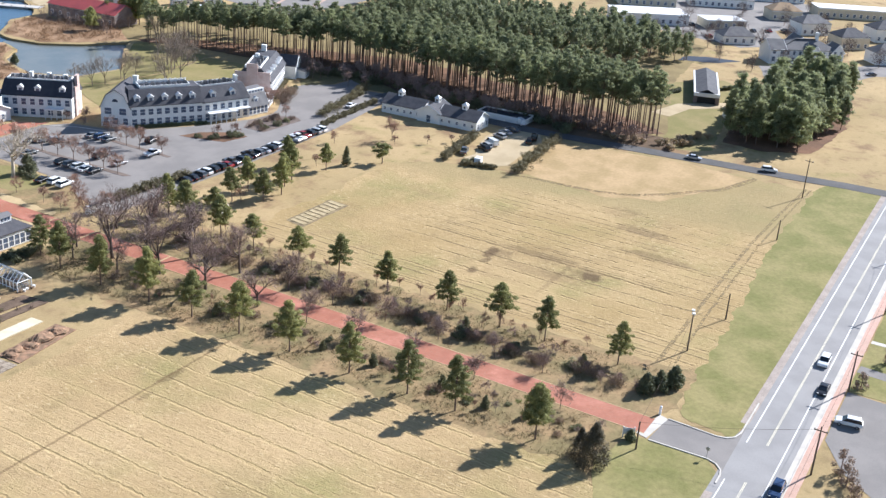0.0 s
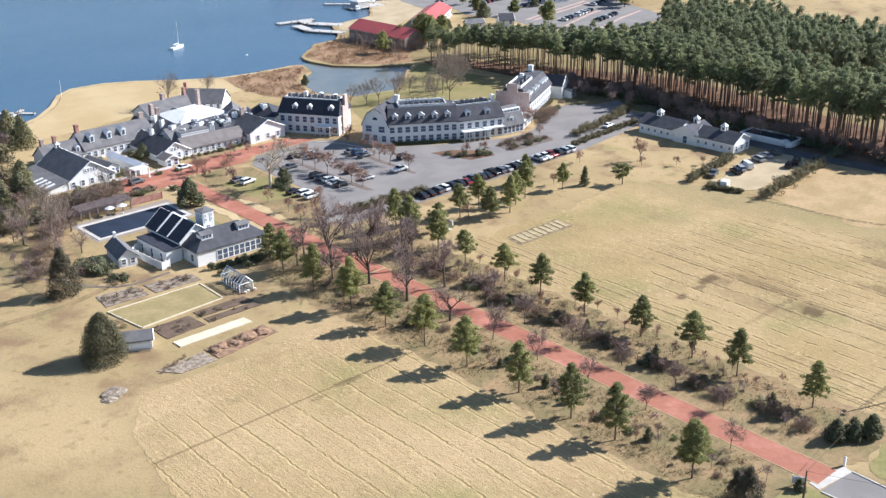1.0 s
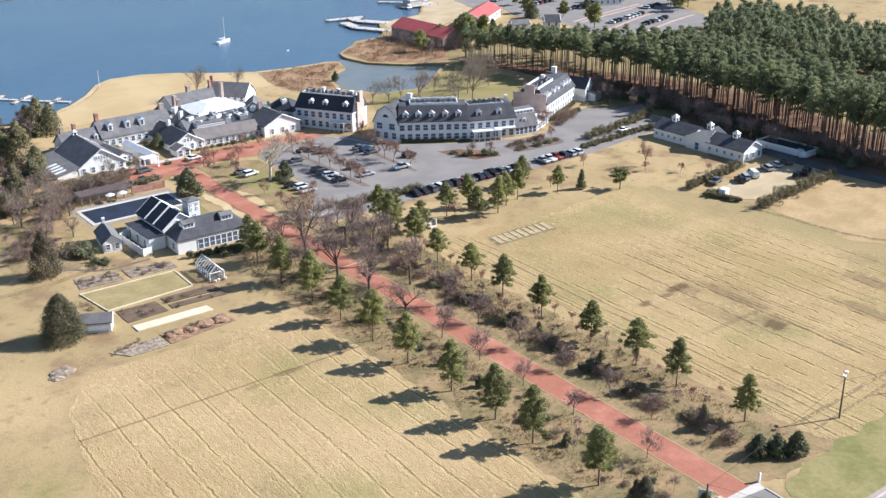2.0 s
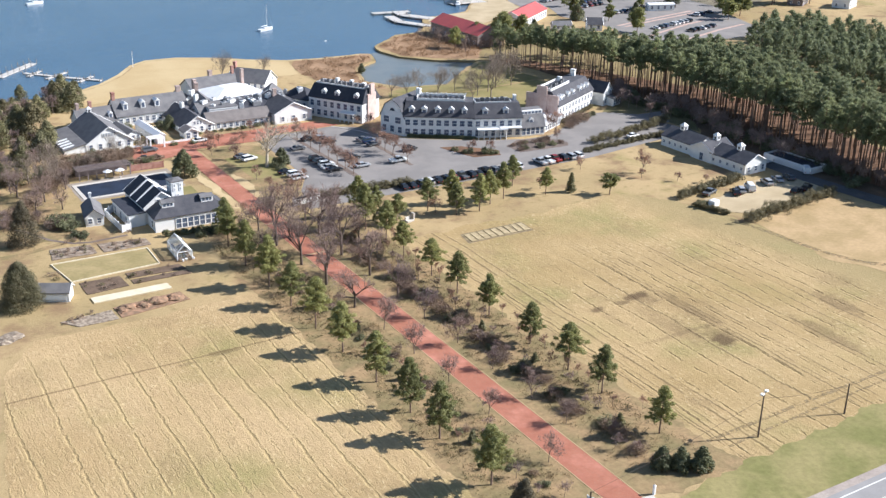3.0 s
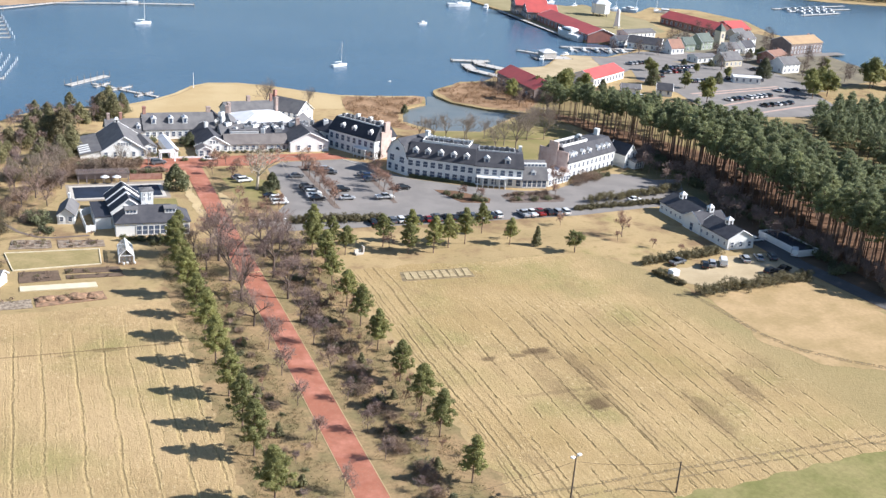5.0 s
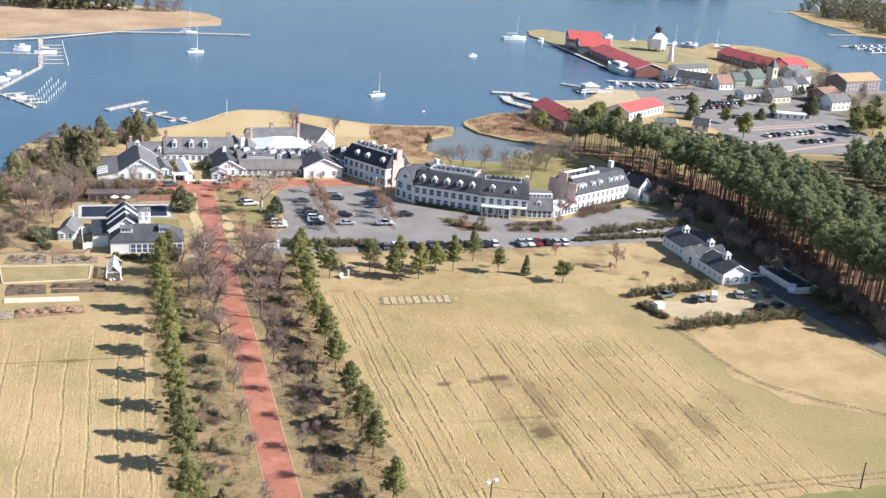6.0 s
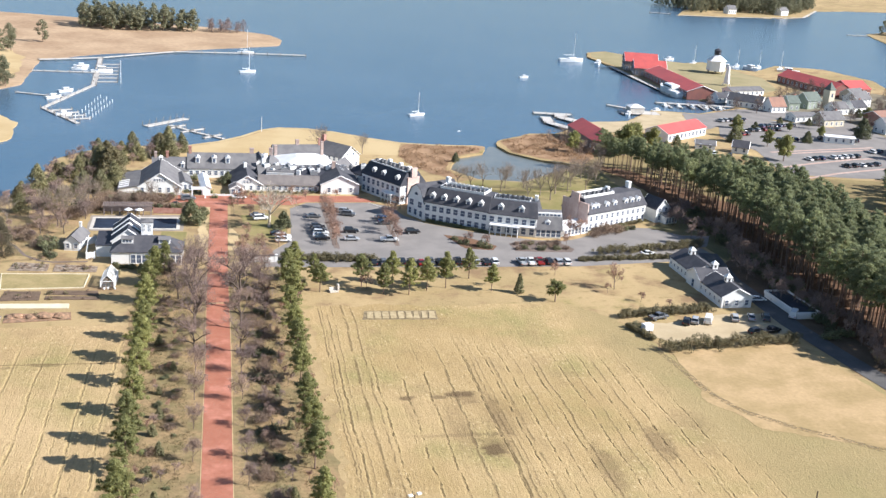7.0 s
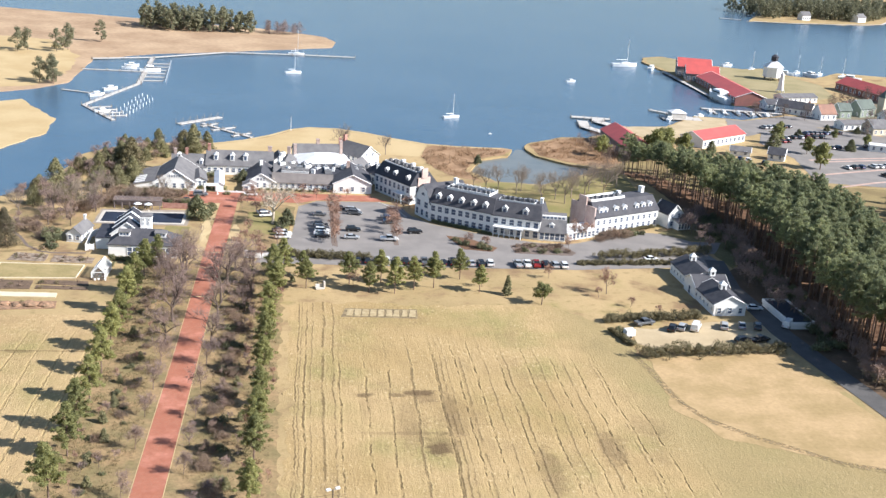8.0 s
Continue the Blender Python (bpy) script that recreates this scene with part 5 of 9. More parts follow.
part("brick_end_wall", bm, M_PALEBRICK, t, "pale pinkish brick end wall with a chimney breast")
t = house("hotel_gable_house", "tall white gabled house at the end of the hotel wing", 147.0, 191.4, 112, 7.5, 5.8, 4.8, 7.8, style="gable", group=HOTEL, rows=[("l", 2, 0.8, 1.1, 1.5), ("l", 2, 3.6, 1.0, 1.3)], gable_trim=True)
house("hotel_end_porch", "low white porch beside the gabled house", 150.4, 187.0, 20, 5, 3.0, 2.6, 3.2, style="shed", roof=M_ROOF_GREY, group=HOTEL, rows=[("f", 4, 0.5, 0.8, 1.7)])
t = house("hotel_link", "low white glazed link between the hotel wings", 111.8, 174.8, 27, 11, 5, 2.4, 3.3, style="shed", roof=M_ROOF_WHITE, group=HOTEL, rows=[("f", 7, 0.5, 1.1, 1.6)])
x, y, h, L = between((50.5, 223.6), (61.2, 206.3), 11)
t = house("hotel_west_wing", "white three-storey hotel wing with dormers and a brick chimney gable", x, y, h, L, 11, 6.4, 10.6, style="mansard", inset=(0.3, 2.9), group=HOTEL, roof=M_ROOF_DARK, rows=[("f", 8, 0.8, 1.35, 1.8), ("f", 8, 3.8, 1.35, 1.8), ("r", 2, 4.0, 1.2, 1.6), ("r", 2, 1.0, 1.2, 1.6)], dormers=[(-4.8, 0.7, 6.6, 1.7, 2.3), (0.2, 0.7, 6.6, 1.7, 2.3), (7.4, 0.7, 6.6, 1.7, 2.3)], chimneys=[(-3, 1.0, 12.2, 0.9, 1.2, M_WHITE), (2.0, 1.6, 12.0, 0.9, 1.2, M_WHITE), (7.0, 1.0, 11.8, 1.0, 1.4, M_WHITE)])
roof_deck(t, -L / 2 + 1.2, L / 2 - 1.4, -2.2, 2.2, 10.65, 8, 0.35)
bm = bmesh.new()
box(bm, L / 2, L / 2 + 0.5, -2.6, 2.6, -0.5, 9.0)
box(bm, L / 2, L / 2 + 0.8, -1.2, 1.2, 9.0, 12.2)
part("chimney_breast", bm, M_PALEBRICK, t, "pinkish old brick chimney breast")
bm = bmesh.new()
box(bm, 2.5, 8.0, -7.6, -5.5, 2.9, 3.2)
po = part("porch_roof", bm, M_TRIM, t)
for k in range(4):
    bm = bmesh.new()
    rod(bm, (2.8 + 1.65 * k, -7.4, 0), (2.8 + 1.65 * k, -7.4, 2.9), 0.14, 0.12, 8)
    part("column", bm, M_TRIM, po)

# the old inn: many low white ranges under grey roofs
INN = "old inn ranges"
house("inn_white_gable", "white low gabled inn range seen end on", 42.2, 227.6, 91, 18.5, 13.2, 3.4, 6.5, roof=M_ROOF, group=INN, rows=[("l", 3, 0.8, 1.0, 1.5, -3.8, 3.8)], gable_trim=True, chimneys=[(3, 1.0, 8.6, 1.0, 1.2, M_CHIMNEY)])
house("inn_front_range", "long low white inn range with grey-brown shingle roof", 25.2, 225.0, -3, 20.5, 8, 2.4, 4.7, roof=M_ROOF_BROWN, group=INN, rows=[("f", 10, 0.6, 1.0, 1.3)])
t = house("inn_porch_gable", "white gabled inn entrance wing with dark roof", 10.8, 230.6, 91, 19, 10, 2.3, 5.3, roof=M_ROOF, group=INN, rows=[("l", 3, 2.9, 0.7, 0.9, -1.0, 1.0), ("l", 4, 0.5, 0.9, 1.5)], gable_trim=True)
t = house("inn_porch", "small white gabled porch on posts before the inn door", 7.2, 218.8, 91, 4.6, 4.4, 2.0, 3.1, wall=M_TRIM, roof=M_ROOF_BROWN, group=INN, rows=[("l", 2, 0.1, 1.2, 1.8)], gable_trim=True)
house("inn_dormer_range", "long white inn range with dormers and grey roof", 2.6, 244.2, 1, 23.5, 11, 3.4, 7.6, roof=M_ROOF_GREY, group=INN, rows=[("f", 11, 1.0, 1.1, 1.5)], dormers=[(-8.4, 1.5, 4.9, 1.5, 1.9), (-2.7, 1.5, 4.9, 1.5, 1.9), (2.0, 1.5, 4.9, 1.5, 1.9)], chimneys=[(-11.0, 0.2, 10.0, 1.0, 1.4, M_BRICK), (10.6, 0.4, 9.6, 1.4, 1.2, M_CHIMNEY)])
house("inn_lower_range", "lower white inn range with grey roof and brick chimney", -15.2, 242.6, 2, 12, 9, 2.6, 6.2, roof=M_ROOF_GREY, group=INN, rows=[("f", 4, 0.9, 1.0, 1.2)], dormers=[(4.2, 0.8, 3.3, 1.2, 1.5)], chimneys=[(-1.0, 0.2, 8.4, 0.9, 1.2, M_BRICK), (-5.0, 0.2, 8.2, 0.9, 1.2, M_CHIMNEY)])
t = house("inn_great_gable", "broad white gabled inn hall with a grey roof", -18.0, 227.2, 91, 20.5, 14, 2.2, 6.8, roof=M_ROOF_GREY, group=INN, rows=[("l", 5, 4.1, 0.55, 0.9, -1.6, 1.6), ("l", 5, 0.5, 1.0, 1.5)], gable_trim=True)
cupola(t, 9.4, 0, 6.5, 1.2, 1.3)
t = house("inn_side_aisle", "low lean-to beside the inn hall with white roof bands", -28.2, 227.2, -89, 20.5, 6.2, 1.3, 2.5, roof=M_ROOF_GREY, style="shed", group=INN)
for k in range(4):
    bm = bmesh.new()
    box(bm, 8.0 - 2.4 * k, 8.9 - 2.4 * k, -1.7, 1.7, -0.1, 0.12, Matrix.Translation((0, -1.5, 1.9)) @ Matrix.Rotation(radians(11), 4, "X"))
    part("skylight", bm, M_TRIM, t)
t = house("inn_white_roof_hall", "large inn hall under a white membrane hip roof", 32.4, 248.4, 8, 19, 16, 4.4, 6.6, roof=M_ROOF_WHITE, style="hip", inset=(6.5, 5.5), group=INN, rows=[("f", 6, 1.0, 1.2, 1.6), ("l", 5, 1.0, 1.2, 1.6)], chimneys=[(-9.2, 7.6, 8.6, 1.1, 1.4, M_CHIMNEY), (7.6, 4.6, 10.6, 1.0, 1.2, M_CHIMNEY)])
house("inn_north_range", "grey-roofed inn range behind the white roof", 31.0, 261.8, 6, 19, 9, 4.4, 7.2, roof=M_ROOF_GREY, group=INN, rows=[("f", 5, 1.0, 1.0, 1.4)], chimneys=[(-0.2, 0.4, 9.2, 1.2, 1.4, M_CHIMNEY), (8.2, 0, 9.8, 0.9, 1.0, M_BRICK)])
house("inn_back_house", "white two-storey inn house with grey roof facing the bay", 45.4, 259.8, -49, 14.5, 10, 5.0, 8.6, roof=M_ROOF_GREY, group=INN, rows=[("f", 6, 3.4, 1.0, 1.3), ("r", 3, 1.0, 1.1, 1.5), ("r", 2, 5.0, 0.9, 1.2, -1.6, 1.6), ("f", 6, 0.9, 1.0, 1.4)], gable_trim=True, chimneys=[(-6.4, 0, 10.8, 1.0, 1.3, M_BRICK)])
house("inn_kitchen_range", "low inn kitchen range with flat dark roof and vents", 33.0, 232.6, -4, 16, 9, 3.4, 5.4, roof=M_ROOF_DARK, style="hip", inset=(3.5, 3.2), group=INN, rows=[("f", 5, 0.8, 0.9, 1.2)])
house("inn_middle_range", "low grey-roofed inn range in the courtyard", 22.0, 234.5, 4, 14, 8, 3.0, 5.8, roof=M_ROOF_GREY, group=INN, rows=[("f", 5, 0.8, 0.9, 1.2)])
house("inn_grey_cross_range", "grey-roofed inn cross range", 19.5, 241.0, 84, 13, 8.5, 3.4, 6.8, roof=M_ROOF_GREY, group=INN, rows=[("l", 3, 0.9, 1.0, 1.4)], chimneys=[(5.6, 0, 9.4, 1.2, 1.2, M_CHIMNEY)])
house("inn_wedge_range", "short grey gabled inn range beside the white roof", 44.6, 241.5, 60, 9, 8, 3.4, 6.6, roof=M_ROOF_GREY, group=INN, rows=[("l", 2, 0.9, 1.0, 1.4)])
house("inn_east_annex", "small white inn annex with dark roof", 53.5, 236.0, -59, 11, 9, 3.4, 6.6, roof=M_ROOF_DARK, style="hip", inset=(4, 4.2), group=INN, rows=[("f", 4, 1.0, 1.0, 1.4)])
house("inn_garden_room", "small inn garden room with a pale gabled roof", -10.4, 226.5, 97, 12, 4.6, 2.4, 3.6, roof=M_ROOF_GREY, group=INN, rows=[("l", 3, 0.5, 0.9, 1.7)])
house("inn_covered_walk", "narrow covered walk with a white roof to the inn door", -3.4, 224.0, 94, 17, 2.8, 2.5, 3.3, wall=M_TRIM, roof=M_ROOF_WHITE, group=INN)
house("inn_roof_block", "low white-walled flat block behind the front range", 22.6, 230.2, -4, 9.5, 3.6, 4.9, 5.1, style="flat", roof=M_ROOF_GREY, group=INN, over=0.1)
house("inn_service_range", "low dark-roofed service range in the inn yard", 30.0, 237.6, 8, 12, 5.5, 3.2, 5.2, roof=M_ROOF, group=INN, rows=[("f", 3, 0.8, 0.9, 1.2)])
house("inn_service_range", "short dark-roofed range beside the white roof", 16.2, 249.0, 92, 10, 7, 3.2, 6.0, roof=M_ROOF, group=INN, rows=[("l", 2, 0.8, 0.9, 1.2)])
rngv = np.random.default_rng(5)
for k, (vx, vy, vz) in enumerate([(24, 231.5, 4.9), (27, 233, 5.0), (30.5, 231.8, 4.6), (33, 234.5, 4.9), (36, 230.5, 5.0), (39.5, 232.2, 5.5), (44, 230.8, 5.0), (20, 231.2, 4.6), (28.8, 228.8, 4.6), (34.2, 229.6, 4.4), (18, 234.2, 5.5), (21.5, 235.2, 5.6), (25.5, 234.4, 5.6), (28, 236.8, 4.6), (33.5, 231.4, 4.8), (36.8, 234.6, 5.2), (41, 234.2, 5.2), (43.5, 232.8, 4.8), (45.5, 237, 4.6), (17.2, 239, 6.5), (17.8, 245, 6.5), (48.5, 238.2, 4.6), (52.5, 235, 5.6), (10.5, 233.5, 6.0), (30.5, 236, 4.4)]):
    t = thing("roof_vent", "white rooftop ventilation unit on the inn", "roof vent", "roof vents", pose(vx, vy, vz + 0.3, 0, 0, 20 * k))
    bm = bmesh.new()
    s = rngv.uniform(0.65, 1.3)
    box(bm, -s, s, -s * 0.7, s * 0.7, -2.2, 0.75, bevel=0.05)
    part("casing", bm, M_TRIM if k % 3 else M_METAL, t)
    bm = bmesh.new()
    rod(bm, (0, 0, 0.75), (0, 0, 1.05), s * 0.42, s * 0.42, 10)
    part("fan_ring", bm, M_METAL, t)
# entrance arbour and low fence
t = thing("arbour", "white timber entrance arbour with posts", "arbour", m=pose(-5.2, 213.2, 0, 0, 0, 2))
for k in range(7):
    bm = bmesh.new()
    box(bm, -2.4, 2.4, -1.5 + 0.5 * k - 0.07, -1.5 + 0.5 * k + 0.07, 2.9, 3.1)
    part("rafter", bm, M_TRIM, t)
for u in (-2.1, 2.1):
    bm = bmesh.new()
    box(bm, u - 0.1, u + 0.1, -1.9, 1.9, 2.65, 2.9)
    part("beam", bm, M_TRIM, t)
for px, py in ((-2.1, -1.6), (2.1, -1.6), (-2.1, 1.6), (2.1, 1.6)):
    bm = bmesh.new()
    box(bm, px - 0.2, px + 0.2, py - 0.2, py + 0.2, 0, 2.65)
    box(bm, px - 0.28, px + 0.28, py - 0.28, py + 0.28, 0, 0.3)
    part("post", bm, M_TRIM, t)


def fence(label, a, b, h=1.1, gap=2.4, mat=None, group="white fences", solid=False):
    """A fence or low wall from a to b: posts, rails and boards."""
    mat = mat or M_TRIM
    ax, ay, bx, by = *a, *b
    L = math.hypot(bx - ax, by - ay)
    t = thing("fence", label, "fence", group, pose(ax, ay, 0, 0, 0, math.degrees(math.atan2(by - ay, bx - ax))))
    bm = bmesh.new()
    for z0, z1 in (((0.1, h - 0.12),) if solid else ((0.25, 0.42), (0.6, 0.77), (h - 0.15, h))):
        box(bm, 0, L, -0.05, 0.05, z0, z1)
    part("panel" if solid else "rail", bm, mat, t)
    n = max(2, int(L / gap))
    for i in range(n + 1):
        bm = bmesh.new()
        box(bm, L * i / n - 0.1, L * i / n + 0.1, -0.1, 0.1, 0, h + 0.12)
        part("post", bm, mat, t)
    return t


fence("low white garden fence along the forecourt", (-15.5, 215.2), (-8.0, 214.8), 0.8, solid=True)
fence("low white garden fence beside the arbour", (-2.6, 214.6), (6.0, 214.4), 0.8, solid=True)

# the pool house and its yard
POOL = "pool house buildings"
t = house("pool_house", "white pool house with grey hip roof and tall glazed front", -18.3, 149.2, -2, 18.5, 9.5, 3.4, 6.8, roof=M_ROOF, style="hip", inset=(4.6, 4.5), group=POOL, rows=[("f", 9, 0.4, 1.2, 2.3, -3.5, 8.4), ("l", 2, 0.8, 1.2, 1.6), ("r", 3, 0.4, 1.2, 2.2)])
for cx in (-5.2, 4.6):
    bm = bmesh.new()
    box(bm, cx - 1.5, cx + 1.5, -2.6, -0.2, 4.6, 6.5)
    d = part("roof_lantern", bm, M_TRIM, t)
    bm = bmesh.new()
    prism(bm, [(-2.9, 6.5), (-1.4, 7.1), (0.1, 6.5)], cx - 1.7, cx + 1.7)
    part("lantern_roof", bm, M_ROOF_GREY, d)
    for k in (-1, 0, 1):
        bm = bmesh.new()
        box(bm, cx + k * 0.85 - 0.28, cx + k * 0.85 + 0.28, -2.66, -2.55, 5.6, 6.2)
        part("lantern_pane", bm, M_PANE, d)
t = house("pool_hall", "white gabled pool hall with a dark slate roof", -23.8, 159.2, 91, 15, 8.8, 4.4, 7.7, roof=M_ROOF_DARK, group=POOL, rows=[("l", 2, 5.0, 0.7, 0.9, -0.8, 0.8)], gable_trim=True)
for k in (-2.4, 2.4):
    bm = bmesh.new()
    for sy in (-1, 1):
        rod(bm, (k, sy * 4.7, 4.3), (k, 0, 7.95), 0.32, 0.32, 4)
    part("roof_parapet", bm, M_TRIM, t)
t = house("pool_tower", "square white tower with small windows and a low grey cap", -18.8, 155.4, 3, 3.1, 3.1, 8.9, 9.5, style="hip", roof=M_ROOF_GREY, inset=(1.2, 1.2), group=POOL, rows=[("f", 2, 7.8, 0.4, 0.5), ("f", 2, 6.8, 0.4, 0.5), ("f", 1, 4.9, 0.5, 0.7), ("l", 2, 7.8, 0.4, 0.5), ("r", 2, 7.8, 0.4, 0.5)], over=0.2)
t = house("pool_cottage", "small white cottage with grey roof beside the pool yard", -38.3, 161.0, 80, 9.4, 4.3, 2.5, 4.3, roof=M_ROOF_GREY, group=POOL, rows=[("l", 2, 0.8, 0.9, 1.2), ("f", 3, 0.8, 1.0, 1.2)], chimneys=[(4.2, 0, 5.8, 0.6, 0.6, M_WHITE)])
t = house("pool_changing_wing", "low white wing with a flat dark roof along the pool hall", -30.3, 157.6, 91, 13, 4.0, 3.2, 3.35, style="flat", roof=M_ROOF_DARK, rows=[("b", 3, 0.3, 0.9, 2.0)], group=POOL, over=0.2)
t = thing("swimming_pool", "rectangular swimming pool under a dark blue cover, white coping", "swimming pool", m=pose(-23.5, 182.4, 0))
bm = bmesh.new()
for x0, x1, y0, y1 in ((-13, 13, 5.2, 6.4), (-13, 13, -6.2, -5.2), (-13, -12, -5.2, 5.2), (12, 13, -5.2, 5.2)):
    box(bm, x0, x1, y0, y1, -0.3, 0.16)
part("coping", bm, M_CONC, t)
bm = bmesh.new()
box(bm, -12, 12, -5.2, 5.2, -0.3, 0.09)
part("pool_cover", bm, M_POOL, t)
fence("white board wall of the pool yard", (-35.2, 161.5), (-34.6, 149.0), 2.0, 2.4, solid=True)
fence("white board wall of the pool yard", (-34.6, 149.0), (-32.4, 149.4), 2.0, 2.4, solid=True)
fence("white board wall between cottage and hall", (-35.2, 161.5), (-32.4, 164.0), 2.2, 2.0, solid=True)
fence("red brick garden wall behind the pool", (-18.8, 193.4), (-9.6, 193.0), 2.0, 3.0, mat=M_BRICK, group="brick walls", solid=True)
t = thing("pergola", "dark timber pergola with slatted roof behind the pool", "pergola", m=pose(-26.5, 193.6, 0, 0, 0, 0))
for k in range(7):
    for sy in (-2.0, 2.0):
        bm = bmesh.new()
        box(bm, -7.0 + 2.33 * k - 0.14, -7.0 + 2.33 * k + 0.14, sy - 0.14, sy + 0.14, 0, 2.6)
        part("post", bm, M_BROWNWALL, t)
for sy in (-2.0, 2.0):
    bm = bmesh.new()
    box(bm, -7.5, 7.5, sy - 0.1, sy + 0.1, 2.6, 2.85)
    part("beam", bm, M_BROWNWALL, t)
for k in range(30):
    bm = bmesh.new()
    box(bm, -7.3 + 0.5 * k - 0.1, -7.3 + 0.5 * k + 0.1, -2.5, 2.5, 2.85, 3.0)
    part("rafter", bm, M_BROWNWALL, t)
bm = bmesh.new()
box(bm, -7.0, 7.0, 1.9, 2.1, 0, 2.0)
part("back_screen", bm, M_BROWNWALL, t)
t = thing("gate_wall", "low white wall with a dark coping at the car park entrance", "wall", m=pose(9.6, 146.5, 0, 0, 0, 2))
bm = bmesh.new()
box(bm, 0, 6.9, -0.35, 0.35, 0, 1.75)
for u in (0, 6.9):
    box(bm, u - 0.4, u + 0.4, -0.45, 0.45, 0, 2.1)
part("wall_face", bm, M_WHITE, t)
bm = bmesh.new()
box(bm, -0.5, 7.4, -0.5, 0.5, 1.8, 1.98)
part("coping", bm, M_ROOF, t)

# the long barn, its shed and the white box
t = house("long_barn", "long white barn with charcoal roof", 136.9, 135.0, -88, 14.4, 8.9, 3.2, 5.5, group="barn ranges", rows=[("f", 6, 1.2, 0.8, 0.8), ("l", 2, 0.8, 1.0, 1.4)])
cupola(t, -2.5, 0, 5.1, 1.6, 1.7)
t = house("long_barn", "white cross-gabled middle range of the long barn", 136.6, 124.4, 2, 9.4, 8.5, 3.4, 5.6, group="barn ranges", rows=[("l", 1, 0.2, 1.4, 2.2)], gable_trim=True)
cupola(t, 1.2, 0, 5.3, 1.5, 1.7)
t = house("long_barn", "long white barn range ending in a white gable", 137.0, 114.4, -88, 13.5, 8.9, 3.2, 5.5, group="barn ranges", rows=[("f", 5, 1.2, 0.8, 0.8), ("r", 3, 0.8, 1.0, 1.4)], gable_trim=True)
cupola(t, 0.5, 0, 5.1, 1.6, 1.7)
t = house("open_shed", "low white walled store with a dark sunken roof", 153.5, 107.5, -88, 17.2, 6.7, 1.3, 1.4, style="flat", roof=M_ROOF_DARK, category="shed", over=0.1)
bm = bmesh.new()
box(bm, -8.8, 8.8, -3.55, -3.25, 1.0, 2.0)
box(bm, -8.8, 8.8, 3.25, 3.55, 1.0, 2.0)
box(bm, -8.8, -8.5, -3.25, 3.25, 1.0, 2.0)
box(bm, 8.5, 8.8, -3.25, 3.25, 1.0, 2.0)
part("parapet", bm, M_TRIM, t)
t = thing("storage_box", "small white storage trailer by the gravel lot", "trailer", m=pose(105.6, 92.2, 0, 0, 0, 12))
bm = bmesh.new()
box(bm, -1.25, 1.25, -0.95, 0.95, 0.45, 2.1, bevel=0.08)
part("body", bm, M_WHITE, t)
for sx in (-1, 1):
    bm = bmesh.new()
    rod(bm, (0, sx * 0.85, 0.32), (0, sx * 1.05, 0.32), 0.32, 0.32, 12)
    part("wheel", bm, M_TYRE, t)

# ---- kitchen garden ----
t = thing("greenhouse", "small white-framed gabled glass greenhouse with dark planters inside", "greenhouse", m=pose(-27.0, 129.8, 0, 0, 0, 87))
bm = bmesh.new()
prism(bm, [(-1.65, 0), (-1.65, 1.9), (0, 3.5), (1.65, 1.9), (1.65, 0)], -3.9, 3.9)
part("glazing", bm, M_GREENGLASS, t)
for xx in np.linspace(-3.9, 3.9, 8):
    bm = bmesh.new()
    for sy in (-1, 1):
        rod(bm, (xx, sy * 1.69, 0), (xx, sy * 1.69, 1.94), 0.08, 0.08, 4)
        rod(bm, (xx, sy * 1.69, 1.92), (xx, 0, 3.58), 0.08, 0.08, 4)
    part("frame_rib", bm, M_TRIM, t)
bars = [((-4.0, 0, 3.6), (4.0, 0, 3.6), 0.13)]
for sy in (-1, 1):
    bars += [((-4.0, sy * 1.7, 1.94), (4.0, sy * 1.7, 1.94), 0.1), ((-4.0, sy * 1.7, 0.4), (4.0, sy * 1.7, 0.4), 0.07), ((sy * 4.0, -1.65, 1.9), (sy * 4.0, 1.65, 1.9), 0.09)]
    bars += [((-4.0, sy * 1.7, 1.94), (-4.0, 0, 3.6), 0.15), ((-4.0, sy * 1.7, 0), (-4.0, sy * 1.7, 1.94), 0.14)]
for p, q, r in bars:
    bm = bmesh.new()
    rod(bm, p, q, r, r, 4)
    part("frame_bar", bm, M_TRIM, t)
for k in range(6):
    for sy in (-0.95, 0.95):
        bm = bmesh.new()
        box(bm, -3.5 + 1.2 * k, -2.5 + 1.2 * k, sy - 0.45, sy + 0.45, 0.02, 0.6 + 0.35 * ((k * 2 + (sy > 0)) % 3), bevel=0.12)
        part("planter_box", bm, M_SOIL, t)
for k in range(5):
    bm = bmesh.new()
    rod(bm, (-4.5 - 0.3 * (k % 2), -1.9 + 0.85 * k, 0), (-4.5 - 0.3 * (k % 2), -1.9 + 0.85 * k, 0.45), 0.22, 0.3, 8)
    tagged(part("flower_pot", bm, (M_HULL, M_SOIL, M_TRIM)[k % 3], None, m=pose(-27.0, 129.8, 0, 0, 0, 87)), "garden pot standing before the greenhouse", "pot", "pots by the greenhouse")
GARDEN = [(-54.4, 137.0), (-32.6, 136.4), (-33.0, 126.2), (-52.8, 125.2)]
sheet("garden_lawn", GARDEN, 0.09, surf("worn_garden_lawn", (0.34, 0.265, 0.13), (0.265, 0.215, 0.098), 0.2, 1.2, 0.95, grain=0.3, bump=0.4, spec=0.1), "rectangular worn olive garden lawn", "grass")
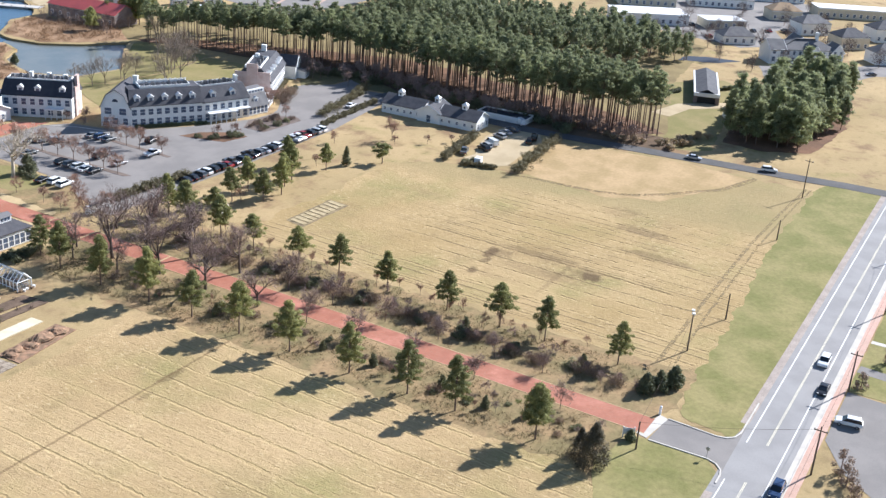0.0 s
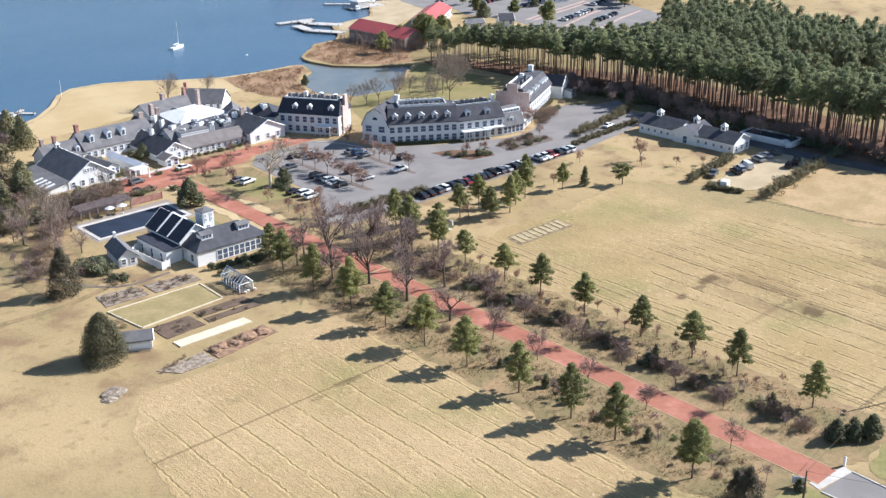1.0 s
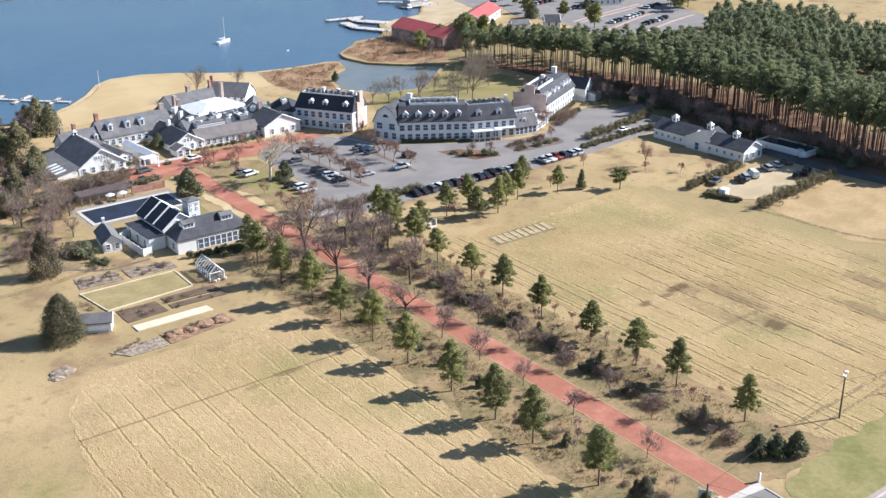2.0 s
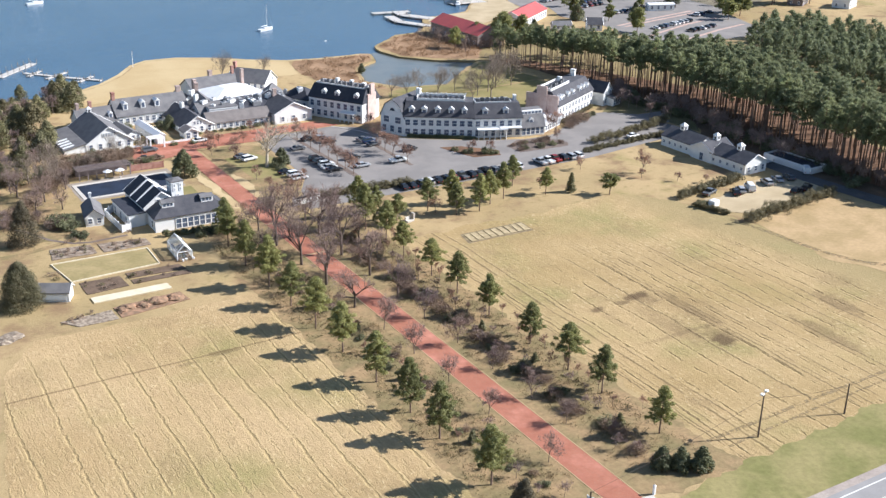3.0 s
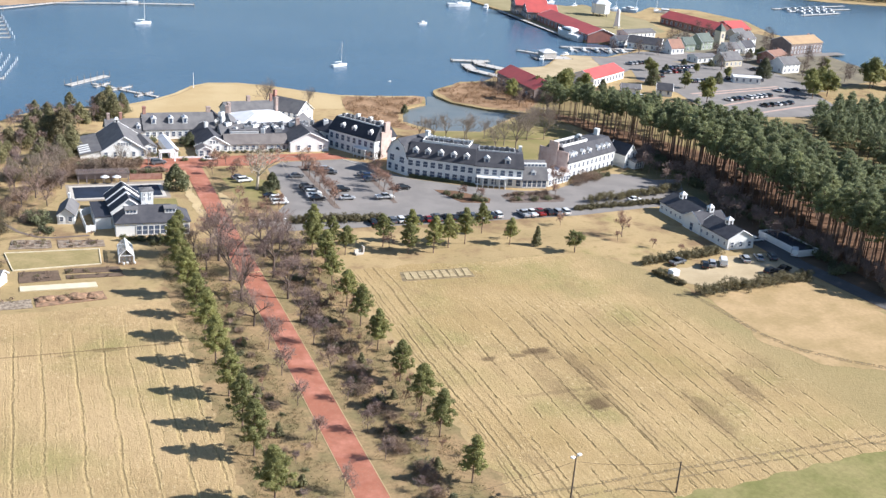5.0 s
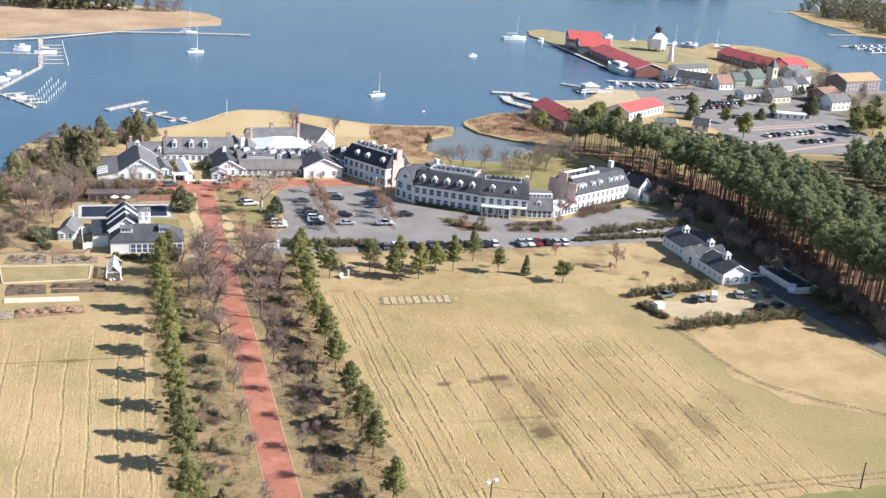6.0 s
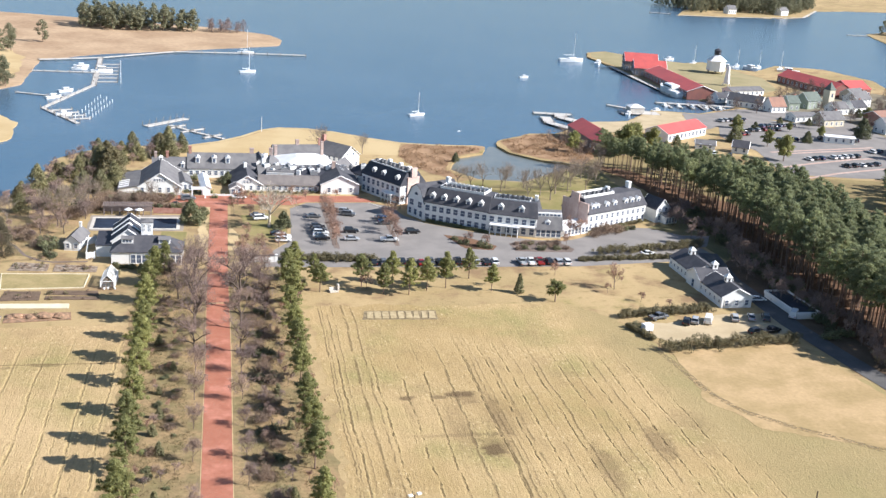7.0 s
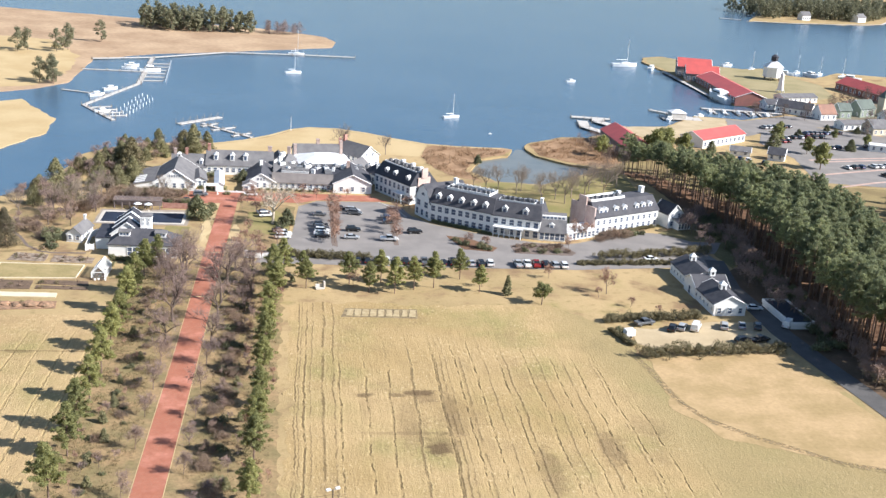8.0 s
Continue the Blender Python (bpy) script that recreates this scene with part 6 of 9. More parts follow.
for i in range(4):
    ribbon("garden_edging", [GARDEN[i], GARDEN[(i + 1) % 4]], 0.24, 0.05, M_FLEECE, "cream board edging round the garden lawn", "edging", height=0.2)
for pts, mat, lab in (
    ([(-51.6, 124.0), (-42.9, 123.6), (-42.6, 117.6), (-51.6, 117.2)], M_SOIL, "dark dug garden bed"),
    ([(-41.4, 124.4), (-29.4, 123.8), (-28.6, 120.6), (-41.4, 121.3)], M_SOIL, "dark dug garden bed"),
    ([(-41.4, 120.4), (-28.8, 119.8), (-28.6, 117.6), (-41.4, 117.9)], M_SOIL, "dark dug garden bed"),
    ([(-52.5, 146.0), (-43.5, 144.8), (-43.5, 139), (-53.5, 139.5)], M_RUBBLE, "winter garden bed with dry stalks"),
    ([(-42, 144.5), (-31, 142.5), (-31, 138.2), (-42, 138.6)], M_RUBBLE, "winter garden bed with dry stalks"),
    ([(-60, 106.6), (-49.4, 107.4), (-49.2, 102.6), (-57, 102.6)], M_ROCKY, "weedy bed of grey stalks and pale clods"),
    ([(-48.8, 108.2), (-34.2, 109.4), (-33.6, 104.6), (-48.6, 102.8)], M_RUST, "long bed of rust-brown cut stalks"),
):
    sheet("garden_bed", pts, 0.13, mat, lab, "garden bed", amp=0.15, step=0.8, drop=0.1)
for k, (px, py, rx, ry, h) in enumerate(((-46.3, 106.6, 2.1, 1.5, 0.8), (-43.0, 106.2, 1.6, 1.3, 0.55), (-39.9, 106.6, 2.4, 1.6, 0.95), (-36.3, 106.6, 2.0, 1.5, 0.8), (-69.7, 104.8, 2.4, 2.2, 0.5), (-71.5, 103.2, 1.5, 1.2, 0.35))):
    bm = bmesh.new()
    bmesh.ops.create_uvsphere(bm, u_segments=18, v_segments=10, radius=1.0)
    for v in bm.verts:
        w = 1 + 0.38 * noise.noise((v.co.x * 1.8, v.co.y * 1.8, v.co.z * 1.8 + 7 * k))
        v.co = (v.co.x * rx * w, v.co.y * ry * w, max(-0.05, v.co.z) * h * w)
    tagged(part("compost_mound", bm, M_RUST if k < 4 else M_ROCKY, None, m=pose(px, py, 0.12 if k < 4 else 0.02)), "low mound of rust-brown compost on a bed" if k < 4 else "low mound of pale compost on the grass", "mound", "garden mounds")
sheet("bed_cover", [(-51.6, 115.0), (-35.2, 114.8), (-35.0, 111.9), (-51.6, 112.2)], 0.22, M_FLEECE, "long bed under a cream fleece cover", "garden bed", drop=0.2)
sheet("field_plot", [(36.2, 108.1), (54.4, 108.1), (54.0, 101.9), (35.0, 102.2)], 0.07, surf("trodden_plot_earth", (0.17, 0.13, 0.08), (0.29, 0.225, 0.13), 0.5, 1.5, 0.95, grain=0.4, bump=0.4, spec=0.1), "fenced trial plot in the field", "garden bed", amp=0.2, step=0.8)
for k in range(9):
    u = 36.3 + 1.96 * k
    sheet("plot_bed", [(u + 0.5, 107.4), (u + 1.95, 107.4), (u + 1.5, 102.8), (u, 102.8)], 0.16, surf("straw_mulch", (0.45, 0.36, 0.215), (0.34, 0.265, 0.145), 0.9, 1.0, 0.95, grain=0.3, spec=0.1), "pale straw-mulched plot bed", "garden bed", amp=0.25, step=0.6, drop=0.1)
t = house("garden_shed", "small white garden shed with grey roof and a glass lean-to", -57.6, 118.6, -28, 6.0, 3.6, 2.2, 3.4, roof=M_ROOF_GREY, category="shed", gable_trim=True)
bm = bmesh.new()
prism(bm, [(-3.0, 0), (-3.0, 1.1), (-1.82, 2.0), (-1.82, 0)], -2.8, 2.6)
part("glass_lean_to", bm, M_GREENGLASS, t)
t = thing("stone_bench", "pale stepped stone bench at the field corner", "bench", m=pose(30.0, 122.0, 0, 0, 0, 15))
bm = bmesh.new()
box(bm, -1.2, 1.2, -0.6, 0.6, 0, 0.5, bevel=0.05)
box(bm, -1.2, 1.2, 0.2, 0.6, 0.5, 1.3, bevel=0.05)
box(bm, 0.9, 1.4, -0.5, 0.5, 0.5, 2.1, bevel=0.05)
part("stone", bm, M_CONC, t)

house("garden_hut", "tiny white hut with a pale roof on the clearing lawn", 211.6, 49.4, 20, 3.0, 2.6, 2.0, 3.0, roof=M_ROOF_GREY, category="hut")

# ---- the town across the cove ----
TOWN = "town houses"
house("boat_shed", "long shed with a bright red metal roof by the wharf", 164.5, 304.5, 92, 36, 13, 5.2, 8.4, wall=M_BROWNWALL, roof=M_ROOF_RED, group="red-roofed sheds", category="shed", rows=[("b", 8, 1.5, 1.2, 1.4)])
house("boat_shed", "grey gabled shed with a bright red metal roof", 212.4, 328.0, 35, 33, 12.5, 3.8, 6.6, wall=M_WHITE, roof=M_ROOF_RED, group="red-roofed sheds", category="shed", rows=[("f", 10, 1.0, 1.6, 1.8)], gable_trim=True)
house("museum_hall", "long dockside hall with a dark red metal roof", 272.5, 466, 88, 72, 18, 4.2, 7.4, wall=M_REDWALL, roof=M_ROOF_RED, group="dockside halls", rows=[("b", 14, 1.0, 1.8, 2.4)], gable_trim=True)
house("museum_hall", "tall gabled dockside hall with a red metal roof over the water", 272.5, 531, -14, 21, 17, 6.6, 11.0, wall=M_BROWNWALL, roof=M_ROOF_RED, group="dockside halls", rows=[("l", 5, 1.0, 1.6, 2.4), ("l", 3, 5.4, 1.2, 1.6, -3.0, 3.0), ("f", 7, 1.0, 1.6, 2.2)], gable_trim=True)
house("museum_hall", "gabled dockside hall beside the tall one, red metal roof", 271.5, 512.5, -14, 20, 17, 5.0, 9.2, wall=M_BROWNWALL, roof=M_ROOF_RED, group="dockside halls", rows=[("l", 4, 1.0, 1.6, 2.4), ("l", 2, 4.8, 1.2, 1.6, -1.8, 1.8), ("f", 6, 1.0, 1.6, 2.2)], gable_trim=True)
house("museum_hall", "long low hall with a dull red roof near the harbour", 367.5, 478, -80, 52, 15, 4.4, 8.0, wall=M_REDWALL, roof=M_ROOF_RED, group="dockside halls", rows=[("f", 12, 1.0, 1.6, 2.0)])
house("museum_hall", "tall red-roofed cross hall by the harbour", 383, 462, 10, 16, 18, 5.0, 8.8, wall=M_REDWALL, roof=M_ROOF_RED, group="dockside halls", rows=[("f", 5, 1.0, 1.6, 2.0)], gable_trim=True)
house("wharf_pavilion", "white-roofed open pavilion on the town wharf", 214, 385, 0, 7.5, 6.5, 2.8, 4.4, wall=M_WOOD, roof=M_ROOF_WHITE, style="hip", category="pavilion")
t = thing("lighthouse", "white hexagonal cottage lighthouse with a dark lantern", "lighthouse", m=pose(325.5, 530, 0))
bm = bmesh.new()
bmesh.ops.create_cone(bm, cap_ends=True, segments=6, radius1=6.4, radius2=6.4, depth=6.5, matrix=Matrix.Translation((0, 0, 5.2)))
part("wall", bm, M_WHITE, t)
bm = bmesh.new()
bmesh.ops.create_cone(bm, cap_ends=True, segments=6, radius1=7.4, radius2=2.4, depth=3.4, matrix=Matrix.Translation((0, 0, 10.1)))
part("roof", bm, M_ROOF_WHITE, t)
bm = bmesh.new()
bmesh.ops.create_cone(bm, cap_ends=True, segments=6, radius1=2.3, radius2=2.3, depth=2.6, matrix=Matrix.Translation((0, 0, 13.6)))
bmesh.ops.create_cone(bm, cap_ends=True, segments=6, radius1=2.9, radius2=0.2, depth=1.6, matrix=Matrix.Translation((0, 0, 15.7)))
part("lantern", bm, M_ROOF_DARK, t)
for k in range(6):
    bm = bmesh.new()
    a = k * math.pi / 3
    rod(bm, (5.6 * math.cos(a), 5.6 * math.sin(a), -2.5), (5.6 * math.cos(a), 5.6 * math.sin(a), 2.2), 0.35, 0.35, 6)
    part("stilt", bm, M_PILE, t)
t.scale = (0.95, 0.95, 1.0)
t = thing("bell_tower", "slender white timber tower with an open base", "tower", m=pose(309.8, 480.0, 0))
bm = bmesh.new()
bmesh.ops.create_cone(bm, cap_ends=True, segments=4, radius1=2.2, radius2=1.1, depth=9, matrix=Matrix.Translation((0, 0, 6.0)))
bmesh.ops.create_cone(bm, cap_ends=True, segments=4, radius1=1.7, radius2=0.1, depth=2.2, matrix=Matrix.Translation((0, 0, 11.5)))
part("shaft", bm, M_WHITE, t)
for a in range(4):
    bm = bmesh.new()
    u = a * math.pi / 2
    rod(bm, (2.8 * math.cos(u), 2.8 * math.sin(u), 0), (2.2 * math.cos(u), 2.2 * math.sin(u), 2), 0.2, 0.2, 5)
    part("leg", bm, M_TRIM, t)
for lab, fa, fb, hw, he, hr, wm, rm in (
    ("low white shed with a pale roof", (296, 443), (319, 449), 9, 3.0, 4.6, M_WHITE, M_ROOF_GREY),
    ("white clapboard house with a dark roof", (279, 414), (293.5, 402), 9, 3.4, 6.6, M_WHITE, M_ROOF),
    ("low dark-roofed range beside the white house", (277, 421), (292, 424), 7, 2.8, 5.0, M_WHITE, M_ROOF),
    ("white house with a rusty shingle roof", (296, 394.5), (305.5, 396.5), 8, 3.4, 7.6, M_WHITE, M_ROOF_RUST),
    ("sage green house with a green-grey roof", (310.5, 402.5), (317.5, 403.5), 8, 4.2, 7.6, M_GREENWALL, M_ROOF_GREEN),
    ("sage green gabled hall with a green-grey roof", (324.5, 407.5), (334.5, 411), 9, 4.8, 8.8, M_GREENWALL, M_ROOF_GREEN),
    ("small white gabled house by the street", (333, 393.5), (343, 396), 8, 3.4, 6.4, M_WHITE, M_ROOF_GREY),
    ("small white gabled house by the street", (347, 397), (357, 401), 8, 3.6, 6.8, M_WHITE, M_ROOF),
    ("white house with grey roof near the harbour", (360, 416), (372, 421), 10, 4.8, 8.6, M_WHITE, M_ROOF_GREY),
    ("white low commercial building", (296.4, 369), (310.5, 372), 8, 3.0, 4.4, M_WHITE, M_ROOF_GREY),
    ("cream cottage with a grey roof", (307, 359), (320, 362), 9, 3.6, 7.2, M_CREAM, M_ROOF_GREY),
    ("red brick town house with chimneys", (340.5, 362), (354, 367.5), 10, 5.4, 7.6, M_BRICK, M_ROOF_RUST),
    ("large brown harbour building with a tan roof", (377, 394), (406, 402), 15, 6.4, 9.6, M_BROWNWALL, M_ROOF_TAN),
    ("white town house with grey roof", (332, 342.5), (345, 345.5), 9, 4.8, 8.0, M_WHITE, M_ROOF_GREY),
    ("small white gabled cottage at the wood's edge", (225.5, 295.5), (231.5, 292), 6, 2.8, 5.4, M_WHITE, M_ROOF),
    ("low white cottage at the wood's edge", (211, 302), (219, 299), 5, 2.2, 3.9, M_WHITE, M_ROOF_GREY),
    ("long white trailer building by the car park", (286, 321.5), (299, 317), 4.5, 3.0, 3.6, M_WHITE, M_ROOF_WHITE),
    ("brown cottage by the harbour marina", (370, 296), (381, 302), 8, 3.2, 6.0, M_BROWNWALL, M_ROOF_TAN),
    ("white house by the harbour marina", (386, 279), (398, 284), 9, 4.8, 8.0, M_WHITE, M_ROOF_GREY),
    ("grey boathouse behind the wharf yard", (372, 440), (384, 446), 9, 3.6, 6.4, M_CREAM, M_ROOF_GREY),
):
    hx, hy, hd, hl = between(fa, fb, hw)
    t = house("town_house", lab, hx, hy, hd, hl, hw, he, hr, wm, rm, group=TOWN, category="house", rows=[("f", max(2, int(hl / 3.0)), 0.9, 1.0, 1.5), ("r", 2, 0.9, 0.9, 1.4), ("l", 2, 0.9, 0.9, 1.4)] + ([("f", max(2, int(hl / 3.0)), 3.5, 0.9, 1.3)] if he > 4.7 else []), gable_trim=True, chimneys=[(hl * 0.36, 0.6, hr + 0.9, 0.8, 0.7, M_BRICK)] if hr > 6.5 else ())
t = thing("church_tower", "square sage and cream church tower with pointed cap", "tower", m=pose(340.5, 414, 0, 0, 0, 18))
bm = bmesh.new()
box(bm, -2.2, 2.2, -2.2, 2.2, -0.5, 10.5)
part("shaft", bm, M_CREAM, t)
bm = bmesh.new()
bmesh.ops.create_cone(bm, cap_ends=True, segments=4, radius1=3.5, radius2=0.1, depth=4.2, matrix=Matrix.Translation((0, 0, 12.6)) @ pose(0, 0, 0, 0, 0, 45))
part("roof", bm, M_ROOF_GREEN, t)
for zz in (2.0, 6.5):
    bm = bmesh.new()
    box(bm, -0.6, 0.6, -2.26, -2.16, zz, zz + 2.2)
    part("window", bm, M_PANE, t)

# beyond the wood, along the main road
t = house("mansion", "large white mansion with a grey hip roof", 324.0, 50.0, -52, 27, 11, 5.8, 9.8, style="hip", roof=M_ROOF_GREY, inset=(9, 6), category="house", rows=[("f", 10, 1.0, 1.1, 1.6), ("f", 10, 3.8, 1.1, 1.5)], chimneys=[(5, 0, 12.5, 1.2, 1.2, M_WHITE)])
t = house("mansion_wing", "white gabled wing of the mansion", 313.8, 60.6, -52, 7, 11, 6.0, 9.4, roof=M_ROOF_GREY, category="house", rows=[("f", 2, 1.2, 1.4, 1.9), ("f", 2, 4.4, 1.4, 1.7)], gable_trim=True)
for mx, my, md, ml, mw in ((318.6, 45.4, 38, 7, 5.5), (329.6, 38.2, 38, 7, 5.5), (334.5, 55.5, 38, 9, 7)):
    house("mansion_wing", "white gabled bay of the mansion", mx, my, md, ml, mw, 5.4, 8.8, roof=M_ROOF_GREY, category="house", rows=[("l", 2, 1.2, 1.1, 1.8), ("l", 2, 4.2, 1.1, 1.6)], gable_trim=True)
t = house("pavilion", "long dark-roofed pavilion with white fascia in the clearing", 239, 66.5, 18, 36, 8, 3.4, 5.0, wall=M_DARK, roof=M_ROOF, category="pavilion")
bm = bmesh.new()
for sy in (-1, 1):
    box(bm, -18.3, 18.3, sy * 4.3 - 0.3, sy * 4.3 + 0.3, 3.0, 3.7)
box(bm, -18.9, -18.2, -4.6, 4.6, 2.6, 3.9)
part("fascia", bm, M_TRIM, t)
for k in range(2):
    bm = bmesh.new()
    box(bm, -19, -17.8, -4.6 + 7.8 * k, -3.2 + 7.8 * k, 0, 2.7)
    part("pier", bm, M_BROWNWALL, t)
house("pump_shed", "small white shed on the clearing lawn", 209, 48.5, 30, 4.2, 3.8, 2.6, 4.0, category="shed", gable_trim=True, roof=M_ROOF_GREY)
for lab, hx, hy, hd, hl, hw, he, st, rm in (
    ("large flat commercial building with white roof", 356, 132, -55, 36, 18, 5.0, "flat", M_ROOF_WHITE),
    ("low shop with a white roof", 372, 100, -50, 20, 12, 4.0, "flat", M_ROOF_WHITE),
    ("low shop with a grey roof", 340, 84, -50, 16, 10, 3.6, "hip", M_ROOF_GREY),
    ("very long white-roofed shop row", 462, 46, -60, 60, 14, 5.0, "flat", M_ROOF_WHITE),
    ("town house with dark roof", 372, 40, -45, 15, 11, 5.5, "hip", M_ROOF),
    ("town house with grey roof", 392, 62, -45, 16, 11, 5.5, "hip", M_ROOF_GREY),
    ("town house with dark roof", 404, 30, -50, 14, 12, 6.0, "hip", M_ROOF),
    ("town house with tan roof", 420, 82, -55, 16, 11, 4.8, "hip", M_ROOF_TAN),
    ("long low grey-roofed shop", 430, 118, -60, 34, 12, 4.5, "flat", M_ROOF_GREY),
    ("shop with white roof", 402, 150, -60, 30, 16, 4.5, "flat", M_ROOF_WHITE),
    ("shop with pale roof", 476, 100, -60, 30, 14, 4.5, "flat", M_ROOF_WHITE),
    ("white house behind the mansion", 350, 20, -50, 14, 10, 5.0, "hip", M_ROOF_GREY),
):
    house("shop" if st == "flat" else "town_house", lab, hx, hy, hd, hl, hw, he, he + (0.4 if st == "flat" else 3.6), M_CREAM if hx % 3 < 1 else M_WHITE, rm, style=st, group=TOWN, category="shop" if st == "flat" else "house", rows=[("f", max(2, int(hl / 3.4)), 1.0, 1.3, 1.6)], over=0.2)
for lab, hx, hy, hd, hl in (("white house on the far shore", 541, 962, 10, 10), ("white house among the far trees", 606, 972, 30, 14), ("white house on the harbour headland", 640, 780, 60, 16), ("white house on the harbour headland", 668, 800, 60, 14), ("small white house on the harbour headland", 640, 812, 50, 10), ("grey house on the harbour headland", 640, 690, 60, 14)):
    house("shore_house", lab, hx, hy, hd, hl, 9, 4.6, 8.2, M_WHITE, M_ROOF_GREY, group="shore houses", category="house", rows=[("f", 4, 1.0, 1.2, 1.6)], gable_trim=True)
sheet("mansion_drive", [(262, 48), (300, 62), (322, 34), (345, 20), (352, 0), (340, -4), (318, 18), (290, 28), (270, 34)], 0.05, M_ASPHALT, "grey drive before the mansion", "road", amp=0.5)
sheet("town_yard", [(330, 78), (352, 62), (382, 76), (440, 60), (480, 60), (470, 150), (380, 160), (340, 120)], 0.04, M_ASPHALT, "grey paved yards between shops", "yard", amp=1.0)
sheet("ornamental_pond", [(284, 92), (290, 78), (302, 70), (300, 82), (294, 92)], 0.06, M_POOL, "small grey pond in the clearing", "pond", amp=0.6, step=1.5)
hedge("clipped dark hedge on the clearing lawn", [(232, 74), (216, 79)], 1.6, 1.6, M_SHRUB, 31)
hedge("clipped dark hedge on the clearing lawn", [(246, 62), (254, 56)], 1.6, 1.6, M_SHRUB, 32)

# over the road: drive, lawn and house corner
sheet("roadside_drive", [(13, -25.2), (33, -25.2), (32, -48), (0, -60), (-6, -42), (4, -30)], 0.05, M_ASPHALT, "grey asphalt parking pad across the road", "parking pad")
sheet("roadside_lawn", [(33.5, -25.2), (120, -25.2), (120, -60), (34, -60)], 0.045, M_VERGE, "front lawns across the road", "grass", amp=0.3)
house("roadside_house", "grey-roofed white house across the road", 24, -46, 5, 16, 11, 4.6, 8.2, roof=M_ROOF_GREY, category="house", group="roadside houses", rows=[("b", 4, 1.0, 1.1, 1.5)])
house("roadside_house", "white house with dark roof across the road", 62, -43, 3, 16, 12, 4.6, 8.2, category="house", group="roadside houses", rows=[("b", 4, 1.0, 1.1, 1.5)])
house("roadside_house", "cream house with grey roof across the road", 98, -42, 0, 15, 12, 4.6, 8.0, M_CREAM, M_ROOF_GREY, category="house", group="roadside houses", rows=[("b", 4, 1.0, 1.1, 1.5)])
ribbon("garden_path", [(58, -25.2), (58, -36)], 1.4, 0.07, M_CONC, "pale garden path", "path")
ribbon("garden_path", [(44, -25.2), (42, -50)], 3.2, 0.07, M_ASPHALT, "asphalt house drive", "path")

# ---- trees and shrubs ----
rng = np.random.default_rng(11)
PINES = [plant("pine_tree", pine_meshes(20 + k, 10.3, 2.55 + 0.2 * (k % 3), 0.27 + 0.05 * (k % 3), 58 + 4 * k, 84, 0.147, M_NEEDLE, 0.15, 0.42, 0.8), ("trunk", "crown"), "young loblolly pine with a bare lower trunk and tufted green crown", "pine tree", "pines along the drive") for k in range(5)]
row = []
for y in (14.6, 30.1, 40.1, 52.4, 67.0, 79.5, 90.3, 103.0):
    row.append((16.6 + 0.02 * y * 0.4, y, rng.uniform(0.9, 1.0)))
for y in (16.4, 31.8, 41.5, 53.9, 67.4, 79.4, 91.2, 102.4, 115.7):
    row.append((-16.5, y, rng.uniform(1.0, 1.12)))
for x, y, s in ((-15.8, 128, 1.0), (-13.5, 136.5, 0.95), (18.6, 113.5, 1.05), (17.8, 122.5, 1.1), (20.5, 131, 1.05), (26.4, 122.2, 0.85), (25.5, 131, 0.8), (37.9, 126.2, 0.8), (42.9, 120.3, 0.75), (49.6, 119.7, 0.85), (55.0, 122.8, 0.8), (60.5, 124.6, 0.8), (68.6, 132, 0.75), (46.5, 128, 0.75), (72.6, 122.0, 0.65)):
    row.append((x, y, s * (1.18 if x > 30 else 1.0)))
set_out(PINES, row, rng)
LEANING = plant("pine_tree", pine_meshes(44, 6.2, 2.4, 0.35, 20, 45, 0.26, M_NEEDLE), ("trunk", "crown"), "small open-crowned pine on the field edge", "pine tree")
set_out([LEANING], [(88.0, 113.6, 1.0)], rng)
CONE = plant("cedar_tree", cone_meshes(3, 5.6, 1.25, 60, 0.22, M_CEDAR, 60), ("trunk", "crown"), "narrow pointed dark green cedar on the lawn", "cedar tree")
set_out([CONE], [(79.9, 120.3, 1.0)], rng)
HOLLY = [plant("holly_tree", cone_meshes(7 + k, 4.0, 1.6, 60, 0.22, M_SHRUB, 60, 1.6), ("trunk", "crown"), "dense rounded dark evergreen by the drive entrance", "holly tree", "evergreens by the entrance") for k in range(2)]
set_out(HOLLY, [(9.8, 6.4, 1.0), (12.3, 4.7, 1.0), (15.0, 2.8, 1.05), (-7.2, 3.0, 0.55)], rng)
SMALLCONE = plant("young_cedar", cone_meshes(15, 2.6, 0.8, 40, 0.18, M_CEDAR, 50, 1.2), ("trunk", "crown"), "knee-high young cedar in the rough grass", "young cedar", "young cedars under the pines")
set_out([SMALLCONE], [(-11.5, 52), (-12.4, 28), (-11, 37.5), (-12, 63), (-9.5, 75), (-12.8, 88), (12.5, 20), (13.5, 46), (-11, 20.5), (-12.5, 45), (12.0, 62), (22.8, 127)], rng, 0.7, 1.15)
DEEPCONE = plant("magnolia_tree", cone_meshes(19, 11, 4.6, 210, 0.15, leafy("dark_magnolia_leaves", (0.105, 0.105, 0.06), (0.185, 0.165, 0.095), 0.1, 0.25), 170, 2.4), ("trunk", "crown"), "big dense rounded evergreen beside the garden shed", "evergreen tree")
set_out([DEEPCONE], [(-64.8, 118.0, 0.88)], rng)
OPENCONE = plant("holly_tree", cone_meshes(23, 10.8, 3.4, 130, 0.16, leafy("dark_holly_leaves", (0.10, 0.09, 0.055), (0.17, 0.14, 0.09), 0.1, 0.2), 110, 1.7), ("trunk", "crown"), "tall dark holly on the lawn", "holly tree")
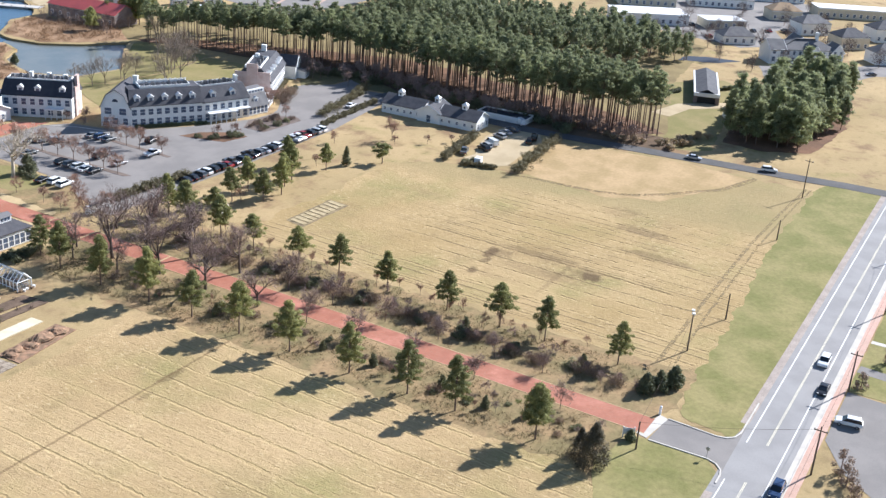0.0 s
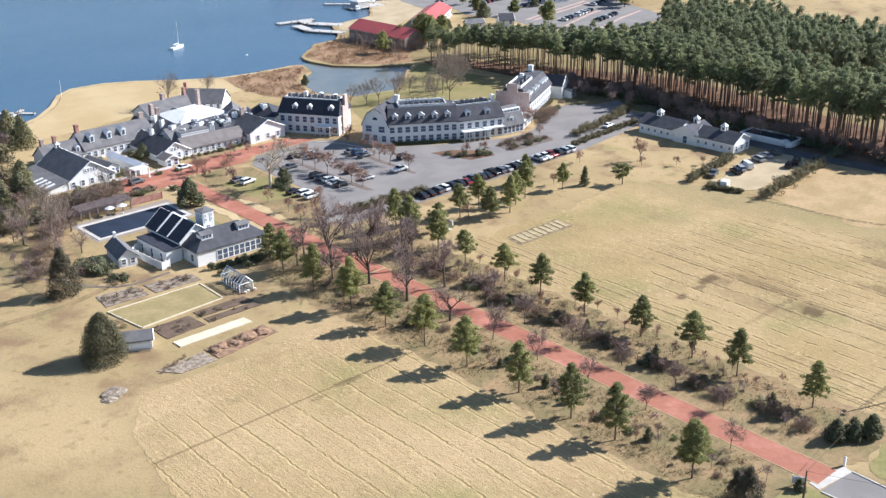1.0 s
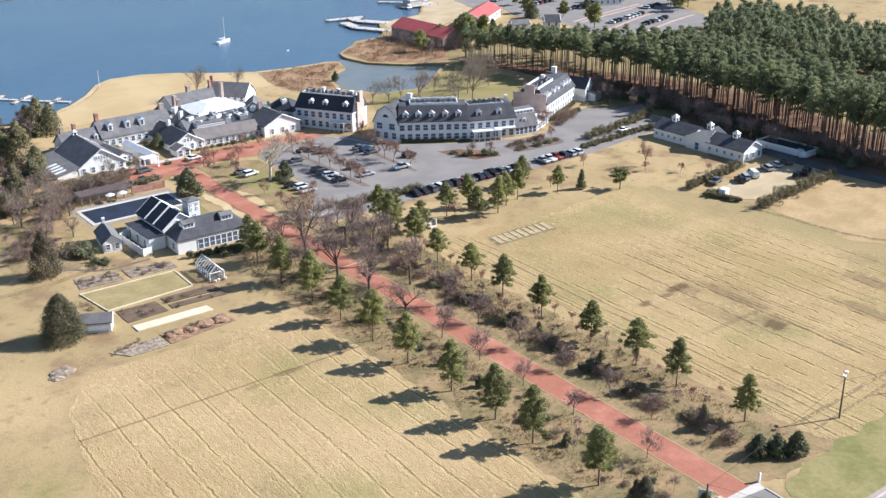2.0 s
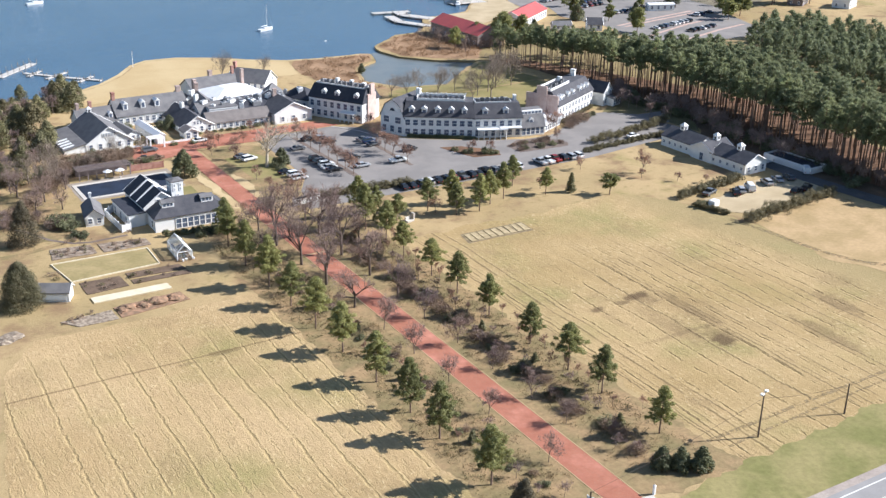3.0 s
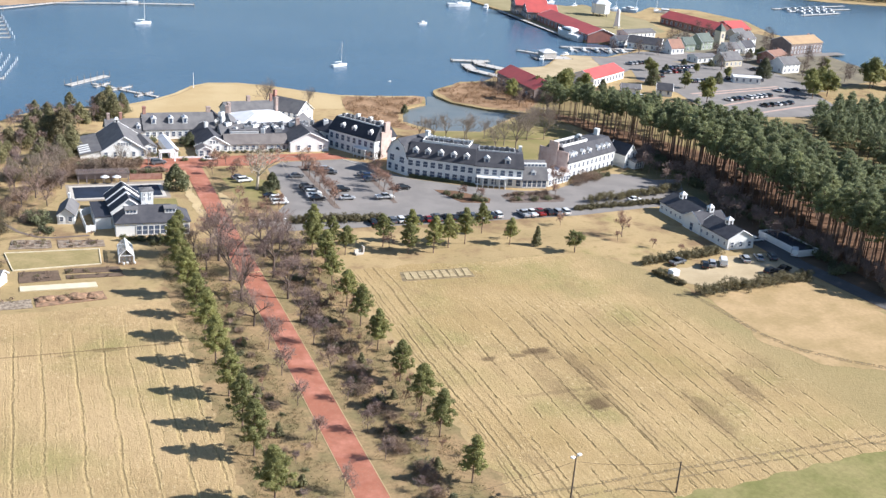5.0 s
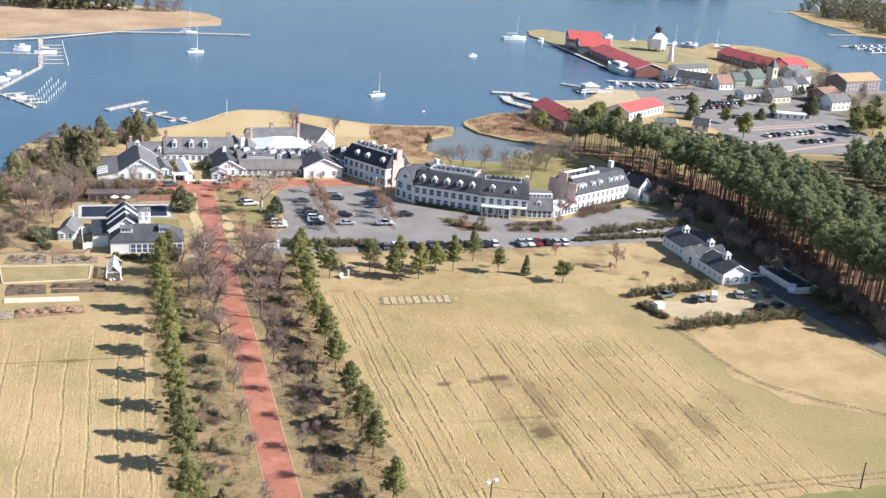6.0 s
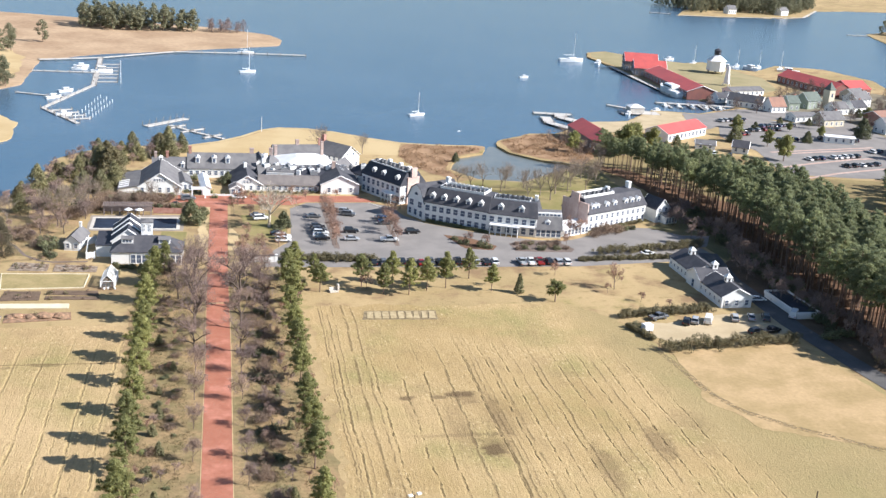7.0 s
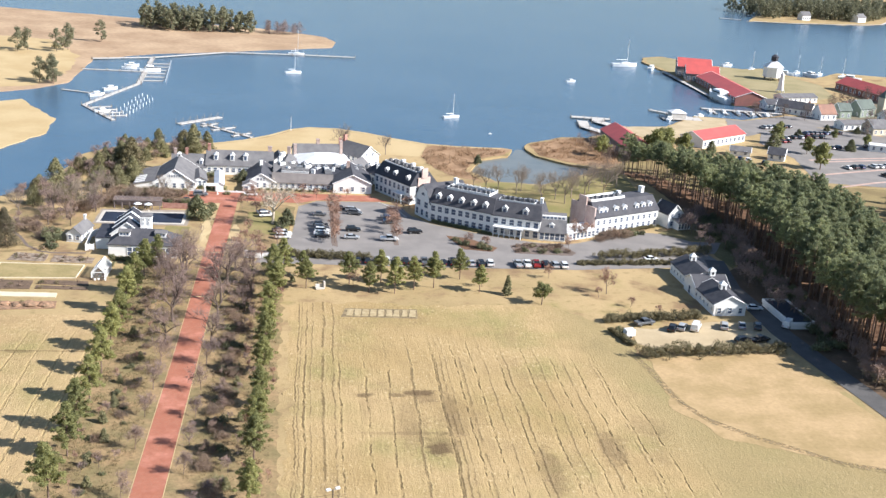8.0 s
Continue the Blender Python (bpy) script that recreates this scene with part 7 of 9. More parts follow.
set_out([OPENCONE], [(-56.6, 151.8, 1.0), (-79, 171, 0.8), (-18.2, 5.4, 0.72), (-16.9, 8.2, 0.5)], rng)

M_OLDBARK = leafy("dark_old_bark", (0.15, 0.115, 0.095), (0.095, 0.072, 0.06), 0.1, 0.0)
YOUNG = [plant("bare_tree", bare_meshes(60 + k, 6.8, 0.58, M_TWIG_MAUVE, 5, 0.013, 5, 0.01, None, 0.27, 0.3), ("trunk", "crown"), "young leafless tree along the drive", "bare tree", "bare trees along the drive") for k in range(3)]
set_out(YOUNG, [(x, y, rng.uniform(0.9, 1.05) * (1.45 if y > 70 else 1.25 if y > 56 else 1.0)) for x, ys in ((-4.9, (17, 34.3, 47.4, 60, 72)), (4.8, (25, 35, 47.4, 59.7, 72.4))) for y in ys], rng)
OLD = [plant("bare_tree", bare_meshes(70 + k, 13.6, 0.6, M_TWIG_MAUVE, 5, 0.021, 5, 0.0125, M_OLDBARK, 0.28, 0.32), ("trunk", "crown"), "large leafless spreading tree over the drive", "bare tree", "old bare trees over the drive") for k in range(3)]
set_out(OLD, [(-5.3, 84.0, 0.9), (4.9, 83.8, 0.85), (5.4, 97.1, 1.15), (-5.2, 97.5, 1.25), (-5.3, 110.1, 1.3), (5.2, 110.6, 1.4), (-5.5, 123.5, 1.35), (6.0, 124, 1.35), (-5.6, 134, 0.9), (7.4, 135, 0.9), (11.0, 129, 0.8), (12.5, 116, 0.75), (-9.5, 118, 0.75), (11.5, 105, 0.7), (-10.5, 130, 0.7)], rng)
PALE = plant("sycamore_tree", bare_meshes(81, 14, 0.5, M_TWIG_PALE, 5, 0.027, 4, 0.02, M_TWIG_PALE), ("trunk", "crown"), "tall pale-barked leafless sycamore by the car park", "bare tree")
set_out([PALE], [(16.2, 179.5, 1.4)], rng)
TAN = [plant("bare_tree", bare_meshes(90 + k, 7.0, 0.55, M_TWIG_TAN, 4, 0.014, 10, 0.012), ("trunk", "crown"), "small leafless reddish-brown tree in the car park", "bare tree", "car park trees") for k in range(3)]
set_out(TAN, [(53.6, 183, 1.3), (53.4, 177, 1.2), (53.2, 172, 1.3), (53.8, 164, 1.15), (35, 162, 1.05), (35, 167, 1.2), (35, 172, 1.1), (35, 178, 1.3), (35, 184, 1.2), (35, 190, 1.3), (35.2, 200, 1.1), (75.5, 163, 0.8), (80, 160, 0.8), (14, 198, 0.9), (10.5, 190, 0.9), (12, 206, 0.8), (110.5, 171, 1.2), (114.5, 172.5, 1.2), (106, 161, 0.8), (107.9, 122.7, 1.3), (105, 120, 0.6), (112, 113, 0.6), (118, 108, 0.55), (72, 200, 0.9), (30, 211, 0.7), (60.5, 200.5, 0.9), (8.5, 160, 0.8), (9, 170, 0.8), (7.2, 203, 1.0), (9.4, 206, 1.0), (6, 196, 0.9), (12, 152, 1.1), (8, 146, 1.1), (14, 145, 1.0), (6.5, 152, 1.0), (19, 204, 0.8), (18, 160, 0.9), (-6, 144, 0.9), (40, 212, 0.7), (25, 213, 0.8), (38.9, 124.1, 0.90), (73.9, 126.2, 0.70), (94.3, 134.4, 0.75)], rng)
set_out([plant("bare_tree", bare_meshes(99, 14.5, 0.4, M_TWIG_GREY, 5, 0.014, 4, 0.014, M_TWIG_GREY, 0.3, 0.3), ("trunk", "crown"), "leafless tree by the pond and point", "bare tree", "waterside bare trees")], [(91, 229, 0.8), (95.2, 227.5, 0.9), (101.4, 224.8, 0.95), (104, 229, 0.8), (108, 212.3, 0.9), (116.8, 213.9, 1.25), (114.5, 219.2, 1.0), (121, 222, 1.1), (127, 226, 1.1), (111, 229, 0.75), (87, 233, 0.75), (41, 277, 1.15), (58, 279, 0.85), (134, 226, 1.0), (130, 232, 0.9), (142, 238, 1.0), (138, 244, 0.9), (150, 256, 1.0), (-20, 203.5, 0.7), (-12, 205, 0.6), (-28, 198, 0.6), (-40, 193, 0.7), (-46, 196, 0.8), (-52, 190, 0.8), (-38, 205, 0.7), (-60, 181, 0.8), (-45, 183, 1.05), (-39, 201, 0.9)], rng)

MAUVE = [plant("bare_sapling", bare_meshes(140 + k, 4.4, 0.55, M_TWIG_MAUVE, 4, 0.012, 5, 0.018, limbs=1), ("trunk", "crown"), "small leafless greyish-pink sapling in the rough grass", "bare sapling", "saplings beside the drive") for k in range(3)]
places = []
for y in np.arange(9, 122, 3.1):
    places.append((rng.uniform(7.5, 14.5), y + rng.uniform(-1.5, 1.5), rng.uniform(0.55, 1.1)))
    if rng.uniform() < 0.5:
        places.append((rng.uniform(-14, -7.5), y + rng.uniform(-1.5, 1.5), rng.uniform(0.5, 0.95)))
places += [(rng.uniform(-44, -18), rng.uniform(200.5, 206.5), rng.uniform(0.7, 1.1)) for _ in range(9)] + [(rng.uniform(-62, -46), rng.uniform(160, 190), rng.uniform(0.9, 1.3)) for _ in range(10)] + [(rng.uniform(58, 66), rng.uniform(198, 212), rng.uniform(0.8, 1.1)) for _ in range(6)]
set_out(MAUVE, places, rng)
for px, py, s in [(rng.uniform(150, 161), y, rng.uniform(1.5, 2.5)) for y in np.arange(108, 196, 2.2)] + [(rng.uniform(154, 163), y, rng.uniform(1.3, 2.1)) for y in np.arange(62, 110, 1.7)]:
    made = copy_thing(MAUVE[rng.integers(3)], pose(px, py, 0, 0, 0, rng.uniform(0, 360)))
    made.scale = (s, s, s)
    tagged(made, "leafless undergrowth sapling at the foot of the wood", "bare sapling", "saplings of the wood's edge")
STRAW = [plant("bare_sapling", bare_meshes(170 + k, 4.6, 0.42, M_TWIG_TAN, 4, 0.01, 5, 0.016, limbs=1, rise=0.4), ("trunk", "crown"), "thin straw-brown sapling among the drive pines", "bare sapling", "straw-brown saplings") for k in range(2)]
for px, py, s in ((-45.6, 179.6, 0.8), (-38.5, 187, 0.7), (-51, 186.5, 0.85), (-43, 172, 0.6), (-49.5, 172, 0.7)):
    made = copy_thing(OLD[rng.integers(3)], pose(px, py, 0, 0, 0, rng.uniform(0, 360)))
    made.scale = (s, s, s)
    tagged(made, "leafless spreading tree beside the pool garden", "bare tree", "bare trees by the pool")
set_out(STRAW, [(rng.uniform(12.5, 20), y + rng.uniform(-2, 2), rng.uniform(0.6, 1.1)) for y in np.arange(24, 120, 3.4)] + [(rng.uniform(-15.5, -9), y, rng.uniform(0.5, 0.8)) for y in np.arange(20, 116, 9.0)], rng)
SHRUBS = [plant("winter_shrub", bush_meshes(100 + k, 2.1, 2.2, 16, 0.045, M_BROWNSHRUB, 110, 12.0), ("core", "foliage"), "leafless purplish-brown shrub clump in the rough grass", "shrub", "shrubs along the drive") for k in range(3)]
places = []
for y in np.arange(8, 120, 4.4):
    places.append((rng.uniform(8.0, 11.5), y + rng.uniform(-2, 2), rng.uniform(0.7, 1.1)))
    if rng.uniform() < 0.45:
        places.append((rng.uniform(-13.5, -8.5), y + rng.uniform(-2, 2), rng.uniform(0.4, 0.75)))
places += [(-34, 199.5, 2.0), (-29, 201, 2.2), (-23.5, 203.5, 2.0), (-40, 190, 1.7), (-44, 187, 1.8), (-50, 178, 1.6), (-55, 172, 1.5), (-48, 160, 1.4), (-52, 166, 1.5), (-58, 165, 1.3), (-31, 208.0, 1.5), (-27, 208.5, 1.4), (-22.5, 208.5, 1.3), (-18.5, 208.6, 1.4), (-35, 207, 1.7), (-15, 208.5, 1.2), (-38, 196, 1.9), (-18, 205, 1.6)]
places += [(90 + 2.5 * k + rng.uniform(-0.6, 0.6), 157.6 + 2.3 * (k % 3) + rng.uniform(-0.5, 0.5), rng.uniform(0.55, 0.8)) for k in range(7)] + [(90.5 + 2.6 * k, 162.5 + 0.4 * (k % 3), rng.uniform(0.5, 0.75)) for k in range(6)] + [(121, 173.5, 1.3), (124.5, 175, 1.5), (128, 176, 1.3), (118.5, 171, 1.0)]
set_out(SHRUBS, places, rng)
DARKSHRUB = [plant("evergreen_shrub", bush_meshes(110 + k, 1.7, 1.7, 12, 0.17, M_SHRUB, 60), ("core", "foliage"), "low dark evergreen shrub", "shrub", "dark shrubs along the drive") for k in range(2)]
places = [(x + rng.uniform(-1, 1), y + rng.uniform(-1.5, 1.5), rng.uniform(0.8, 1.3)) for x, y in ((9, 80), (9.5, 68.5), (8.4, 55.5), (8.2, 43.6), (8.2, 32.5), (12, 83), (11, 58), (11.4, 70), (10.6, 45), (11, 34), (10.5, 22), (10, 94), (10, 106), (11, 118))]
places += [(rng.uniform(-13.5, -8), y, rng.uniform(0.35, 0.7)) for y in np.arange(12, 118, 6.5)]
places += [(8.5 + 2.4 * k, 219.2 + rng.uniform(-0.4, 0.4), rng.uniform(0.5, 0.85)) for k in range(12)] + [(-12 + 2.6 * k, 218.6, rng.uniform(0.6, 0.9)) for k in range(5)]
places += [(-3.4, 192, 1.1), (-4.4, 187, 1.3), (-3.6, 197, 1.0), (-46, 159.5, 1.9), (-46.5, 162.5, 1.7), (-44.8, 156.8, 1.5), (-45, 152, 1.2), (-43.4, 150.4, 1.0), (106, 93.5, 1.1), (104, 95, 1.0), (-26, 137, 0.9), (-15, 138.5, 1.2), (-19, 138, 1.2), (-12, 139.5, 1.0), (19, 178, 1.3), (18.6, 175.5, 1.0), (74, 163, 1.2), (79, 159.8, 1.3), (72, 167, 0.8), (81, 159, 0.9), (92, 158.5, 0.9), (97, 157.5, 1.0), (102, 157.8, 0.9), (95, 163, 0.8), (-33, 197.6, 1.2), (-29, 198.4, 1.1), (-24, 198.6, 1.2), (-18, 199, 1.1), (-12, 199.6, 1.2), (-24, 212, 1.5), (-19, 211, 1.4), (-29, 209, 1.5), (-14, 211.5, 1.2), (0, 212, 0.8), (128, 176.5, 1.3), (131, 178, 1.2), (134, 179, 1.1), (6, 211, 0.8), (-3, 222, 1.1), (3, 232, 1.4), (-7, 236, 1.2), (-31, 203, 2.0), (-26, 206, 1.8), (-41, 200, 2.0)]
places += [(x + rng.uniform(-5, 3.0), y + rng.uniform(-2, 2), rng.uniform(0.9, 2.2)) for x, y in [(159 + 0.12 * (k * 3.0) - 0.0006 * (k * 3.0) ** 2 - 2, 84 + 3.0 * k) for k in range(40)]]
set_out(DARKSHRUB, places, rng)
EVER = plant("evergreen_tree", cone_meshes(33, 5.2, 2.2, 70, 0.24, M_SHRUB, 60, 1.8), ("trunk", "crown"), "dark bushy evergreen tree beside the drive", "evergreen tree", "evergreens near the inn")
set_out([EVER], [(-7.2, 182.5, 1.45), (20.5, 179, 1.0), (94, 269, 0.7), (4.5, 229, 0.9)], rng)
PALESHRUB = plant("dry_shrub", bush_meshes(131, 1.8, 2.4, 12, 0.18, leafy("straw_shrub", (0.44, 0.335, 0.215), (0.33, 0.25, 0.15)), 50), ("core", "foliage"), "tall straw-coloured shrub at the wood's edge", "shrub", "straw shrubs")
set_out([PALESHRUB], [(161 + 2.6 * k, 57 - 1.3 * k + rng.uniform(-1, 1)) for k in range(7)] + [(158 + rng.uniform(-1, 1), 62 + 3 * k) for k in range(5)] + [(158 + 2.2 * k + rng.uniform(-1.5, 1.5), 52 - 0.4 * k + rng.uniform(-2, 2)) for k in range(10)], rng, 0.7, 1.2)

# dry stalks left standing in the kitchen garden beds
STALKS = [plant("dry_stalks", bush_meshes(150 + k, 0.8, 0.9, 6, 0.05, M_BROWNSHRUB if k else M_HEDGE, 28, 7.0, 1), ("core", "foliage"), "clump of dry winter stalks in a garden bed", "dry stalks", "stalks in the beds") for k in range(3)]
places = [(rng.uniform(x0, x1), rng.uniform(y0, y1), rng.uniform(0.5, 1.25)) for x0, x1, y0, y1, n in ((-61, -35, 104.6, 107.8, 26), (-52.5, -44, 140, 145, 14), (-41, -32, 139, 143.5, 14), (-51, -43.5, 118, 123.5, 8), (-41, -29.5, 118, 124, 9), (-50, -30, 147.5, 150, 10), (-57, -54.5, 126, 136, 5)) for _ in range(n)]
set_out(STALKS, places, rng)


def rough_grass(label, x0, x1, y0, y1, n, seed, mat):
    """Tufts of rough grass and small stems over a stretch of ground, as one mesh."""
    r = np.random.default_rng(seed)
    heads = np.stack([r.uniform(x0, x1, n // 8), r.uniform(y0, y1, n // 8)], 1)
    c = heads[r.integers(len(heads), size=n)] + r.normal(size=(n, 2)) * 1.1
    c = c[(c[:, 0] > x0) & (c[:, 0] < x1)]
    v, f = leaves(r, np.column_stack([c, np.full(len(c), 0.12)]), r.uniform(0.15, 0.5, len(c)), 9, 0.06, 0.5, 6.0, 0.9)
    v[:, 2] = np.maximum(v[:, 2], 0.03)
    t = tagged(thing("rough_grass", label, "grass"), kind="stuff")
    obj("tufts", mesh_np("tufts", v, f, mat), None, t)


M_TUFT_BROWN = leafy("brown_tufts", (0.34, 0.25, 0.135), (0.20, 0.15, 0.08), 0.1, 0.1)
M_TUFT_OLIVE = leafy("olive_tufts", (0.19, 0.17, 0.07), (0.11, 0.10, 0.05), 0.1, 0.1)
rough_grass("rough brown winter grass and stems beside the drive", 3.2, 19.5, 8, 136, 2600, 1, M_TUFT_BROWN)
rough_grass("rough brown winter grass and stems beside the drive", -19.5, -4.2, 8, 136, 2600, 2, M_TUFT_BROWN)
rough_grass("olive tussocks under the drive pines", 6.0, 20, 8, 138, 1600, 3, M_TUFT_OLIVE)
rough_grass("olive tussocks under the drive pines", -20, -6.5, 8, 138, 2000, 4, M_TUFT_OLIVE)

M_REED = leafy("dry_reeds", (0.46, 0.31, 0.18), (0.25, 0.15, 0.085), 0.1, 0.2)


def reeds(label, poly, n, seed):
    """Dry reeds in uneven drifts over a marsh, as one mesh."""
    r = np.random.default_rng(seed)
    xs, ys = [p[0] for p in poly], [p[1] for p in poly]
    heads = [(a, b) for a, b in zip(r.uniform(min(xs), max(xs), n), r.uniform(min(ys), max(ys), n)) if inside((a, b), poly) and noise.noise((a * 0.16, b * 0.16, seed)) > -0.12]
    v, f = leaves(r, np.array([(a, b, 0.35) for a, b in heads]), r.uniform(0.5, 1.1, len(heads)), 8, 0.16, 0.5, 5.0, 1.2)
    v[:, 2] = np.maximum(v[:, 2], 0.03)
    t = tagged(thing("reeds", label, "reeds"), kind="stuff")
    obj("stems", mesh_np("stems", v, f, M_REED), None, t)


reeds("dry orange-brown reeds in the marsh beside the creek", [(72, 276), (75, 262), (80, 250), (91, 243), (88, 256), (95, 277), (107, 288), (111, 295.5), (106, 297), (92, 297), (79, 299)], 1500, 3)
reeds("dry orange-brown reeds behind the red-roofed shed", [(123, 288), (133, 277), (148, 270), (159, 285), (157, 310), (152, 324), (142, 323), (122, 307)], 1500, 4)

# hedges
hedge("clipped brown-green hedge before the car park", [(18.5, 148.2), (30, 147.6), (44, 146.6)], 2.6, 2.3, M_HEDGE, 1)
hedge("low hedge along the hotel road", [(106, 146.8), (120, 148.2), (140, 149.4)], 2.0, 1.6, M_HEDGE, 2)
hedge("thick green hedge beside the hotel road", [(114, 153.0), (130, 155.5), (150, 160.0)], 3.6, 2.9, M_HEDGE, 3)
hedge("thick hedge beside the gravel lot", [(105.5, 79.6), (120, 81.3), (132, 82.8), (142, 84.0)], 3.6, 3.3, M_HEDGE, 4)
hedge("thick hedge behind the gravel lot", [(102.5, 101.6), (113, 103.4), (128, 105.0)], 3.2, 2.6, M_HEDGE, 5)
hedge("short hedge by the storage trailer", [(101.5, 95), (105, 86.5)], 1.8, 1.4, M_HEDGE, 6)
hedge("low planting along the hotel front", [(67, 186.5), (84, 174.4)], 1.0, 0.9, M_SHRUB, 7)
hedge("low planting along the hotel front", [(120, 176.4), (141, 187.4)], 1.2, 1.1, M_HEDGE, 8)
hedge("planting by the brick wall", [(-34, 199), (-8, 200.5)], 1.4, 1.6, M_BROWNSHRUB, 9)
hedge("dark low hedge before the pool house", [(-26, 141.6), (-20, 140.6), (-14.5, 139.4)], 2.2, 1.5, M_SHRUB, 10)

# the pine wood
TALL_SHAPES = [pine_meshes(200 + k, 20.5, 2.75 + 0.2 * (k % 3), (0.60, 0.55, 0.64, 0.58, 0.52)[k], 28, 35, 0.28, M_NEEDLE_WOOD, 0.21, 0.3, 0.95) for k in range(5)]
TALL = [plant("pine_tree", sh, ("trunk", "crown"), "tall forest pine with a long bare trunk", "pine tree", "pines of the wood") for sh in TALL_SHAPES]


def joined_pines(label, shapes, places, low=0.8, high=1.1):
    """The depth of a wood: many pines joined into one mesh of trunks and one of crowns."""
    t = tagged(thing("pine_wood", label, "wood"), kind="stuff")
    for i, nm in enumerate(("trunks", "crowns")):
        r = np.random.default_rng(77)
        vs, fs, count = [], [], 0
        for p in places:
            me = shapes[r.integers(len(shapes))][i]
            v = np.empty(len(me.vertices) * 3, np.float32)
            me.vertices.foreach_get("co", v)
            f = np.empty(len(me.loops), np.int32)
            me.loops.foreach_get("vertex_index", f)
            v = v.reshape(-1, 3) * (p[2] if len(p) > 2 else r.uniform(low, high))
            a = r.uniform(0, 6.28)
            v = v @ np.array([[math.cos(a), math.sin(a), 0], [-math.sin(a), math.cos(a), 0], [0, 0, 1]], np.float32) + np.array([p[0], p[1], 0], np.float32)
            vs.append(v)
            fs.append(f.reshape(-1, len(me.polygons[0].vertices)) + count)
            count += len(v)
        obj(nm, mesh_np(nm, np.concatenate(vs), np.concatenate(fs), shapes[0][i].materials[0]), None, t)


NORTHWOOD = [(148, 258), (152, 248), (162, 246), (163, 228), (170, 207), (190, 206), (197, 226), (192, 250), (178, 268), (158, 268)]
rank, deep = [], []
for p in scatter(WOODS, 3.6, rng):
    size = rng.uniform(0.84, 1.08) * (1 - 0.22 * min(1, max(0, (p[1] - 188) / 60)))
    (rank if not inside((p[0] - 8.0, p[1]), WOODS) else deep).append((p[0], p[1], size))
north = [p for p in scatter(NORTHWOOD, 4.8, rng) if not inside(p, WOODS)]
set_out(TALL, rank + [(162.5, 88, 1.1), (163, 82, 1.05), (164.5, 76, 1.1), (166, 70, 1.0), (168, 78, 1.1), (167, 85, 1.08), (165, 92, 1.05), (166, 63, 1.0), (170, 61, 1.05), (169, 67, 1.0), (173, 65, 1.05), (162, 67, 0.9)], rng, 0.8, 1.1)
joined_pines("dense stand of tall pines behind the first rows", TALL_SHAPES, deep)
joined_pines("lower pines at the creek end of the wood", TALL_SHAPES, north, 0.5, 0.68)


M_SHORE = leafy("hazy_shore_leaves", (0.17, 0.18, 0.11), (0.27, 0.26, 0.17), 0.15, 0.35)


def far_trees(name, label, places, heights, spread, bare, mat, seed, clumps=13, each=20, size=0.8, long=2.0):
    """A distant stand of trees joined into one mesh of trunks and one of crowns."""
    r = np.random.default_rng(seed)
    cs, rs, segs = [], [], []
    for px, py in places:
        h = r.uniform(*heights)
        segs.append(((px, py, -1), (px, py, h * 0.9), 0.2, 0.06))
        for k in range(clumps):
            u = (k + r.uniform()) / clumps
            a = r.uniform(0, 6.28)
            q = spread * math.sin(math.pi * (0.18 + 0.8 * u)) * r.uniform(0.3, 1.0)
            cs.append((px + q * math.cos(a), py + q * math.sin(a), h * (bare + (1 - bare) * u)))
            rs.append(spread * r.uniform(0.28, 0.42))
    v, f = leaves(r, cs, rs, each, size, 0.8, long, 0.4, long < 5)
    t = tagged(thing(name, label, "wood"), kind="stuff")
    obj("trunks", limbs_mesh("trunks", segs, M_BARK, 3), None, t)
    obj("crowns", mesh_np("crowns", v, f, mat), None, t)


far_trees("back_wood", "second stand of pines behind the wood", scatter(BACKWOOD, 6.0, rng), (10, 14.5), 3.0, 0.3, M_NEEDLE_WOOD, 1, 16, 34, 0.47, 2.6)
CLUMP_PINES = [plant("pine_tree", pine_meshes(230 + k, 16.5, 3.3, 0.17, 44, 44, 0.36, M_NEEDLE_WOOD, 0.2), ("trunk", "crown"), "bushy pine in a dense stand by the lane", "pine tree", "pines of the roadside stand") for k in range(3)]
set_out(CLUMP_PINES, scatter(CLUMP, 6.4, rng), rng, 0.75, 1.2)
STREETPINE = plant("pine_tree", pine_meshes(260, 10, 2.8, 0.25, 30, 42, 0.4, M_NEEDLE, 0.18), ("trunk", "crown"), "pine near the town car park", "pine tree", "town pines")
set_out([STREETPINE], [(181, 300, 1.2), (176, 292, 1.3), (187, 294, 1.1), (243, 281, 1.2), (358, 306, 1.7), (363, 309, 1.4), (372, 308, 1.5), (380, 300, 1.6), (171, 285, 1.4), (150, 290, 0.9), (244, 330, 0.9), (290, 332, 0.6), (339, 372, 0.9), (254, 350, 0.7), (280, 345, 0.5), (165, 296, 1.0), (360, 344, 0.9), (250, 309.7, 0.85), (313, 297, 1.2), (318, 290, 1.3), (306, 286, 1.1), (322, 300, 1.2)], rng)
TOWNROUND = plant("evergreen_tree", cone_meshes(35, 7.6, 3.2, 90, 0.3, M_SHRUB, 45, 2.4), ("trunk", "crown"), "dark rounded evergreen by the town car park", "evergreen tree", "town evergreens")
set_out([TOWNROUND], [(237.6, 318.3, 1.0), (275.8, 319.8, 0.7), (313.5, 334, 1.2), (205, 309, 0.6), (262, 346, 0.6), (320, 366, 0.6), (344, 388, 0.6), (300, 362, 0.5), (286, 366, 0.45)], rng)
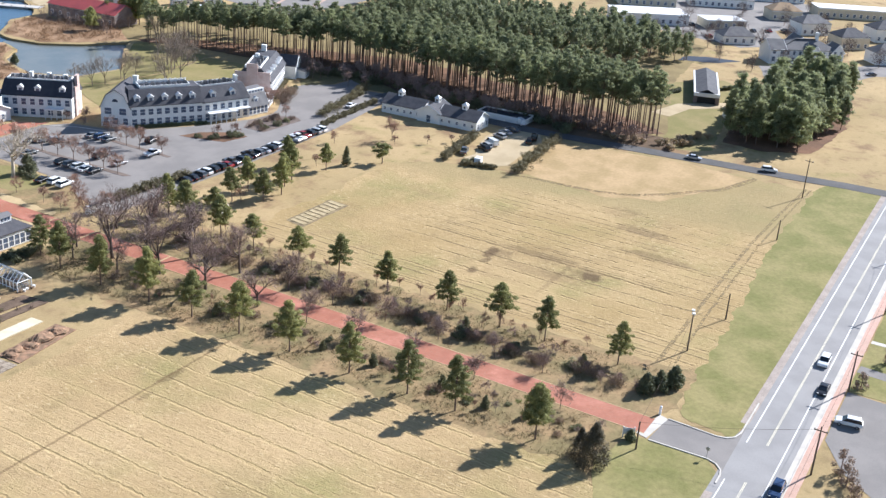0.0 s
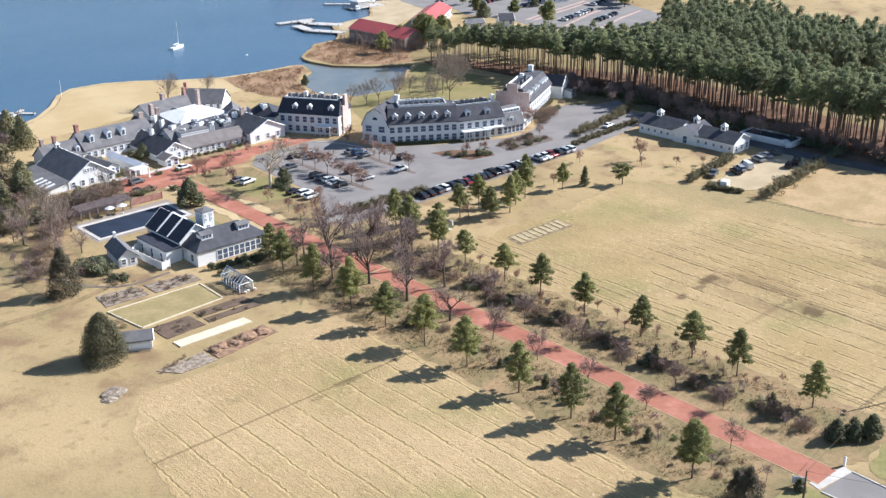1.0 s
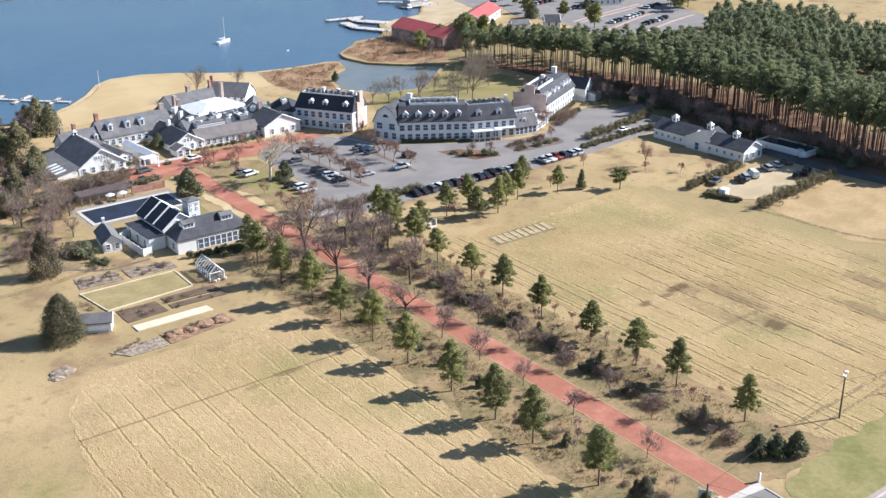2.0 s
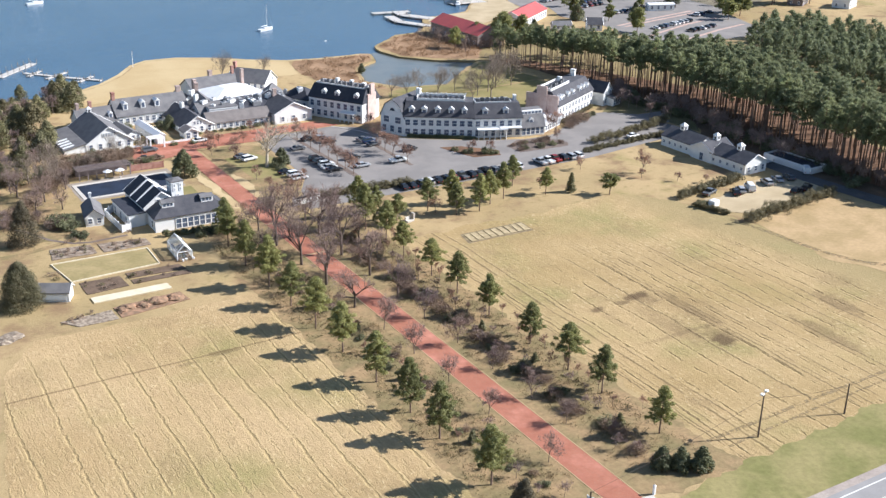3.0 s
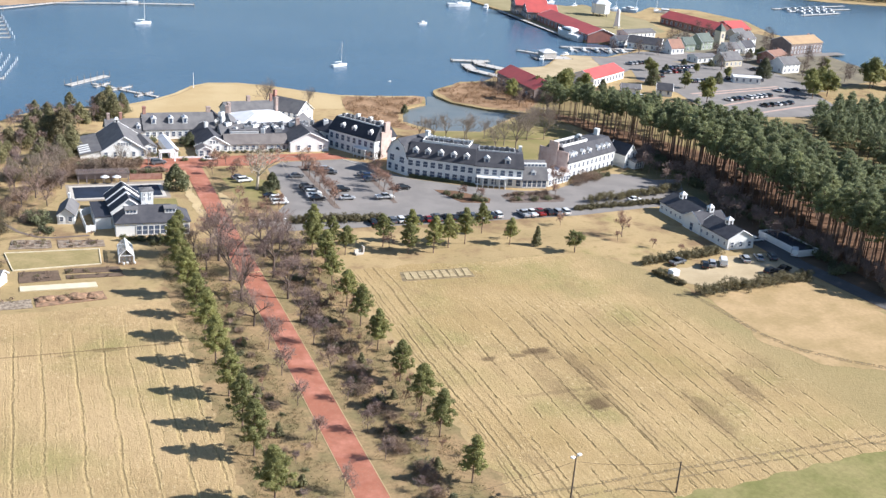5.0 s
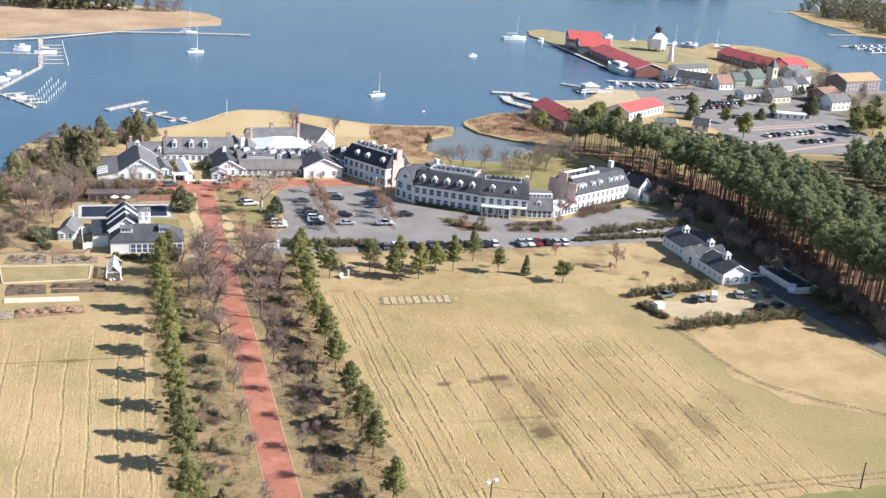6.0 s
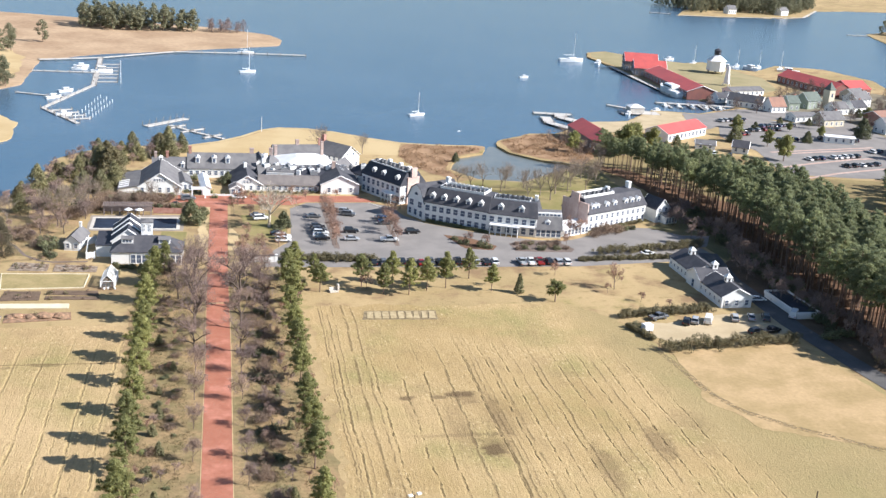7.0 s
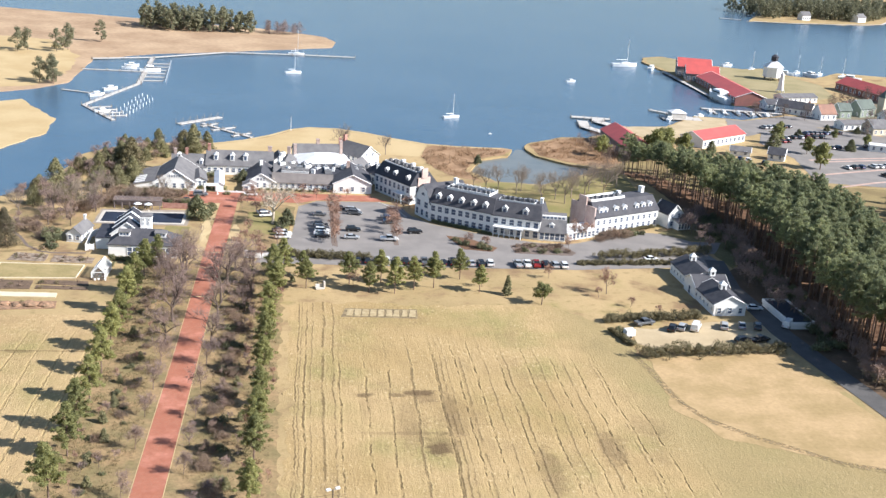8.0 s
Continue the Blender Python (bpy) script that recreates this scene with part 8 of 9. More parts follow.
# west shore belt of cedars and oaks
WESTBELT = [(-70, 196), (-62, 188), (-44, 199), (-37, 211), (-36, 222), (-36, 240), (-28, 258), (-12, 272), (-18, 284), (-34, 282), (-44, 272), (-53, 254), (-56, 232), (-60, 214)]
BELT = [plant("shore_tree", cone_meshes(300 + k, 6.6 + k, 3.0, 70, 0.24, (M_CEDAR, M_HEDGE, M_CEDAR)[k], 58, (1.4, 3.0, 2.4)[k]), ("trunk", "crown"), "bushy olive and brown tree on the shore", "shore tree", "shore trees") for k in range(3)]
for px, py in scatter(WESTBELT, 7.0, rng):
    made = copy_thing(MAUVE[rng.integers(3)], pose(px, py, 0, 0, 0, rng.uniform(0, 360)))
    s = rng.uniform(1.3, 2.1)
    made.scale = (s, s, s)
    tagged(made, "leafless tree among the shore evergreens", "bare tree", "shore trees")
set_out(BELT, scatter(WESTBELT, 8.6, rng) + [(-35.5, 216.5, 0.85), (-34.8, 236.4, 1.55), (-38.5, 240, 1.3), (-33, 228, 1.15), (-16.3, 266, 1.3), (-17, 275.4, 1.2), (-12, 278, 1.0), (-20, 270, 1.1), (-85, 180, 1.0), (-92, 172, 1.1), (-99, 182, 1.0), (-108, 176, 1.1), (-84, 168, 0.9), (-90, 160, 0.8), (-120, 172, 1.2)], rng, 0.7, 1.15)
# far shores
far_trees("headland_wood", "dark wood on the far headland", scatter([(-88, 634), (-60, 626), (-10, 634), (-16, 650), (-70, 668), (-92, 660)], 6.5, rng), (10, 16), 4.0, 0.1, M_SHORE, 2, 14, 60, 0.55)
far_trees("headland_thicket", "low brown thicket on the far headland", scatter([(-6, 634), (24, 632), (26, 646), (0, 654)], 6, rng), (5, 9), 3.2, 0.05, M_TWIG_MAUVE, 3, 12, 50, 0.1, 14.0)
far_trees("headland_trees", "scattered trees on the headland meadow", [(-137, 506), (-133, 512), (-117, 513), (-112, 520), (-104, 410), (-99, 414), (-97, 408), (-150, 480), (-160, 520), (-116, 540), (-100, 560)], (10, 13), 4.2, 0.12, M_SHORE, 4, 18, 80, 0.4)
far_trees("far_shore_wood", "dark wood on the far shore with gaps for houses", scatter([(500, 990), (492, 948), (510, 952), (520, 975), (545, 985), (600, 960), (650, 1010), (700, 1070), (680, 1110), (560, 1060), (480, 1040)], 9, rng), (12, 19), 5.0, 0.05, M_SHORE, 5, 14, 30, 0.8)
far_trees("headland_grove", "tall trees on the harbour headland", scatter([(625, 822), (640, 806), (622, 760), (650, 740), (612, 700), (606, 668), (640, 640), (760, 620), (780, 760), (720, 850), (660, 840)], 10, rng), (10, 18), 5.0, 0.1, M_SHORE, 15, 14, 30, 0.7)
far_trees("town_trees", "leafless town trees between the houses", [(344, 357), (347, 352), (350, 360), (352, 336), (335, 330), (366, 330), (330, 318), (354, 320), (330, 440), (338, 446), (345, 440), (350, 452), (322, 436), (356, 448), (262, 400), (300, 352), (330, 372), (326, 384), (360, 392), (366, 404), (318, 384), (286, 392), (276, 396), (386, 424), (392, 436), (352, 410), (328, 352), (362, 360), (372, 372), (318, 90), (326, 100), (310, 98), (300, 100), (346, 60), (336, 20), (366, 90), (362, 20), (392, 44), (410, 100), (384, 120), (350, 96), (356, 86), (366, 66), (380, 54), (400, 76), (412, 60), (340, 44), (352, 36), (332, 70), (344, 110), (300, 52), (296, 78), (440, 90), (452, 76), (288, 62), (280, 104), (310, 112), (322, 116)], (6, 10), 3.2, 0.25, M_TWIG, 6, 14, 60, 0.07, 22.0)
far_trees("boatyard_thicket", "leafless grey thicket behind the boat shed", [(150 + 2.2 * k, 282 + 1.4 * (k % 5) + 2.4 * (k % 3)) for k in range(10)] + [(153, 296 + 4 * k) for k in range(7)] + [(148, 300), (146, 312)], (3.5, 6.5), 2.4, 0.05, M_TWIG, 7, 10, 60, 0.05, 16.0)
far_trees("roadside_trees", "garden trees and hedges across the road", [(36, -27), (50, -30), (52, -44), (80, -34), (110, -36), (4, -29.5), (1, -31), (-3, -33), (88, -50), (45, -57)], (2.5, 5), 1.8, 0.05, M_BROWNSHRUB, 8, 14, 70, 0.16)

# ---- vehicles ----
CARS = {}


def car(kind, colour):
    """A car, pickup or van: body, glazing, roof, wheels and lights. Its nose looks along +x."""
    key = (kind, colour)
    if key in CARS:
        return CARS[key], False
    names = {"saloon": "saloon car", "suv": "sport utility car", "pickup": "pickup truck", "van": "van"}
    t = thing({"saloon": "car", "suv": "car", "pickup": "pickup_truck", "van": "van"}[kind], "%s %s parked on the asphalt" % (colour, names[kind]), {"pickup": "pickup truck", "van": "van"}.get(kind, "car"), "parked cars")
    Lc, Wc = {"saloon": (4.7, 1.82), "suv": (4.8, 1.92), "pickup": (5.6, 1.98), "van": (5.2, 2.0)}[kind]
    hood, belt, top = {"saloon": (0.82, 0.92, 1.45), "suv": (1.0, 1.08, 1.75), "pickup": (1.05, 1.1, 1.85), "van": (1.1, 1.15, 2.1)}[kind]
    lower = {"saloon": [(-2.35, 0.35), (-2.35, 0.85), (-2.2, belt), (0.9, belt), (2.1, hood - 0.1), (2.35, 0.6), (2.35, 0.35)],
             "suv": [(-2.4, 0.4), (-2.4, 1.0), (-2.3, belt), (1.0, belt), (2.2, hood - 0.1), (2.4, 0.65), (2.4, 0.4)],
             "pickup": [(-2.8, 0.5), (-2.8, belt), (1.2, belt), (2.6, hood), (2.8, 0.8), (2.8, 0.5)],
             "van": [(-2.6, 0.4), (-2.6, belt), (1.7, belt), (2.4, hood), (2.6, 0.7), (2.6, 0.4)]}[kind]
    cab = {"saloon": (-1.75, -1.05, 0.35, 1.2), "suv": (-2.25, -1.95, 0.35, 1.15), "pickup": (-0.9, -0.75, 0.75, 1.4), "van": (-2.5, -2.4, 1.2, 2.0)}[kind]

    def loft(bm, low, high, w0, w1, z0, z1):
        a = [bm.verts.new((px, py, z0)) for px, py in ((low[0], -w0), (low[1], -w0), (low[1], w0), (low[0], w0))]
        b = [bm.verts.new((px, py, z1)) for px, py in ((high[0], -w1), (high[1], -w1), (high[1], w1), (high[0], w1))]
        bm.faces.new(a[::-1])
        bm.faces.new(b)
        for i in range(4):
            j = (i + 1) % 4
            bm.faces.new((a[i], a[j], b[j], b[i]))

    bm = bmesh.new()
    prism(bm, lower, -Wc / 2, Wc / 2)
    bmesh.ops.bevel(bm, geom=bm.edges[:], offset=0.06, segments=1, affect="EDGES")
    bmesh.ops.transform(bm, matrix=Matrix(((0, 1, 0, 0), (1, 0, 0, 0), (0, 0, 1, 0), (0, 0, 0, 1))), verts=bm.verts)
    bmesh.ops.recalc_face_normals(bm, faces=bm.faces)
    if kind == "pickup":
        box(bm, -2.7, -1.0, -0.85, -0.75, belt, belt + 0.12)
        box(bm, -2.7, -1.0, 0.75, 0.85, belt, belt + 0.12)
    part("body", bm, M_PAINT[colour], t)
    bm = bmesh.new()
    loft(bm, (cab[0], cab[3]), (cab[1], cab[2]), Wc / 2 - 0.08, Wc / 2 - 0.24, belt - 0.02, top - 0.06)
    part("glazing", bm, M_CARGLASS, t)
    bm = bmesh.new()
    loft(bm, (cab[1] - 0.05, cab[2] + 0.05), (cab[1] + 0.12, cab[2] - 0.12), Wc / 2 - 0.22, Wc / 2 - 0.32, top - 0.06, top)
    if kind == "van":
        loft(bm, (cab[0], 0.6), (cab[1], 0.5), Wc / 2 - 0.05, Wc / 2 - 0.2, belt - 0.02, top - 0.02)
    part("roof", bm, M_PAINT[colour], t)
    for sx in (-0.31, 0.31):
        for sy in (-1, 1):
            bm = bmesh.new()
            rod(bm, (sx * Lc, sy * (Wc / 2 - 0.2), 0.34), (sx * Lc, sy * (Wc / 2 + 0.02), 0.34), 0.34, 0.34, 14)
            wh = part("wheel", bm, M_TYRE, t)
            bm = bmesh.new()
            rod(bm, (sx * Lc, sy * (Wc / 2), 0.34), (sx * Lc, sy * (Wc / 2 + 0.03), 0.34), 0.2, 0.18, 10)
            part("rim", bm, M_METAL, wh)
    for sy in (-1, 1):
        bm = bmesh.new()
        box(bm, lower[-1][0] - 0.12, lower[-1][0] + 0.015, sy * 0.62 - 0.2, sy * 0.62 + 0.2, 0.62, 0.76)
        part("headlight", bm, M_LAMP, t)
        bm = bmesh.new()
        box(bm, lower[0][0] - 0.015, lower[0][0] + 0.1, sy * 0.68 - 0.16, sy * 0.68 + 0.16, 0.7, 0.88)
        part("tail_light", bm, M_TAIL, t)
    CARS[key] = t
    return t, True


def park(kind, colour, x, y, deg, z=0.09, label=""):
    c, fresh = car(kind, colour)
    m = pose(x, y, z, 0, 0, deg)
    if fresh:
        c.matrix_world = m
    else:
        c = copy_thing(c, m)
    if label:
        c["label"] = label


crng = random.Random(4)
KINDS = ["suv", "saloon", "suv", "suv", "saloon", "pickup", "saloon"]
SHADES = ["grey", "black", "white", "black", "silver", "blue", "black", "grey", "red", "black"]
x = 41.0
while x < 103:
    if not (81 < x < 86.5):
        park(crng.choice(KINDS), crng.choice(["grey", "black", "white", "silver", "black", "red", "grey", "white"]), x, 144.6 + crng.uniform(-0.25, 0.25), 90 + crng.uniform(-3, 3))
    x += 2.72
for kind, colour, cx, cy, d in (
    ("suv", "white", 19.8, 168.0, 2), ("suv", "white", 19.6, 164.8, 3), ("saloon", "black", 18.4, 171.2, 2),
    ("suv", "black", 31.0, 177.8, 0), ("suv", "grey", 31.2, 175.0, 2), ("suv", "white", 31.4, 172.0, -2), ("saloon", "white", 31.0, 169.4, 1), ("saloon", "black", 31.4, 166.8, 0),
    ("saloon", "black", 37.6, 197.5, 8), ("suv", "silver", 41.6, 195.4, -15), ("suv", "grey", 42.2, 192.4, -15), ("saloon", "grey", 30.8, 190.0, 2),
    ("suv", "black", 40.9, 174.2, 0), ("saloon", "silver", 40.1, 166.4, 0), ("pickup", "white", 51.4, 165.4, 0), ("suv", "black", 60.0, 173.6, 8),
    ("saloon", "grey", 52.6, 189.2, 0), ("suv", "blue", 53.2, 186.4, 0), ("saloon", "grey", 52.9, 183.2, 2), ("suv", "white", 14.0, 187.2, 10), ("saloon", "grey", 13.0, 190.5, 10),
    ("saloon", "white", 8.0, 211.5, 5), ("suv", "grey", -8.5, 209.0, 8), ("saloon", "black", -12, 201.6, 8),
    ("pickup", "grey", 111.9, 100.2, 20), ("suv", "black", 118.3, 97.0, 60), ("suv", "silver", 121.0, 97.6, 60), ("van", "white", 124.6, 97.6, 60), ("suv", "silver", 132.6, 98.9, 70), ("saloon", "silver", 137.6, 99.4, 70), ("suv", "grey", 141.6, 99.0, 70), ("suv", "black", 134.2, 89.4, 15), ("pickup", "black", 138.5, 90.0, 20), ("van", "white", 150.6, 100.6, 50), ("saloon", "white", 146, 112.5, 0),
    ("saloon", "silver", 153.8, 43.5, -80), ("suv", "white", 157.6, 21.5, -70), ("saloon", "white", 129.6, 152.4, 5),
):
    park(kind, colour, cx, cy, d, 0.1)
for cx, cy, d, colour, kind in ((41.9, -18.9, 180, "white", "suv"), (30.2, -21.2, 180, "black", "saloon"), (20.6, -27.6, 98, "white", "suv"), (-8.2, -22.0, 180, "blue", "suv")):
    park(kind, colour, cx, cy, d, 0.07, "%s car standing at the roadside" % colour)
for (ax, ay), (bx, by), deg, n in (
    ((251, 365), (269, 371), 110, 6), ((268, 354), (290, 359), 105, 8), ((261, 322.4), (279, 325.4), 100, 6), ((255, 283.3), (285.6, 291.4), 105, 9),
    ((266, 271.3), (287, 276.6), 105, 5), ((252, 342), (276, 347), 105, 6), ((244, 332), (256, 336), 105, 4), ((286, 329), (306, 324), 75, 6),
    ((208, 296), (222, 286), 60, 5), ((206, 319), (226, 333), 130, 6), ((296, 300), (312, 304), 105, 4), ((300, 412), (318, 424), 30, 4), ((318, 350), (328, 354), 100, 3), ((346, 362), (352, 364), 100, 2),
):
    for k in range(n):
        if crng.random() < 0.88:
            u = (k + 0.5) / n
            park(crng.choice(KINDS[:5]), crng.choice(SHADES + ["white", "silver"]), ax + (bx - ax) * u, ay + (by - ay) * u, deg + crng.uniform(-4, 4), 0.09)
for px, py, d in ((300, 44, 40), (312, 32, 130), (340, 96, 40), (346, 70, 30), (352, 74, 30), (372, 84, 40), (378, 78, 40), (384, 72, 40), (362, 112, 50), (420, 70, 30), (426, 64, 30), (318, 20, 130), (334, 8, 100), (380, -10, 5), (420, -8, 5)):
    park(crng.choice(KINDS[:5]), crng.choice(SHADES), px, py, d, 0.07)

# ---- poles, lamps and signs ----


def utility_pole(x, y, h, arm=0.0, deg=0.0, label="dark wooden utility pole in the grass"):
    t = thing("utility_pole", label, "utility pole", "utility poles", pose(x, y, 0, 0, 0, deg))
    bm = bmesh.new()
    rod(bm, (0, 0, -0.5), (0, 0, h), 0.17, 0.12, 8)
    part("pole", bm, M_POLE, t)
    if arm:
        bm = bmesh.new()
        box(bm, -arm, arm, -0.07, 0.07, h - 0.9, h - 0.72)
        part("crossarm", bm, M_POLE, t)
        for s in (-0.9, 0, 0.9):
            bm = bmesh.new()
            rod(bm, (s * arm, 0, h - 0.72), (s * arm, 0, h - 0.45), 0.07, 0.05, 6)
            part("insulator", bm, M_METAL, t)
    return t


for args in ((49.6, 3.1, 6.0), (103, 5.6, 5.4), (-9.3, 1.2, 5.4)):
    utility_pole(*args)
for args in ((140.4, 7.8, 11.6, 1.2, 80), (115.0, -24.6, 11.5, 1.1, 90), (0.6, -25.5, 9.2, 1.1, 90), (33.4, -25.2, 8.6, 1.1, 90), (74, -25.2, 9.0, 1.1, 90), (-36, -25.4, 9.0, 1.1, 90), (161, -25, 11, 1.1, 90)):
    utility_pole(*args, label="tall wooden utility pole with a crossarm")
t = thing("street_lamp", "tall dark lamp pole with twin white floodlights at the field edge", "street lamp", m=pose(30.5, 5.3, 0, 0, 0, 20))
bm = bmesh.new()
rod(bm, (0, 0, -0.5), (0, 0, 8.6), 0.17, 0.11, 8)
part("pole", bm, M_POLE, t)
bm = bmesh.new()
rod(bm, (-0.8, 0, 8.45), (0.8, 0, 8.45), 0.05, 0.05, 6)
part("bracket", bm, M_METAL, t)
for s in (-1, 1):
    bm = bmesh.new()
    box(bm, s * 0.8 - 0.38, s * 0.8 + 0.38, -0.3, 0.3, 8.5, 8.75, bevel=0.05)
    part("floodlight", bm, M_TRIM, t)


def cable(a, b, sag, n=10):
    a, b = Vector(a), Vector(b)
    pts = [a.lerp(b, i / n) - Vector((0, 0, sag * 4 * (i / n) * (1 - i / n))) for i in range(n + 1)]
    t = tagged(obj("power_cable", limbs_mesh("power_cable", [(p, q, 0.025, 0.025) for p, q in zip(pts, pts[1:])], M_POLE, 3), None), "thin overhead power cable between poles", "cable", "power cables")
    return t


for a, b in (((-9.3, 1.2, 5.3), (30.5, 5.3, 7.6)), ((30.5, 5.3, 7.6), (49.6, 3.1, 5.9)), ((-9.3, 1.2, 5.3), (0.6, -25.5, 8.8)), ((0.6, -25.5, 8.6), (33.4, -25.2, 8.0)), ((33.4, -25.2, 8.0), (74, -25.2, 8.4)), ((74, -25.2, 8.4), (115, -24.6, 10.9)), ((115, -24.6, 10.9), (161, -25, 10.4)), ((-36, -25.4, 8.4), (0.6, -25.5, 8.6))):
    cable(a, b, 0.6)
t = thing("entrance_sign", "small white sign board on posts at the drive mouth", "sign", m=pose(-6.6, 3.6, 0, 0, 0, -60))
bm = bmesh.new()
box(bm, -0.9, 0.9, -0.06, 0.06, 0.7, 1.9, bevel=0.03)
part("board", bm, M_TRIM, t)
for s in (-0.95, 0.95):
    bm = bmesh.new()
    box(bm, s - 0.08, s + 0.08, -0.08, 0.08, 0, 2.1)
    part("post", bm, M_TRIM, t)
t = thing("gate_post", "short white post at the drive mouth", "post", m=pose(3.9, 1.6, 0))
bm = bmesh.new()
box(bm, -0.2, 0.2, -0.2, 0.2, 0, 1.6, bevel=0.03)
bmesh.ops.create_cone(bm, cap_ends=True, segments=4, radius1=0.33, radius2=0.02, depth=0.25, matrix=Matrix.Translation((0, 0, 1.72)) @ pose(0, 0, 0, 0, 0, 45))
part("shaft", bm, M_TRIM, t)
t = thing("stop_sign_post", "small sign post at the road junction", "sign", m=pose(-5.0, -9.6, 0, 0, 0, 90))
bm = bmesh.new()
rod(bm, (0, 0, 0), (0, 0, 2.2), 0.05, 0.05, 6)
part("post", bm, M_METAL, t)
bm = bmesh.new()
bmesh.ops.create_cone(bm, cap_ends=True, segments=8, radius1=0.38, radius2=0.38, depth=0.03, matrix=pose(0, -0.05, 1.9, 90, 0, 0))
part("plate", bm, M_METAL, t)
bm = bmesh.new()
rod(bm, (0, 0, -1), (0, 0, 6.0), 0.13, 0.08, 8)
t = thing("flag_pole", "white flag pole on the point", "flag pole", m=pose(20.0, 317.0, 0))
part("pole", bm, M_TRIM, t)
bm = bmesh.new()
bmesh.ops.create_icosphere(bm, subdivisions=1, radius=0.22, matrix=Matrix.Translation((0, 0, 6.1)))
part("finial", bm, M_METAL, t)

# ---- docks ----


def dock(label, line, width, z=-0.7, pile=4.0, tall=0.7, group="docks", thick=0.15):
    """A timber dock along a line: deck, stringers and piles that stand in the water."""
    t = thing("dock", label, "dock", group)
    for a, b in zip(line, line[1:]):
        a, b = Vector((*a, z)), Vector((*b, z))
        d = (b - a).normalized()
        s = Vector((-d.y, d.x, 0)) * width / 2
        bm = bmesh.new()
        v = [bm.verts.new(p) for p in (a - s, b - s, b + s, a + s)]
        f = bm.faces.new(v)
        r = bmesh.ops.extrude_face_region(bm, geom=[f])
        bmesh.ops.translate(bm, vec=(0, 0, 0.28), verts=[g for g in r["geom"] if isinstance(g, bmesh.types.BMVert)])
        bmesh.ops.recalc_face_normals(bm, faces=bm.faces)
        part("deck", bm, M_WOOD, t)
        n = max(1, int((b - a).length / pile))
        for i in range(n + 1):
            for sg in (-1, 1):
                p = a.lerp(b, i / n) + s * sg * 1.06
                bm = bmesh.new()
                rod(bm, (p.x, p.y, -3.5), (p.x, p.y, z + 0.28 + tall), thick, thick * 0.93, 6)
                part("dock_post", bm, M_PILE, t)


dock("white-decked dock with finger piers off the point", [(-28, 325), (-11.5, 343)], 3.0, pile=3.8, tall=2.0, thick=0.11)
dock("narrow timber dock from the point to the pier head", [(4, 304), (-6, 314), (-18, 328)], 1.8)
dock("finger pier beside the point dock", [(-13, 315), (-4, 322.5)], 1.4)
dock("finger pier beside the point dock", [(-4, 305), (3, 312)], 1.4)
dock("finger pier beside the point dock", [(-18, 322), (-12, 329)], 1.4)
dock("long timber breakwater dock across the cove", [(-93, 490), (-61, 504), (-22, 537), (18, 541), (57, 541.5)], 2.4, -0.2, 7)
dock("marina dock with boat slips", [(-73.5, 358.5), (-57.5, 419)], 1.9, pile=8, tall=1.2)
dock("marina dock with boat slips", [(-57.5, 419), (-61.5, 503)], 2.4, pile=9, tall=1.2)
dock("timber arm of the marina dock", [(-73.5, 358.5), (-55.6, 328)], 1.9, pile=6, tall=1.2)
for k in range(4):
    dock("short timber finger pier at the marina", [(-70.5 + 3.2 * k, 353 - 6.0 * k), (-61 + 3.2 * k, 357 - 6.0 * k)], 1.3, pile=5)
for k in range(6):
    dock("short timber finger pier at the marina", [(-58.5 - 0.6 * k, 428 + 11 * k), (-47 - 0.6 * k, 430 + 11 * k)], 1.2, pile=6)
dock("walkway from the headland to the marina", [(-92, 456), (-60, 456)], 1.6, pile=6)
dock("walkway from the headland to the marina", [(-90, 394), (-68, 385)], 1.6, pile=6)
dock("broad wharf by the boat shed", [(157, 377), (176, 374)], 4.0, -0.3, 5)
dock("broad wharf by the boat shed", [(166, 336), (158, 352), (160, 366)], 5.0, -0.1, 5)
dock("broad wharf by the boat shed", [(176, 352), (168, 366), (170, 374)], 6.0, -0.1, 5)
dock("town dock with a pavilion", [(206, 404.5), (224, 386)], 2.6, -0.3, 5)
dock("town dock with a pavilion", [(206, 385), (226, 383)], 9.0, -0.2, 5)
dock("timber slip dock with fingers by the wharf", [(238, 416), (281, 409)], 3.0, -0.3, 6)
for k in range(6):
    dock("short timber finger pier by the wharf", [(243 + 6 * k, 414 - k), (241.5 + 6 * k, 402 - k)], 1.3, -0.4, 5)
dock("timber wharf edge along the dockside halls", [(257.5, 440), (257.5, 545)], 3.0, -0.2, 8)
dock("long timber dock in the harbour marina", [(392, 330), (470, 322)], 2.6, -0.4, 9)
for k in range(8):
    dock("short timber finger in the harbour marina", [(400 + 9 * k, 329 - k), (401 + 9 * k, 343 - k)], 1.3, -0.5, 7)
for a, b in (((606, 801), (585.5, 803.5)), ((580, 655), (542, 648)), ((600, 611), (508.5, 584)), ((590, 592), (514, 572)), ((560, 569), (513, 554))):
    dock("long pale timber pier with boats near the far shore", [a, b], 2.4, -0.3, 9)
dock("long timber pier on the far shore", [(458, 925), (438, 930)], 2.4, -0.3, 9)

